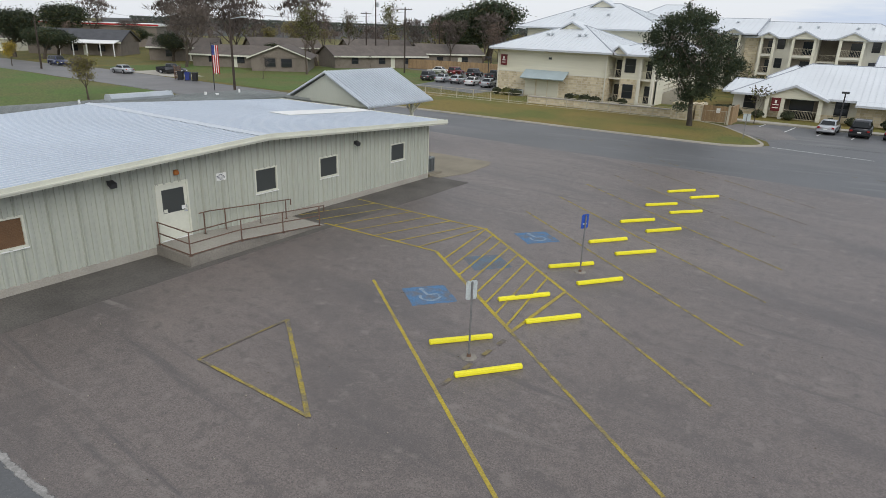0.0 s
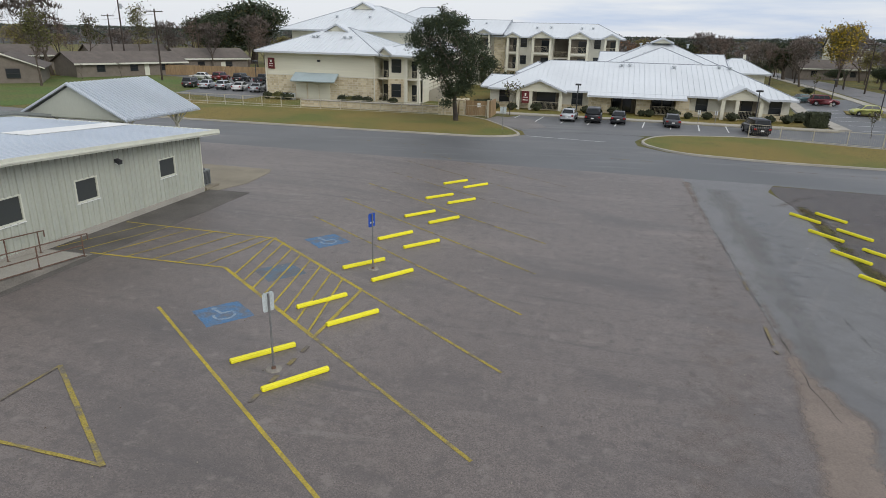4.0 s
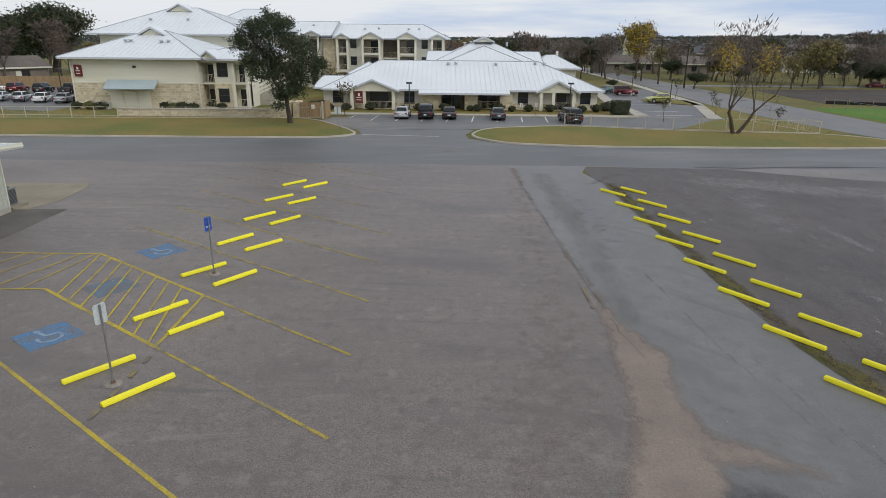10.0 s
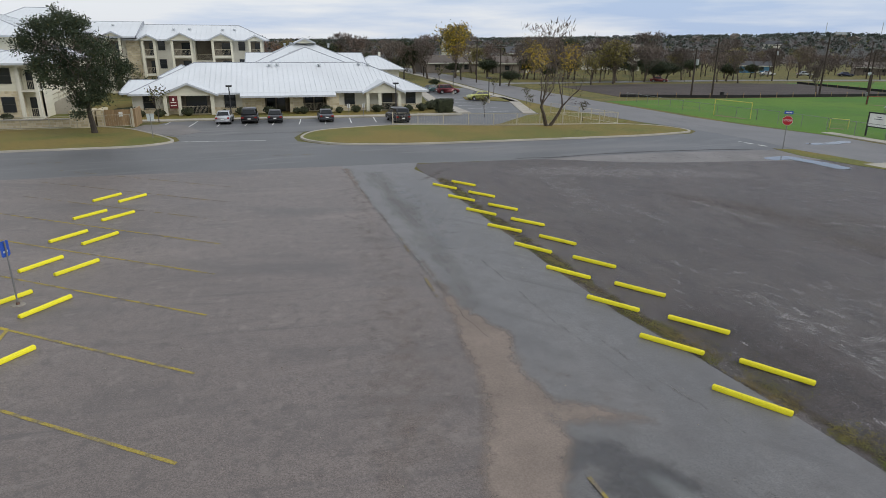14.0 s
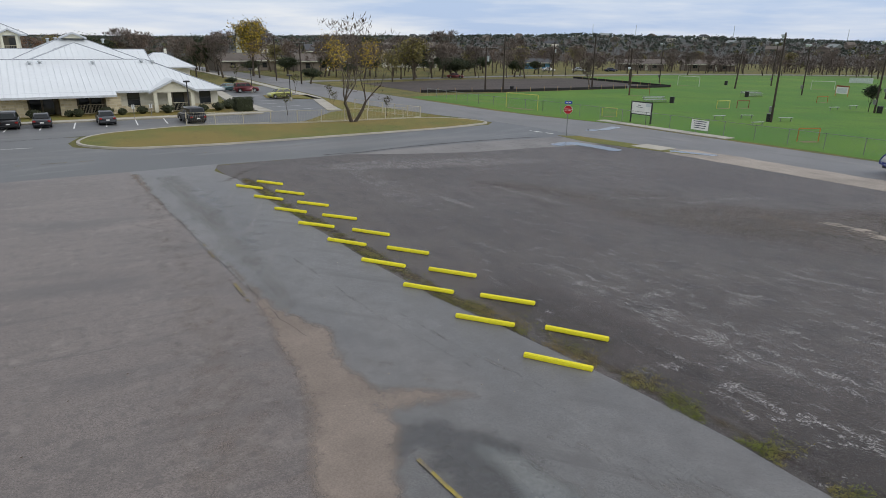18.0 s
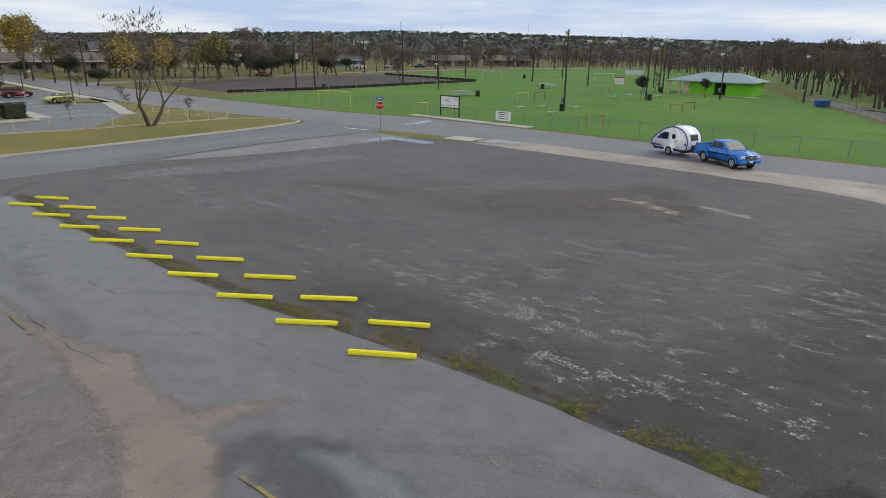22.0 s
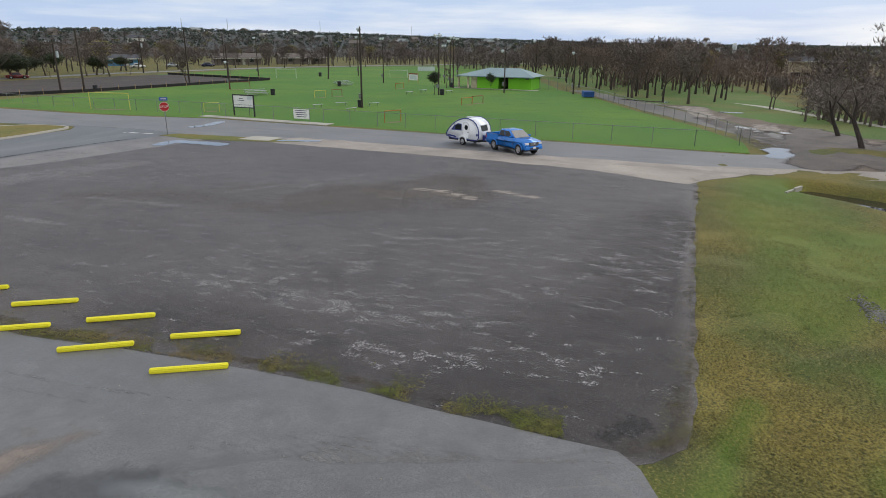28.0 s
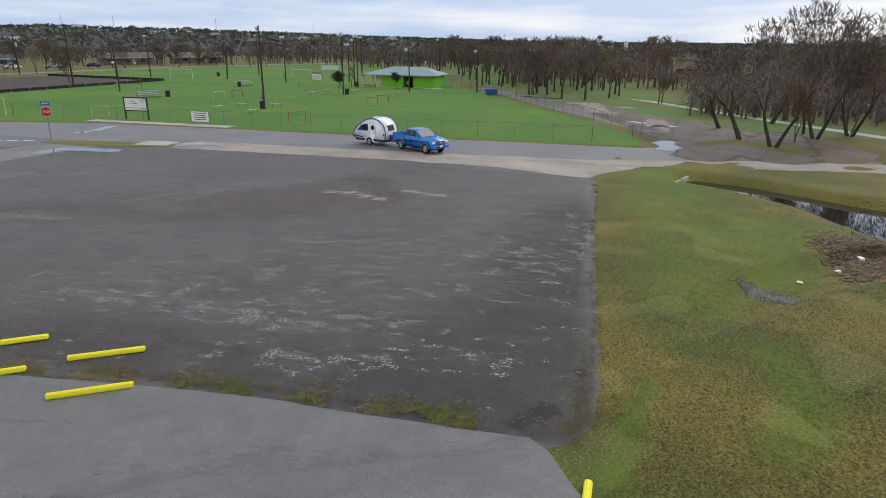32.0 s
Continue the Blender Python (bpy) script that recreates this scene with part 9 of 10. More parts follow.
m_silt_f = mat("black_silt_cloth", (0.018, 0.018, 0.018), 0.9, var=0.2)


def chain_fence(name, pts, h, label, gap=3.0, mesh_gap=0.32, posts_mat=None):
    """A chain-link fence: posts, a top rail and thin crossing wires."""
    e = thing(name, label, "fence")
    for a, b in zip(pts, pts[1:]):
        a, b = Vector(a), Vector(b)
        ln = (b - a).length
        n = max(1, round(ln / gap))
        part("top_rail", tube(bmesh.new(), (*a, h), (*b, h), 0.022, 0.022, 4), m_link, e)
        for i in range(n + 1):
            p = a.lerp(b, i / n)
            part("post", tube(bmesh.new(), (p.x, p.y, 0), (p.x, p.y, h + 0.06), 0.03, 0.03, 5), posts_mat or m_link, e)
        d = (b - a).normalized()
        vs, fs = [], []
        m = int(ln / mesh_gap)
        for i in range(m):
            for s in (1, -1):
                p = a.lerp(b, (i + 0.5) / m)
                q0 = p - d * (s * h * 0.5)
                q1 = p + d * (s * h * 0.5)
                k = len(vs)
                vs.extend(((q0.x, q0.y, 0.02), (q0.x + d.x * 0.008, q0.y + d.y * 0.008, 0.02), (q1.x + d.x * 0.008, q1.y + d.y * 0.008, h), (q1.x, q1.y, h)))
                fs.append((k, k + 1, k + 2, k + 3))
        mesh_ob("wire_infill", vs, fs, m_link, e)["kind"] = "stuff"
    return e


chain_fence("field_fence", [(53.6, 60), (53.9, 44.2), (54.1, 20), (54.2, 0.5), (56.2, -2.8), (58.1, -3.6)], 1.3, "low chain-link fence along the sports field", 3.1)
chain_fence("lane_fence", [(58.1, -3.6), (68.6, 0.8), (81.6, 8.2), (99.1, 16.3), (109.5, 22.9)], 1.25, "low grey chain-link fence along the park lane", 2.4)
chain_fence("street_side_fence", [(53.6, 60), (52.4, 72), (52.6, 86)], 1.2, "low chain-link fence beside the street", 3.0, 0.5)
chain_fence("pavilion_fence", [(109.5, 22.9), (110.8, 28.0)], 2.2, "tall chain-link fence beside the pavilion", 2.0)


def goal(xa, ya, xb, yb, h, material, label):
    """A plain goal frame between two feet, with a worn patch before it."""
    w = math.hypot(xb - xa, yb - ya)
    e = thing("goal_frame", label, "goal", pose((xa + xb) / 2, (ya + yb) / 2, 0.01, 0, 0, math.degrees(math.atan2(yb - ya, xb - xa))), group="goal frames")
    for s in (-1, 1):
        part("upright", tube(bmesh.new(), (s * w / 2, 0, 0), (s * w / 2, 0, h), 0.045, 0.045, 6), material, e)
    part("crossbar", tube(bmesh.new(), (-w / 2, 0, h), (w / 2, 0, h), 0.045, 0.045, 6), material, e)
    bm = bmesh.new()
    pts = wobble([(-w * 0.4, -0.7), (w * 0.4, -0.7), (w * 0.4, 0.2), (-w * 0.4, 0.2)], 0.3, 0.15, 1.2, seed=xa)
    bm.faces.new([bm.verts.new((c, d, 0.012)) for c, d in pts])
    part("worn_patch", bm, m_worn, e)


goal(52.7, 66.2, 53.7, 61.1, 1.85, m_goaly, "large yellow football goal frame on green turf")
goal(56.3, 52.6, 57.2, 51.2, 0.95, m_goaly, "small pale yellow goal frame on green turf")
goal(56.5, 29.6, 58.3, 28.7, 1.14, m_goalo, "small orange goal frame on green turf")
goal(77.2, 51.9, 79.1, 51.3, 1.0, m_goaly, "small yellow goal frame on green turf")
goal(80.2, 50.9, 82.1, 50.4, 1.0, m_goalr, "small rust red goal frame on green turf")
goal(77.3, 29.5, 79.1, 28.7, 0.9, m_goalo, "small orange goal frame on green turf")
goal(80.1, 29.1, 81.9, 28.2, 0.95, m_goalr, "small dark rust goal frame on green turf")
goal(99.5, 50.4, 101.8, 50.0, 0.9, m_goalo, "small orange goal frame on green turf")
goal(116, 88, 117, 83.5, 1.9, m_goalw, "white football goal frame far across the turf")
goal(131, 68, 133, 64.5, 1.6, m_goalw, "white goal frame far across the turf")
goal(84, 73, 86, 70.5, 1.2, m_goalr, "dark goal frame on green turf")

def bench(x, y, turn, label="small aluminium bench on green turf"):
    e = thing("field_bench", label, "bench", pose(x, y, 0.01, 0, 0, turn), group="field benches")
    part("seat", cbox(-0.8, -0.14, 0.38, 0.8, 0.14, 0.42, 0.01), m_alu, e)
    for s in (-0.6, 0.6):
        part("leg", tube(bmesh.new(), (s, -0.12, 0), (s, 0.1, 0.38), 0.025, 0.025, 5), m_post, e)
        part("leg", tube(bmesh.new(), (s, 0.12, 0), (s, -0.1, 0.38), 0.025, 0.025, 5), m_post, e)


for x, y, t in ((65.9, 43.8, -15), (69.5, 42.7, -30), (64.1, 38.0, -16), (71.0, 38.9, -31), (89.9, 43.1, -17), (94.8, 43.0, -12), (95.3, 38.7, -16)):
    bench(x, y, t)


def bleachers(x, y, turn, w):
    e = thing("bleachers", "low aluminium bleachers on green turf", "bleachers", pose(x, y, 0.01, 0, 0, turn), group="bleachers")
    for k in range(3):
        part("seat_plank", cbox(-w / 2, k * 0.6, 0.38 + k * 0.2, w / 2, k * 0.6 + 0.26, 0.43 + k * 0.2), m_alu, e)
        part("foot_plank", cbox(-w / 2, k * 0.6 + 0.28, 0.16 + k * 0.2, w / 2, k * 0.6 + 0.5, 0.2 + k * 0.2), m_alu, e)
    for s in (-0.45, 0, 0.45):
        part("frame", tube(bmesh.new(), (s * w, 0.1, 0), (s * w, 1.7, 0.8), 0.03, 0.03, 5), m_post, e)
        part("prop", tube(bmesh.new(), (s * w, 1.6, 0), (s * w, 1.6, 0.8), 0.03, 0.03, 5), m_post, e)


bleachers(77.0, 61.6, -30, 3.2)
bleachers(102.2, 61.8, -12, 3.6)


def barrel(x, y, h=0.85, label="dark litter barrel on the turf"):
    e = thing("litter_barrel", label, "litter bin", pose(x, y, 0.01), group="litter barrels")
    part("drum", tube(bmesh.new(), (0, 0, 0), (0, 0, h), 0.32, 0.34, 16), m_black, e)
    for z in (0.3, 0.6):
        part("hoop", tube(bmesh.new(), (0, 0, h * z), (0, 0, h * z + 0.03), 0.355, 0.355, 16), m_dmetal, e)
    part("rim", tube(bmesh.new(), (0, 0, h), (0, 0, h + 0.04), 0.36, 0.36, 16), m_dmetal, e)


for x, y in ((55.8, 19.6), (68.9, 39.6), (91.3, 38.2), (78.6, 60.2), (100.1, 62.1), (126.5, 83.7), (71.6, 88.6), (108, 43.4)):
    barrel(x, y)


def field_lamp(x, y, h, n=2, cross=False, label="tall dark timber pole with floodlights"):
    e = thing("floodlight_pole", label, "light pole", pose(x, y, 0, 0, 0, 200 + (x * 7) % 40), group="floodlight poles")
    part("pole", tube(bmesh.new(), (0, 0, 0), (0, 0, h), 0.13, 0.08, 8), m_creosote, e)
    part("arm", tube(bmesh.new(), (-0.75, 0, h - 0.35), (0.75, 0, h - 0.35), 0.05, 0.05, 5), m_post, e)
    for k in range(n):
        x0 = -0.6 + 1.2 * k / max(1, n - 1)
        f = part("floodlight", tube(bmesh.new(), (x0, -0.05, h - 0.2), (x0, -0.42, h - 0.38), 0.12, 0.26, 12), m_roofvent, e)
        part("lamp_glass", tube(bmesh.new(), (x0, -0.42, h - 0.38), (x0, -0.44, h - 0.39), 0.24, 0.24, 12), m_clearlens, f)
    part("meter_box", cbox(-0.2, -0.35, 1.1, 0.2, -0.14, 1.7, 0.02), m_post, e)


field_lamp(68.6, 39.2, 9.4, 1)
field_lamp(90.9, 38.6, 9.0, 2)
field_lamp(106.9, 42.7, 8.8, 2)
field_lamp(110, 44.6, 8.2, 2)
field_lamp(100, 31, 6.8, 1)
field_lamp(113, 60, 8.6, 2)
field_lamp(118, 49, 7.4, 2)
field_lamp(134, 78, 9.0, 2)
field_lamp(140, 55, 8.8, 2)
field_lamp(120, 96, 8.6, 2)
field_lamp(123, 32, 8.4, 1)
field_lamp(103, 20.4, 6.6, 1)
field_lamp(84.5, 73.4, 4.6, 1)


def power_pole(x, y, h, arms=1, box_=True, lean=0.0, turn=0.0, label="dark timber utility pole with crossarm and wires"):
    e = thing("utility_pole", label, "utility pole", pose(x, y, 0, 0, lean, turn), group="utility poles")
    part("pole", tube(bmesh.new(), (0, 0, 0), (0, 0, h), 0.16, 0.11, 8), m_creosote, e)
    for k in range(arms):
        z = h - 0.4 - 1.1 * k
        part("crossarm", cbox(-1.25, -0.08, z - 0.07, 1.25, 0.08, z + 0.07), m_creosote, e)
        for s in (-1.1, -0.6, 0.6, 1.1):
            part("insulator", tube(bmesh.new(), (s, 0, z + 0.07), (s, 0, z + 0.25), 0.05, 0.035, 6), m_roofvent, e)
    if box_:
        part("transformer", tube(bmesh.new(), (0.38, 0, h - 2.6), (0.38, 0, h - 1.7), 0.24, 0.24, 12), m_roofvent, e)
    return e


power_pole(68.0, 91.6, 7.6)
power_pole(70.3, 89.4, 9.2, 0, False)
power_pole(92.8, 90.1, 9.5, 0, False)
power_pole(102.3, 89.2, 7.0, 0, False)
power_pole(117, 128, 8.5)
power_pole(150, 132, 9.0)
power_pole(45.5, 122, 8.0, 1, False)
power_pole(44.5, 134, 9.0, 1, False)
power_pole(118, 76, 7.0, 0, False, 6)


def wire(pts, r=0.014, sag=0.6):
    vs, fs = [], []
    for a, b in zip(pts, pts[1:]):
        a, b = Vector(a), Vector(b)
        prev = a
        for k in range(1, 13):
            t = k / 12
            p = a.lerp(b, t) - Vector((0, 0, sag * 4 * t * (1 - t)))
            ring(vs, fs, prev, p, r, r, 3, len(vs) > 0)
            prev = p
    me = bpy.data.meshes.new("overhead_wire")
    me.from_pydata(vs, [], fs)
    me.materials.append(m_black)
    tagged(new("overhead_wire", me), "thin black overhead wire between poles", "wire")


for dx in (-0.6, 0.6):
    wire([(68 + dx, 91.6, 7.2), (92.8 + dx, 90.1, 8.8), (117 + dx, 128, 8.1), (150 + dx, 132, 8.6)])

# pavilion
pav = thing("park_pavilion", "lime green park pavilion with a blue-grey hipped roof", "pavilion")
PX = 108.6
part("wall", cbox(PX, 28.9, 0, PX + 6.2, 33.0, 2.15), m_green, pav)
part("wall", cbox(PX, 34.8, 0, PX + 6.2, 38.8, 2.15), m_green, pav)
part("breezeway_wall", cbox(PX + 4, 33.0, 0, PX + 4.2, 34.8, 2.15), m_recess, pav)
part("door", cbox(PX + 0.3, 33.02, 0.1, PX + 3.6, 33.08, 2.05), m_recess, pav)
for y in (40.6, 42.4):
    part("porch_post", cbox(PX + 0.1, y - 0.15, 0, PX + 0.4, y + 0.15, 2.2), m_stone, pav)
part("porch_pier", cbox(PX + 0.3, 38.9, 0, PX + 1.0, 40.0, 2.2), m_stone, pav)
bm = bmesh.new()
lo_ = [(PX - 0.8, 28.3, 2.15), (PX + 7, 28.3, 2.15), (PX + 7, 42.6, 2.15), (PX - 0.8, 42.6, 2.15)]
vs_ = [bm.verts.new(p) for p in lo_]
r0, r1 = bm.verts.new((PX + 3.1, 31.8, 3.45)), bm.verts.new((PX + 3.1, 37.6, 3.45))
for f in ((vs_[0], vs_[1], r0), (vs_[1], vs_[2], r1, r0), (vs_[2], vs_[3], r1), (vs_[3], vs_[0], r0, r1), tuple(vs_[::-1])):
    bm.faces.new(f)
bmesh.ops.recalc_face_normals(bm, faces=bm.faces[:])
rf = part("roof", bm, m_pavroof, pav)
part("fascia", cbox(PX - 0.85, 28.25, 2.0, PX - 0.79, 42.65, 2.15), m_pavroof, rf)
for y in (29.6, 32.4, 36.9):
    part("vent_grille", cbox(PX - 0.02, y - 0.3, 1.75, PX - 0.003, y + 0.3, 2.0), m_recess, pav)
part("apron", cbox(PX - 1.6, 27.5, 0.0, PX - 0.02, 43, 0.03), m_conc, pav)
w9 = grow(44, 2.7, 1.25, 0.6, 3, 0.07, (3, 4), up=0.6, wild=0.25, twigs=2)
rg9, crown9 = random.Random(9), []
for _ in range(150):
    v = Vector((rg9.gauss(0, 1), rg9.gauss(0, 1), rg9.gauss(0, 1))).normalized() * rg9.uniform(0.3, 1.0)
    crown9.append((Vector((v.x * 0.85, v.y * 0.85, 2.2 + v.z * 0.72)), Vector((0, 0, 1))))
ball = tree("clipped_tree", "small clipped round evergreen tree on a bare stalk", pose(102.8, 34.2, 0), w9, [(leaf_mesh(crown9, 3, 14, 0.12, 0.07), m_oakleaf)], m_dbark, group="clipped trees")
put(ball, 91.5, 39.6, 1.2, 70)
w8 = grow(41, 3.6, 1.2, 0.5, 3, 0.08, (2, 3), up=0.8, wild=0.3, twigs=10)
tree("weeping_sapling", "small brown leafless weeping tree by the pavilion", pose(106.0, 43.6, 0), w8, (), None, m_twig2)

# street-side boards, stop sign, bins
bd = thing("notice_board", "white park notice board in a black frame", "sign", pose(54.85, 45.7, 0, 0, 0, -90), group="park signs")
for s in (-1.35, 1.35):
    part("post", cbox(s - 0.06, -0.06, 0, s + 0.06, 0.06, 2.25), m_black, bd)
pb = part("panel", cbox(-1.29, -0.03, 0.95, 1.29, 0.03, 2.2, 0.01), m_white, bd)
part("frame_bar", cbox(-1.29, -0.05, 2.14, 1.29, 0.05, 2.25), m_black, bd)
part("frame_bar", cbox(-1.29, -0.05, 0.86, 1.29, 0.05, 0.95), m_black, bd)
part("poster", cbox(0.55, -0.04, 1.75, 1.2, -0.031, 2.1), m_signback, pb)
for k, (w_, z_) in enumerate(((0.25, 1.85), (0.45, 1.65))):
    part("print_bar", cbox(-0.3 - w_, -0.036, z_ - 0.03, -0.3 + w_, -0.031, z_ + 0.03), m_ink, pb)
bn = thing("fence_banner", "white printed banner tied to a fence", "banner", pose(53.75, 37.6, 0, 0, 0, -91))
pb = part("sheet", cbox(-0.95, -0.02, 0.25, 0.95, 0.02, 1.2), m_white, bn)
for k in range(4):
    part("print_bar", cbox(-0.75 + 0.06 * k, -0.026, 1.03 - 0.2 * k, 0.72 - 0.1 * (k % 2), -0.021, 1.1 - 0.2 * k), m_ink, pb)
for s in (-0.95, 0.95):
    part("pole", tube(bmesh.new(), (s, 0.03, 0), (s, 0.03, 1.3), 0.03, 0.03, 5), m_post, bn)
ss = thing("stop_sign", "red octagonal stop sign with a blue street sign above", "sign", pose(40.7, 42.1, 0, 0, 0, -48))
part("post", tube(bmesh.new(), (0, 0, 0), (0, 0, 3.15), 0.035, 0.035, 8), m_post, ss)
o8 = [(0.38 * math.cos(radians(22.5 + 45 * i)), 2.35 + 0.38 * math.sin(radians(22.5 + 45 * i))) for i in range(8)]
pl_ = part("stop_face", prism(bmesh.new(), o8, "y", -0.055, -0.04), m_stopred, ss)
part("stop_border", prism(bmesh.new(), [(x * 1.08, 2.35 + (z - 2.35) * 1.08) for x, z in o8], "y", -0.04, -0.036), m_white, pl_)
tx = bpy.data.curves.new("stop_text", "FONT")
tx.body = "STOP"
tx.size, tx.align_x, tx.align_y, tx.extrude = 0.26, "CENTER", "CENTER", 0.002
to = new("lettering", tx)
me_ = to.to_mesh()
bm = bmesh.new()
bm.from_mesh(me_)
to.to_mesh_clear()
bpy.data.objects.remove(to)
bmesh.ops.transform(bm, matrix=pose(0, -0.059, 2.35, 90, 0, 0), verts=bm.verts[:])
part("lettering", bm, m_white, pl_, "white STOP lettering")
part("street_plate", cbox(-0.32, -0.02, 2.86, 0.32, 0.0, 3.12, 0.004), m_signblue, ss)
part("plate_bar", cbox(-0.22, -0.026, 2.96, 0.22, -0.021, 3.03), m_white, ss)
sk = thing("dumpster", "blue steel dumpster beside the park lane", "dumpster", pose(98.3, 17.2, 0, 0, 0, 28) @ Matrix.Diagonal((0.72, 0.72, 0.8, 1)))
part("body", prism(bmesh.new(), [(-0.75, 0.12), (0.75, 0.12), (0.85, 1.2), (-0.85, 1.0)], "y", -1.1, 1.1), m_binblue, sk)
for s in (-0.55, 0.55):
    part("lid", cbox(-0.9, s - 0.52, 1.05, 0.9, s + 0.52, 1.14, 0.02), m_binblue, sk)
    part("skid", cbox(-0.7, s - 0.1, 0.0, 0.7, s + 0.1, 0.12), m_black, sk)
sb = thing("scoreboard", "white scoreboard panel on orange posts", "scoreboard", pose(117.0, 55.4, 0, 0, 0, -110) @ Matrix.Diagonal((0.62, 0.62, 0.66, 1)))
pb = part("panel", cbox(-2.0, -0.08, 0.7, 2.0, 0.08, 2.4, 0.02), m_white, sb)
part("header", cbox(-1.9, -0.1, 2.4, 1.9, 0.1, 2.75), m_goalr, sb)
part("window_bar", cbox(-1.6, -0.09, 0.95, 1.6, -0.081, 2.1), m_signback, pb)
for s in (-2.1, 2.1):
    part("post", tube(bmesh.new(), (s, 0, 0), (s, 0, 2.8), 0.09, 0.09, 6), m_goalo, sb)
wl_ = thing("windscreen_wall", "pale windscreen wall across the field", "wall", pose(166.1, 74.9, 0, 0, 0, -63))
for k in range(6):
    part("panel", cbox(-2.41 + 0.80 * k, -0.08, 0, -1.65 + 0.80 * k, 0.08, 1.20), m_signback, wl_)
# black silt cloth round the garden plot
sc = thing("silt_fence", "low black silt cloth fence round a soil plot", "fence")
gp = [(55.2, 92.4), (68.9, 88.0), (88, 86.2), (108.9, 84.2), (114.4, 117.6)]
for a, b in zip(gp, gp[1:]):
    a, b = Vector(a), Vector(b)
    n = Vector((-(b - a).y, (b - a).x)).normalized() * 0.03
    part("cloth", prism(bmesh.new(), [tuple(a - n), tuple(b - n), tuple(b + n), tuple(a + n)], "z", 0.0, 0.45), m_silt_f, sc)
    for k in range(int((b - a).length / 3)):
        p = a.lerp(b, k * 3 / (b - a).length)
        part("stake", cbox(p.x - 0.04, p.y - 0.04, 0, p.x + 0.04, p.y + 0.04, 0.78), m_wood, sc)
# walk along the field, slab in the grass, small verge at the junction
sheet("field_walk", [(52.1, 49.5), (53.4, 49.4), (53.3, 33.5), (51.9, 33.6)], 0.07, m_conc, 0.08, label="pale concrete walk at the field edge", category="walk")
sheet("junction_verge", wobble([(40.2, 42.6), (41.6, 41.6), (42.6, 34), (42.9, 28.6), (41.6, 30.6), (40.6, 34), (39.6, 39)], 0.6, 0.18, seed=51), 0.028, m_lawn, label="scruffy grass verge at the junction", category="grass")
sheet("utility_slab", [(41.2, 35.0), (43.2, 35.0), (43.4, 32.2), (41.5, 32.2)], 0.05, m_conc, 0.06, label="square concrete utility slab in the verge", category="slab")
sheet("far_road", [(40, 127), (110.7, 129.2), (160, 121), (200, 100), (260, 60), (262, 64), (203, 105), (162, 126), (111, 134), (40, 131.6)], 0.03, m_street, label="pale road beyond the playing field", category="road")

# houses beyond the field
m_bluehouse = mat("blue_painted_siding", (0.10, 0.26, 0.42), 0.7, var=0.06)
m_tanbrick = mat("tan_brick", (0.195, 0.168, 0.138), 0.85, var=0.12, scale=1.5, fine=12, fvar=0.15)
m_shingle = mat("brown_grey_shingles", (0.13, 0.11, 0.095), 0.9, var=0.15, scale=0.8, fine=8, fvar=0.2)
m_shingle2 = mat("dark_grey_shingles", (0.07, 0.072, 0.078), 0.9, var=0.15, scale=0.8, fine=8, fvar=0.2)


def cottage(x, y, turn, w, d, h, rise, wall, roof, label, windows=3, porch=False):
    """A one-storey house, front to -y in its own frame, ridge along x."""
    e = thing("house", label, "house", pose(x, y, 0, 0, 0, turn), group="neighbourhood houses")
    part("wall", cbox(-w / 2, -d / 2, 0, w / 2, d / 2, h), wall, e)
    for s in (-1, 1):
        part("gable", prism(bmesh.new(), [(-d / 2, h), (d / 2, h), (0, h + rise)], "x", s * w / 2 - 0.1, s * w / 2 + 0.1), wall, e)
        part("roof_slope", prism(bmesh.new(), [(0, h + rise), (s * (d / 2 + 0.6), h - 0.2), (s * (d / 2 + 0.6), h - 0.02), (0, h + rise + 0.2)], "x", -w / 2 - 0.5, w / 2 + 0.5), roof, e)
    part("fascia", cbox(-w / 2 - 0.5, -d / 2 - 0.66, h - 0.3, w / 2 + 0.5, -d / 2 - 0.6, h - 0.02), m_trim, e)
    for k in range(windows):
        wx = -w / 2 + (k + 0.7) * w / (windows + 0.4)
        window_y(e, wx, 0.9, 1.3, 1.2, -d / 2)
    part("door", cbox(w * 0.12 - 0.45, -d / 2 - 0.05, 0.05, w * 0.12 + 0.45, -d / 2 - 0.002, 2.05), m_trim, e)
    if porch:
        part("porch_roof", prism(bmesh.new(), [(-d / 2 - 3.2, h - 0.35), (-d / 2, h + 0.15), (-d / 2, h + 0.3), (-d / 2 - 3.2, h - 0.2)], "x", -w * 0.1, w / 2), m_white, e)
        for k in range(5):
            px = -w * 0.1 + 0.2 + k * (w * 0.6 - 0.4) / 4
            part("porch_post", cbox(px - 0.08, -d / 2 - 3.1, 0, px + 0.08, -d / 2 - 2.94, h - 0.3), m_white, e)
    return e


cottage(147, 169, -38, 8.5, 7, 2.2, 1.0, m_bluehouse, m_shingle2, "bright blue one-storey house beyond the field", 2)
cottage(176, 150, -40, 15, 8, 2.2, 1.2, m_tanbrick, m_shingle, "tan brick bungalow beyond the field")
cottage(196, 138, -40, 16, 8, 2.2, 1.2, m_tanbrick, m_shingle, "tan brick bungalow beyond the field")
cottage(52, 186, 10, 16, 9, 2.8, 1.8, m_tanbrick, m_shingle, "tan brick bungalow beside the far street")
cottage(72, 180, 0, 15, 9, 2.8, 1.7, m_tanbrick, m_shingle, "tan brick bungalow beside the far street")
cottage(64, 214, 0, 9, 8, 7.5, 4.0, m_stucco, m_shingle2, "tall cream house with a steep roof among trees")
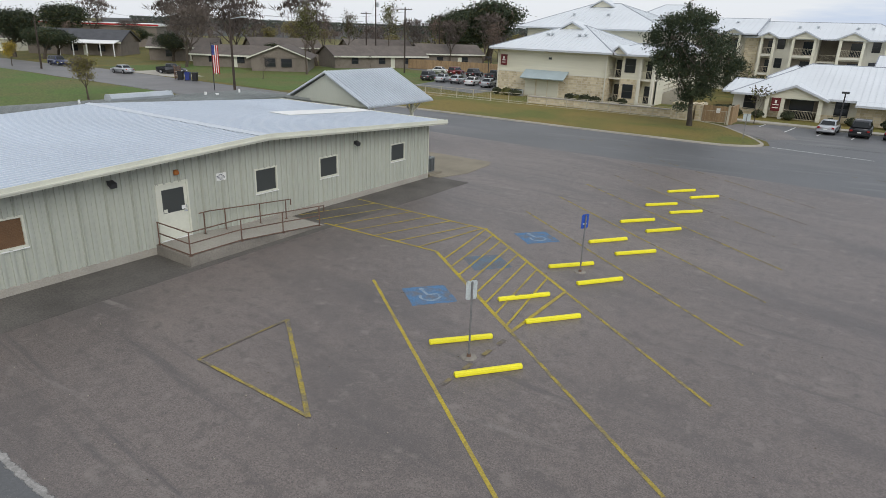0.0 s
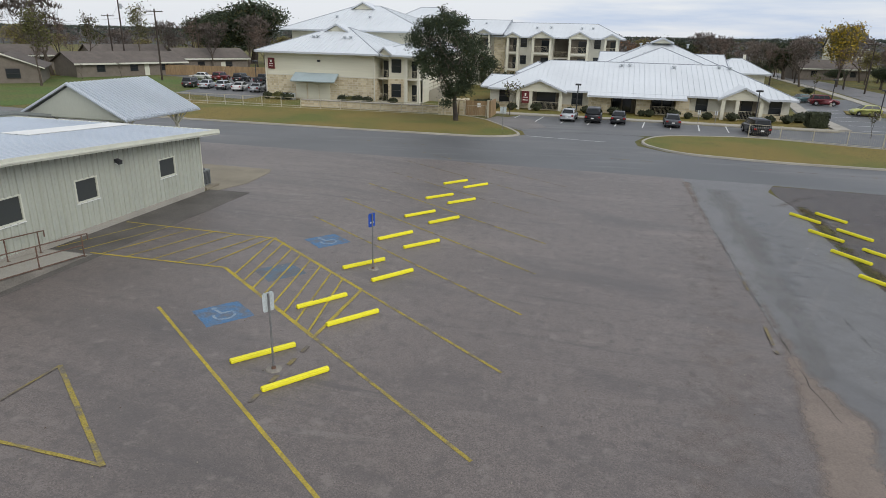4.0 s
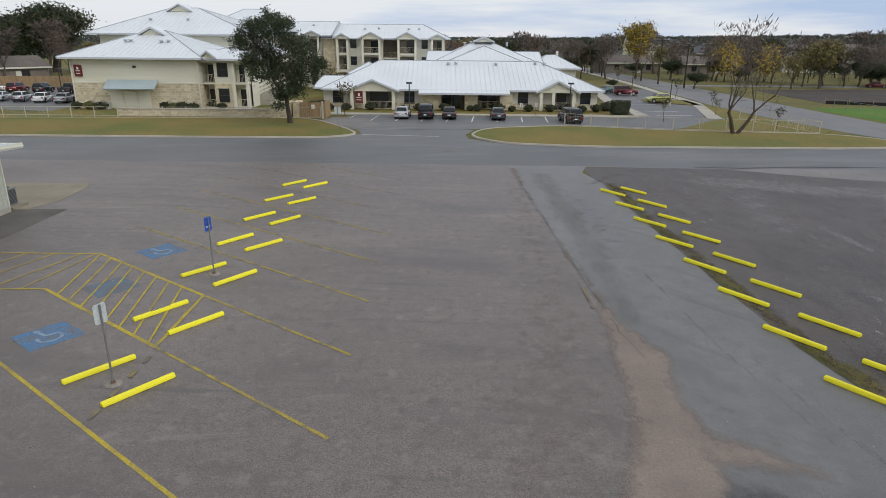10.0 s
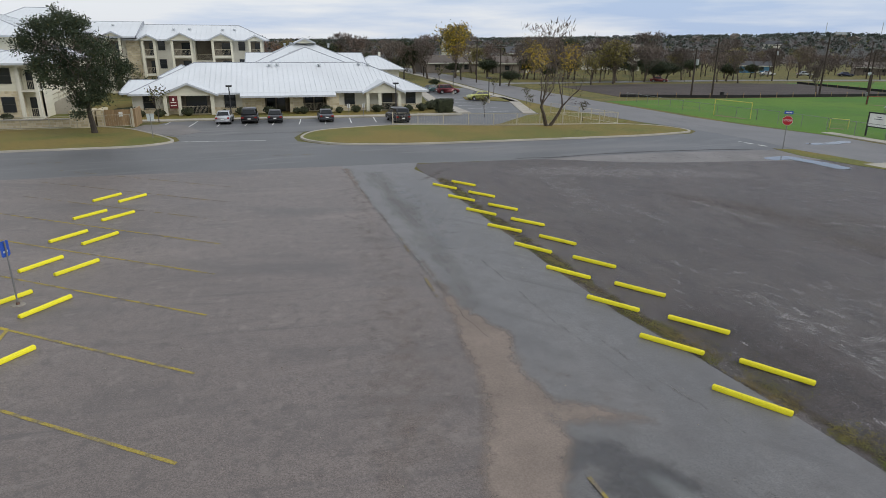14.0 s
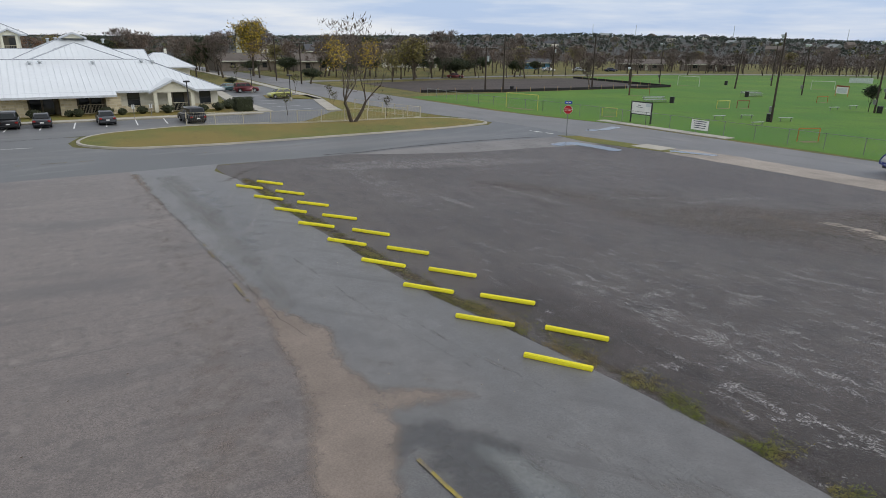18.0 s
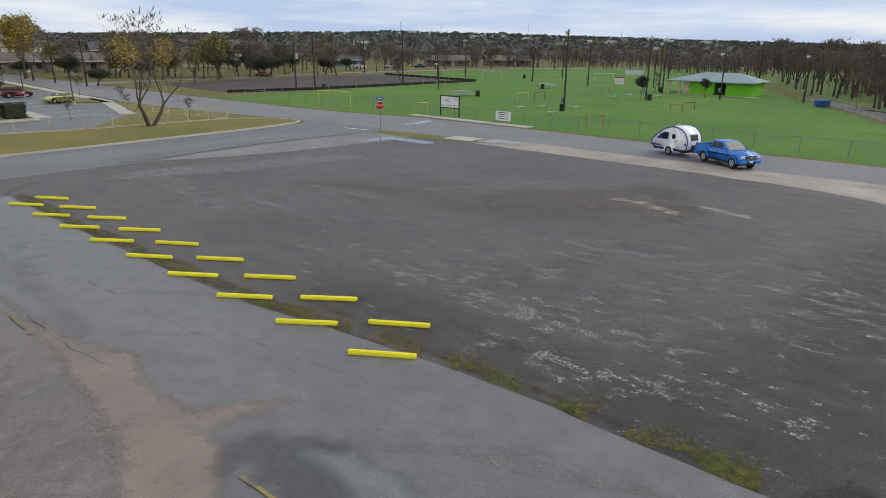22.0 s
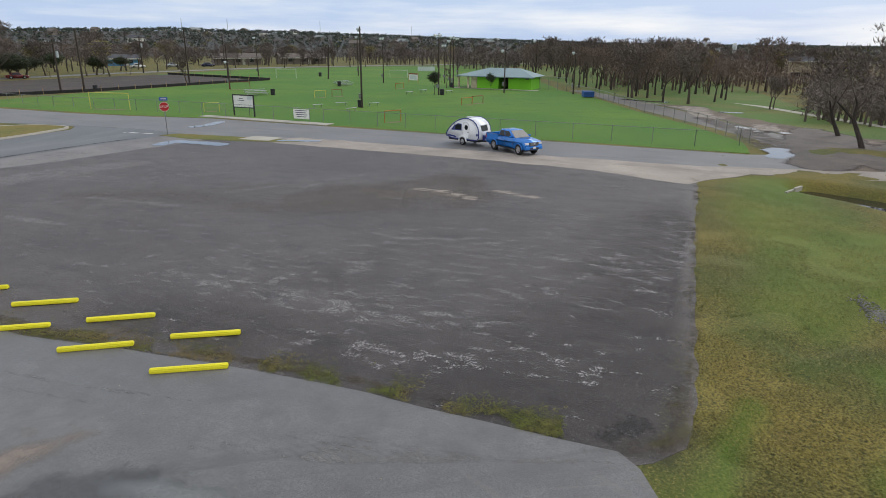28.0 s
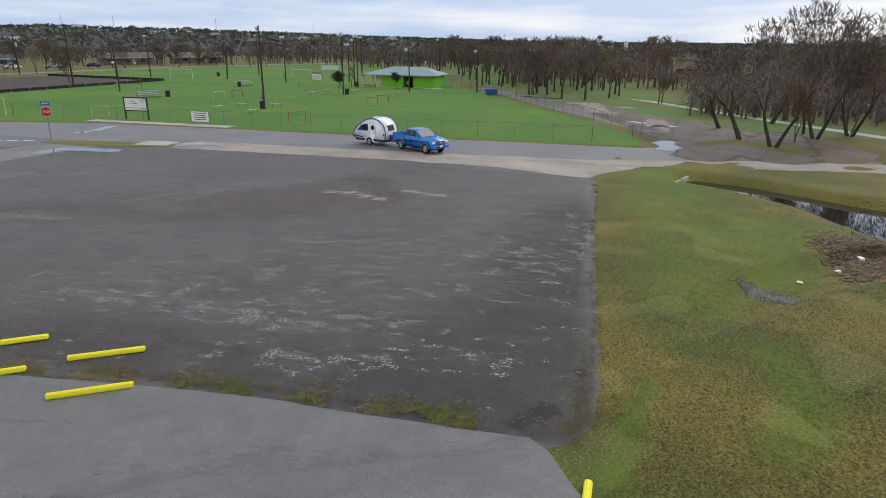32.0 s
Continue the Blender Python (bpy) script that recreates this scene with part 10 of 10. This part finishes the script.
cottage(112, 196, -25, 18, 12, 6.0, 2.0, m_stucco2, m_shingle, "large pale house among trees")
cottage(92, 210, -15, 22, 12, 5.0, 2.0, m_recess, m_shingle2, "large brown house among trees")
cottage(164.2, -16.4, -80, 4.5, 6, 4.6, 0.8, m_stone, m_shingle2, "tall stone-walled building among creek trees")

# hills and woods on the skyline
m_hill = mat("wooded_hillside", (0.040, 0.046, 0.042), 1.0, scale=0.012, fine=0.08, fvar=0.35, second=(0.066, 0.062, 0.055), cut=(0.42, 0.62))
vs, fs = [], []
A0, A1, NA = -60, 152, 170
RR = (300, 380, 470, 560, 680, 820, 980, 1160, 1400)


def hill_z(a, r):
    n1 = noise.noise(Vector((a * 0.045, r * 0.0016, 1.2)))
    n2 = noise.noise(Vector((a * 0.16, r * 0.004, 4.2)))
    lift = ease((r - 330) / 600)
    crest = float(np.interp(a, (-60, -18, 3, 10, 25, 32, 45, 62, 80, 150), (3, 4, 5.5, 6.5, 12, 14.5, 19, 14, 9, 5)))
    return lift * max(0.5, crest * (1 + 0.16 * n1) + 1.2 * n2)


for j, r in enumerate(RR):
    for i in range(NA + 1):
        a = A0 + (A1 - A0) * i / NA
        vs.append((r * math.cos(radians(a)), r * math.sin(radians(a)), hill_z(a, r) - (0.5 if j == 0 else 0)))
for j in range(len(RR) - 1):
    for i in range(NA):
        k = j * (NA + 1) + i
        fs.append((k, k + NA + 1, k + NA + 2, k + 1))
me = bpy.data.meshes.new("hills")
me.from_pydata(vs, [], fs)
me.materials.append(m_hill)
tagged(new("backdrop_hills", me), "low wooded hills on the skyline", "hills", kind="structure")

rg = random.Random(91)
m_farbare = mat("distant_bare_twigs", (0.100, 0.080, 0.071), 1.0, var=0.25, scale=0.03, fine=0.3, fvar=0.25)
# Far evergreens: leaf colour lightened and greyed, so distance haze is in it.
m_hazeoak = mat("hazed_evergreen", (0.07, 0.085, 0.07), 1.0, var=0.3, scale=0.03, fine=0.3, fvar=0.3)


def wood_clumps(name, mat_, count, rmin, rmax, size, label, amin=A0 + 6, amax=A1 - 2, hmin=3.0, hmax=6.8, thin=False):
    """Crowns of far trees as small ragged leaf clumps."""
    vs, fs = [], []
    for _ in range(count):
        a = rg.uniform(amin, amax)
        r = math.sqrt(rg.uniform(rmin * rmin, rmax * rmax))
        z0 = hill_z(a, r) if r > 300 else 0
        h = rg.uniform(hmin, hmax)
        cx, cy = r * math.cos(radians(a)), r * math.sin(radians(a))
        wr = h * rg.uniform(0.4, 0.65)
        for _ in range(46 if thin else 16):
            p = Vector((cx + rg.gauss(0, wr * 0.5), cy + rg.gauss(0, wr * 0.5), z0 + h * (0.62 + rg.gauss(0, 0.17))))
            u = Vector((rg.gauss(0, 1), rg.gauss(0, 1), rg.gauss(0, 0.7))).normalized() * size * rg.uniform(0.6, 1.3)
            v = u.cross(Vector((rg.gauss(0, 1), rg.gauss(0, 1), rg.gauss(0, 1)))).normalized() * size * 0.6
            if thin:
                u = Vector((u.x * 0.9, u.y * 0.9, abs(u.z) * 0.7 + size * 0.2))
                v = v * 0.16
            b = len(vs)
            vs.extend((p - u, p + v, p + u * 0.9, p - v * 0.8))
            fs.append((b, b + 1, b + 2, b + 3))
        b = len(vs)
        vs.extend((Vector((cx - 0.15, cy, z0 - 0.5)), Vector((cx + 0.15, cy, z0 - 0.5)), Vector((cx + 0.08, cy, z0 + h * 0.7)), Vector((cx - 0.08, cy, z0 + h * 0.7)), Vector((cx, cy - 0.15, z0 - 0.5)), Vector((cx, cy + 0.15, z0 - 0.5)), Vector((cx, cy + 0.08, z0 + h * 0.7)), Vector((cx, cy - 0.08, z0 + h * 0.7))))
        fs.extend(((b, b + 1, b + 2, b + 3), (b + 4, b + 5, b + 6, b + 7)))
    me = bpy.data.meshes.new(name)
    me.from_pydata([tuple(v) for v in vs], [], fs)
    me.materials.append(mat_)
    tagged(new(name, me), label, "woods", kind="stuff")


wood_clumps("far_bare_woods", m_farbare, 4200, 240, 700, 0.95, "grey-brown bare woods far off", hmin=3.0, hmax=5.6, thin=True)
wood_clumps("far_dark_woods", m_hazeoak, 11000, 460, 1300, 1.15, "evergreen woods far off, paled by haze in their colour", hmin=2.4, hmax=4.6)
wood_clumps("far_olive_woods", m_olive, 500, 250, 700, 0.8, "olive green woods far off", hmax=5.2)
wood_clumps("far_yellow_trees", m_gleaf, 34, 240, 480, 0.6, "scattered yellow trees far off", hmax=5.4)
wood_clumps("belt_scrub", m_farbare, 620, 215, 300, 0.8, "dense grey-brown twigs of a distant tree belt", -4, 58, 3.0, 6.4, True)
wood_clumps("creek_scrub", m_twig, 1100, 77, 128, 0.5, "dense dark scrub along the creek", -40, -7, 1.5, 4.4, True)
wood_clumps("bank_scrub", m_twig2, 520, 118, 215, 0.6, "dense brown brush behind the grove", -9, 9, 1.6, 5.4, True)
wood_clumps("grove_brush", m_farbare, 420, 185, 290, 0.7, "grey-brown brush beyond the grove", 2, 22, 2.0, 6.0, True)
wood_clumps("near_scrub", m_twig2, 420, 100, 240, 0.7, "low brown creekside scrub", -36, -8, 2.0, 4.5, True)
for k in range(22):
    a, r = rg.uniform(18, 62), rg.uniform(520, 1050)
    w_, d_, h_ = rg.uniform(6, 12), rg.uniform(6, 10), rg.uniform(2.5, 4)
    z = hill_z(a, r)
    e = thing("hillside_house", "small pale house far off on a wooded hill", "house", pose(r * math.cos(radians(a)), r * math.sin(radians(a)), z - 0.4, 0, 0, rg.uniform(0, 180)), group="hillside houses")
    part("wall", cbox(-w_ / 2, -d_ / 2, 0, w_ / 2, d_ / 2, h_), (m_tanbrick, m_stucco2, m_tanbrick)[k % 3], e)
    part("roof", prism(bmesh.new(), [(-d_ / 2 - 0.5, h_), (d_ / 2 + 0.5, h_), (0, h_ + 2.4)], "x", -w_ / 2 - 0.5, w_ / 2 + 0.5), (m_shingle, m_shingle2, m_greyroof)[k % 3], e)
for a, r, h_ in ((33.5, 1100, 24), (25.7, 1150, 22), (41, 900, 16), (44.5, 900, 15), (3.5, 1200, 16)):
    z = hill_z(a, r)
    e = thing("radio_mast", "thin radio mast far off on the skyline", "mast", pose(r * math.cos(radians(a)), r * math.sin(radians(a)), z - 1), group="radio masts")
    part("mast", tube(bmesh.new(), (0, 0, 0), (0, 0, h_), 0.5, 0.35, 5), m_signback, e)
a, r = 1.2, 1150
e = thing("water_tower", "small water tower far off on the skyline", "water tower", pose(r * math.cos(radians(a)), r * math.sin(radians(a)), hill_z(a, r) - 1))
part("stem", tube(bmesh.new(), (0, 0, 0), (0, 0, 12), 1.2, 1.2, 8), m_tanbrick, e)
part("tank", tube(tube(bmesh.new(), (0, 0, 9), (0, 0, 12), 1.5, 5, 12), (0, 0, 12), (0, 0, 14.5), 5, 3, 12), m_tanbrick, e)
for k, (a, r, h_) in enumerate(((3.3, 520, 9.0), (1.1, 525, 8.4), (0.2, 500, 7.8), (-1.0, 540, 7.6))):
    e = thing("grain_silo", "pale concrete silo tower beyond the woods", "silo", pose(r * math.cos(radians(a)), r * math.sin(radians(a)), 0), group="silos")
    part("tower", tube(bmesh.new(), (0, 0, 0), (0, 0, h_), 1.7, 1.7, 14), m_signback, e)
    part("headhouse", cbox(-1.2, -1.2, h_, 1.2, 1.2, h_ + 1.6), m_white, e)


# ---- western neighbourhood ----
m_verge = layer(mat("fresh_green_grass", (0.075, 0.125, 0.02), 0.95, scale=0.1, fine=4, fvar=0.45, bump=0.4, second=(0.115, 0.112, 0.032), cut=(0.40, 0.62)), (0.05, 0.075, 0.016), 1.5, 0.55, 0.68, detail=9)
sheet("green_verge", wobble([(-150, 10), (-41.5, 10), (-41.5, 42.6), (-72, 44.0), (-96, 44.0), (-118, 45), (-150, 46)], 2.0, 0.4, seed=61), 0.02, m_verge, label="fresh green grass behind the office", category="grass")
sheet("side_street", wobble([(-60, 44.5), (-72, 44.8), (-96, 44.5), (-118, 45.6), (-170, 42), (-170, 52), (-136, 53), (-112, 56.6), (-90, 56), (-66, 54), (-60, 54)], 2.0, 0.15, seed=62), 0.024, m_street, label="pale worn asphalt side street", category="street")
sheet("house_lawn", wobble([(-64, 56), (-90, 58.2), (-112, 58.8), (-112, 76), (-96, 92), (-84, 106), (-64, 100), (-58, 74)], 2.0, 0.3, seed=63), 0.018, m_verge, label="green front lawn with straw patches", category="lawn")
sheet("driveway", [(-100, 56.5), (-88, 56.5), (-86, 61), (-100, 63)], 0.027, m_conc, label="pale concrete driveway", category="driveway")
gh = cottage(-93.0, 83.0, -48.6, 14, 9.6, 2.3, 1.75, m_tanbrick, m_shingle, "tan brick bungalow with a wide front gable", 2)
for y in (-1.6, 1.2):
    window_x(gh, y, 0.85, 1.7, 1.25, 7.1)
for s_ in (-1, 1):
    part("barge_board", prism(bmesh.new(), [(0, 4.2), (s_ * 5.4, 2.08), (s_ * 5.4, 2.28), (0, 4.42)], "x", 7.5, 7.56), m_trim, gh)
cottage(-103.0, 80.0, 28, 13, 8, 2.25, 1.4, m_tanbrick, m_shingle, "tan brick house wing with a low brown roof", 2)
cottage(-89.5, 103.5, 66, 20, 9, 2.4, 1.6, m_tanbrick, m_shingle, "brick bungalow with a brown shingle roof", 3)
cottage(-116, 103, 62, 15, 9, 2.9, 1.7, m_tanbrick, m_shingle, "tan brick bungalow with a low roof", 3)
cottage(-123, 83, 50, 13, 9, 2.7, 1.6, m_tanbrick, m_shingle, "tan bungalow half hidden by trees", 2)
cottage(-84, 122, 55, 14, 9, 2.8, 1.7, m_tanbrick, m_shingle, "brick bungalow beyond a cedar fence", 2)
cottage(-106, 124, 60, 16, 9, 2.8, 1.9, m_tanbrick, m_shingle, "brick bungalow among bare trees", 3)
cottage(-150, 76, 40, 19, 11, 2.9, 2.2, m_tanbrick, m_shingle2, "grey-roofed house with a long white porch", 3, True)
cottage(-172, 66, 35, 16, 10, 2.8, 1.6, m_stucco, m_shingle, "cream house under a spreading oak", 2)
bw = thing("long_warehouse", "long pale warehouse with a white roof and red edge", "building", pose(-205, 92, 0, 0, 0, 50))
part("wall", cbox(-32, -10, 0, 32, 10, 5.6), m_tanbrick, bw)
part("roof", cbox(-32.6, -10.6, 5.6, 32.6, 10.6, 6.3, 0.1), m_white, bw)
part("red_edge", cbox(-32.7, -10.75, 5.8, 32.7, -10.62, 6.15), m_stopred, bw)

fp = thing("flagpole", "pole with a hanging striped flag by the street", "flagpole", pose(-68.6, 50.0, 0))
part("pole", tube(bmesh.new(), (0, 0, 0), (0, 0, 5.6), 0.06, 0.04, 8), m_dmetal, fp)
part("arm", tube(bmesh.new(), (0, 0, 5.4), (0.5, 0.7, 5.7), 0.03, 0.03, 6), m_dmetal, fp)


def cloth_strip(x0, x1, zt, zb, sh):
    bm = bmesh.new()
    n = 8
    rows = []
    for j in range(n + 1):
        z = zt + (zb - zt) * j / n
        rows.append([bm.verts.new((x0 + (x1 - x0) * i / 2, 0.05 * math.sin(3.0 * (x0 + i) + j * 0.8 + sh), z)) for i in range(3)])
    for j in range(n):
        for i in range(2):
            bm.faces.new((rows[j][i], rows[j][i + 1], rows[j + 1][i + 1], rows[j + 1][i]))
    return bm


for k in range(7):
    part("flag_stripe", cloth_strip(0.02 + k * 0.11, 0.13 + k * 0.11, 5.3 if k > 2 else 4.15, 1.9 + 0.1 * (k % 3), k), m_stopred if k % 2 == 0 else m_white, fp, at=pose(0, 0, 0, 0, 0, 55))
part("flag_canton", cloth_strip(0.02, 0.35, 5.3, 4.15, 0.3), m_tblue2, fp, at=pose(0, 0, 0, 0, 0, 55))
ep = power_pole(-67.2, 51.9, 9.2, 0, False, label="dark timber street pole with a lamp arm")
part("lamp_arm", tube(bmesh.new(), (0, 0, 8.3), (1.6, 0.6, 8.6), 0.04, 0.04, 6), m_roofvent, ep)
part("lamp_head", cbox(1.4, 0.4, 8.5, 2.2, 0.8, 8.68, 0.04), m_roofvent, ep)
power_pole(-89.9, 105, 14.2, 1, True, turn=30)
power_pole(-74.5, 95.1, 11.4, 1, False, turn=30)
power_pole(-110.3, 48.8, 7.8, 0, False, 3)
power_pole(-104, 118, 11.0, 1, False, turn=30)
power_pole(-90, 128, 11.0, 1, False, turn=20)
wire([(-160, 60, 9.5), (-110, 60, 8.8), (-67.2, 51.9, 9.0), (-74.5, 95.1, 10.6), (-89.9, 105, 12.6), (-104, 118, 10.6)], 0.016, 0.8)
wire([(-160, 58, 8.5), (-110, 58, 7.8), (-67.2, 51.9, 8.2)], 0.016, 0.8)
wire([(-67.2, 51.9, 9.0), (-20, 130, 10.5)], 0.014, 1.2)
cf = thing("cedar_fence", "weathered cedar board fence behind the car park", "fence")
fa, fb = Vector((-86.5, 106.5)), Vector((-52, 112.5))
nb = 110
for k in range(nb):
    p, q = fa.lerp(fb, k / nb), fa.lerp(fb, (k + 0.92) / nb)
    n = Vector((-(q - p).y, (q - p).x)).normalized() * 0.015
    part("board", prism(bmesh.new(), [tuple(p - n), tuple(q - n), tuple(q + n), tuple(p + n)], "z", 0.03, 1.85 + 0.03 * (k % 3)), m_wood, cf)
pipe_fence("car_park_fence", [(-66, 82), (-58, 66.6)], 1.2, "cream steel fence by the car park", pickets=0.18)
for k, (x, y, h_, mt, nm) in enumerate(((-82.4, 54.6, 1.15, m_black, "black"), (-81.2, 54.9, 1.1, m_tblue2, "navy"), (-80.0, 55.2, 1.1, m_black, "black"))):
    e = thing("wheelie_bin", nm + " plastic wheeled bin by the street", "bin", pose(x, y, 0.02, 0, 0, 30), group="wheeled bins")
    part("body", prism(bmesh.new(), [(-0.26, 0.06), (0.26, 0.06), (0.34, h_), (-0.34, h_)], "y", -0.3, 0.3), mt, e)
    part("lid", cbox(-0.38, -0.33, h_, 0.38, 0.33, h_ + 0.07, 0.02), mt, e)
    for s in (-0.26, 0.26):
        part("wheel", tube(bmesh.new(), (-0.28, s - 0.03, 0.1), (-0.28, s + 0.03, 0.1), 0.1, 0.1, 10), m_tyre, e)
bx = thing("slatted_bin_pen", "dark timber slatted pen round bins", "pen", pose(-83.2, 55.6, 0.02, 0, 0, 25))
for k in range(7):
    part("slat", cbox(-1.0, -0.6 + 0.0 * k, 0.1 + k * 0.24, -0.94, 0.9, 0.26 + k * 0.24), m_rust, bx)
for s in (-0.6, 0.9):
    part("post", cbox(-1.05, s - 0.06, 0, -0.93, s + 0.06, 1.9), m_rust, bx)
put(gold, -118, 47.8, 0.3, 40, "small yellow-leaved bush by the street")

# yellow stakes and clutter near the lawn fence
e = thing("guy_stakes", "crossed yellow plastic guy-wire guards on the lawn", "guy guards", pose(-46.4, 61.5, 0.11))
for dx in (-1.0, 0.0):
    part("guard", tube(bmesh.new(), (dx, 0, 0), (dx - 1.6, 0.4, 1.9), 0.06, 0.06, 6), m_goaly, e)
# dark pads and scraps by the ditch
pp = thing("drain_pipe", "broken pale concrete drain end in the grass", "drain", pose(40.3, -5.5, 0, 0, 0, -26))
part("lip", cbox(-0.55, -0.1, -0.15, 0.45, 0.05, 0.12, 0.02), m_conc, pp)
part("lip", cbox(-1.5, -0.02, -0.2, 0.1, 0.1, 0.05, 0.02), m_conc, pp)
bm = bmesh.new()
rg = random.Random(12)
for _ in range(700):
    t = rg.random()
    x, y = 22.6 - 0.6 * t + rg.gauss(0, 0.3), -5.7 - 1.5 * t + rg.gauss(0, 0.2)
    r = rg.uniform(0.02, 0.05)
    q = bmesh.ops.create_icosphere(bm, subdivisions=1, radius=r)
    bmesh.ops.scale(bm, verts=q["verts"], vec=(1, rg.uniform(0.6, 1), 0.6))
    bmesh.ops.translate(bm, verts=q["verts"], vec=(x, y, ground_height(x, y) + 0.02))
tagged(part("swale_gravel", bm, mat("grey_river_gravel", (0.17, 0.165, 0.155), 0.9, var=0.3, scale=3)), "grey stones in a shallow swale", "gravel", kind="stuff")
vs, fs = [], []
for _ in range(9000):
    t = rg.random()
    x, y = 24.5 + 4.5 * rg.random() + rg.gauss(0, 0.6), -10.0 - 5.5 * rg.random() + rg.gauss(0, 0.5)
    z = ground_height(x, y)
    if z < -0.5:
        continue
    s, a = rg.uniform(0.05, 0.12), rg.uniform(0, 6.28)
    c_, s_ = math.cos(a) * s, math.sin(a) * s
    b = len(vs)
    vs.extend(((x - c_, y - s_, z + 0.02), (x + s_ * 0.6, y - c_ * 0.6, z + 0.05), (x + c_, y + s_, z + 0.03), (x - s_ * 0.6, y + c_ * 0.6, z + 0.06)))
    fs.append((b, b + 1, b + 2, b + 3))
me = bpy.data.meshes.new("leaf_litter")
me.from_pydata(vs, [], fs)
me.materials.append(mat("brown_leaf_litter", (0.20, 0.145, 0.095), 0.9, var=0.45, scale=4, fine=30, fvar=0.4))
tagged(new("leaf_litter", me), "drift of brown dead leaves beside the ditch", "leaves", kind="stuff")
for x, y, s in ((27.2, -10.9, 0.3), (23.9, -7.9, 0.2), (25.5, -9.6, 0.22), (23.0, -10.5, 0.2)):
    e = thing("litter_scrap", "crumpled white scrap of litter on grass", "litter", pose(x, y, ground_height(x, y), 0, 0, x * 40), group="litter")
    part("scrap", cbox(-s / 2, -s / 3, 0.01, s / 2, s / 3, s * 0.4, s * 0.12), m_white, e)

# grass blades where the camera comes nearest
vs, fs = [], []


def tuft(x, y, h, n, z):
    for _ in range(n):
        a = rg.uniform(0, 6.28)
        d = Vector((math.cos(a), math.sin(a), 0))
        p = Vector((x + rg.gauss(0, 0.05), y + rg.gauss(0, 0.05), z))
        w_ = Vector((-d.y, d.x, 0)) * rg.uniform(0.006, 0.012)
        q = p + d * h * rg.uniform(0.7, 1.4) + Vector((0, 0, h * rg.uniform(0.25, 0.6)))
        b = len(vs)
        vs.extend((p - w_, p + w_, q))
        fs.append((b, b + 1, b + 2))


for _ in range(150000):
    x, y = 9.0 + 30 * rg.random() ** 1.5, rg.uniform(-15, 0.3)
    lim = -0.3 + 0.5 * noise.noise(Vector((x * 0.7, 1, 4)))
    if y > lim or noise.noise(Vector((x * 0.5, y * 0.5, 6))) < -0.3 or rg.random() < (x - 12) / 40:
        continue
    z = ground_height(x, y)
    if x < 12 and x < 10.8 - 1.2 * y and y > -0.6 * (x - 9) - 0.5:
        continue
    if z > -0.4:
        tuft(x, y, rg.uniform(0.03, 0.075), 2, z)
me = bpy.data.meshes.new("grass_blades")
me.from_pydata([tuple(v) for v in vs], [], fs)
me.attributes.new("fresh", "FLOAT", "POINT").data.foreach_set("value", [grass_fresh(v.x, v.y) for v in vs])
me.materials.append(m_grass)
tagged(new("grass_blades", me), "short winter grass blades, green and straw", "grass", kind="stuff")
vs, fs = [], []
for _ in range(9000):
    k = rg.randrange(5, 15)
    (xa, ya), (xb, yb) = LANE_E[k], LANE_E[k + 1]
    t = rg.random()
    x, y = xa + (xb - xa) * t + abs(rg.gauss(0.2, 0.36)), ya + (yb - ya) * t
    if noise.noise(Vector((x * 0.8, y * 0.8, 2))) > (-0.1 if y > 5 else 0.12):
        tuft(x + 0.05, y, rg.uniform(0.03, 0.09), 3, 0.02)
me = bpy.data.meshes.new("weed_blades")
me.from_pydata([tuple(v) for v in vs], [], fs)
me.materials.append(mat("weed_blade", (0.10, 0.115, 0.02), 0.9, scale=0.5, fine=5, fvar=0.4, second=(0.16, 0.12, 0.045), cut=(0.45, 0.65)))
tagged(new("weed_blades", me), "low weeds growing along the paving edge", "weeds", kind="stuff")
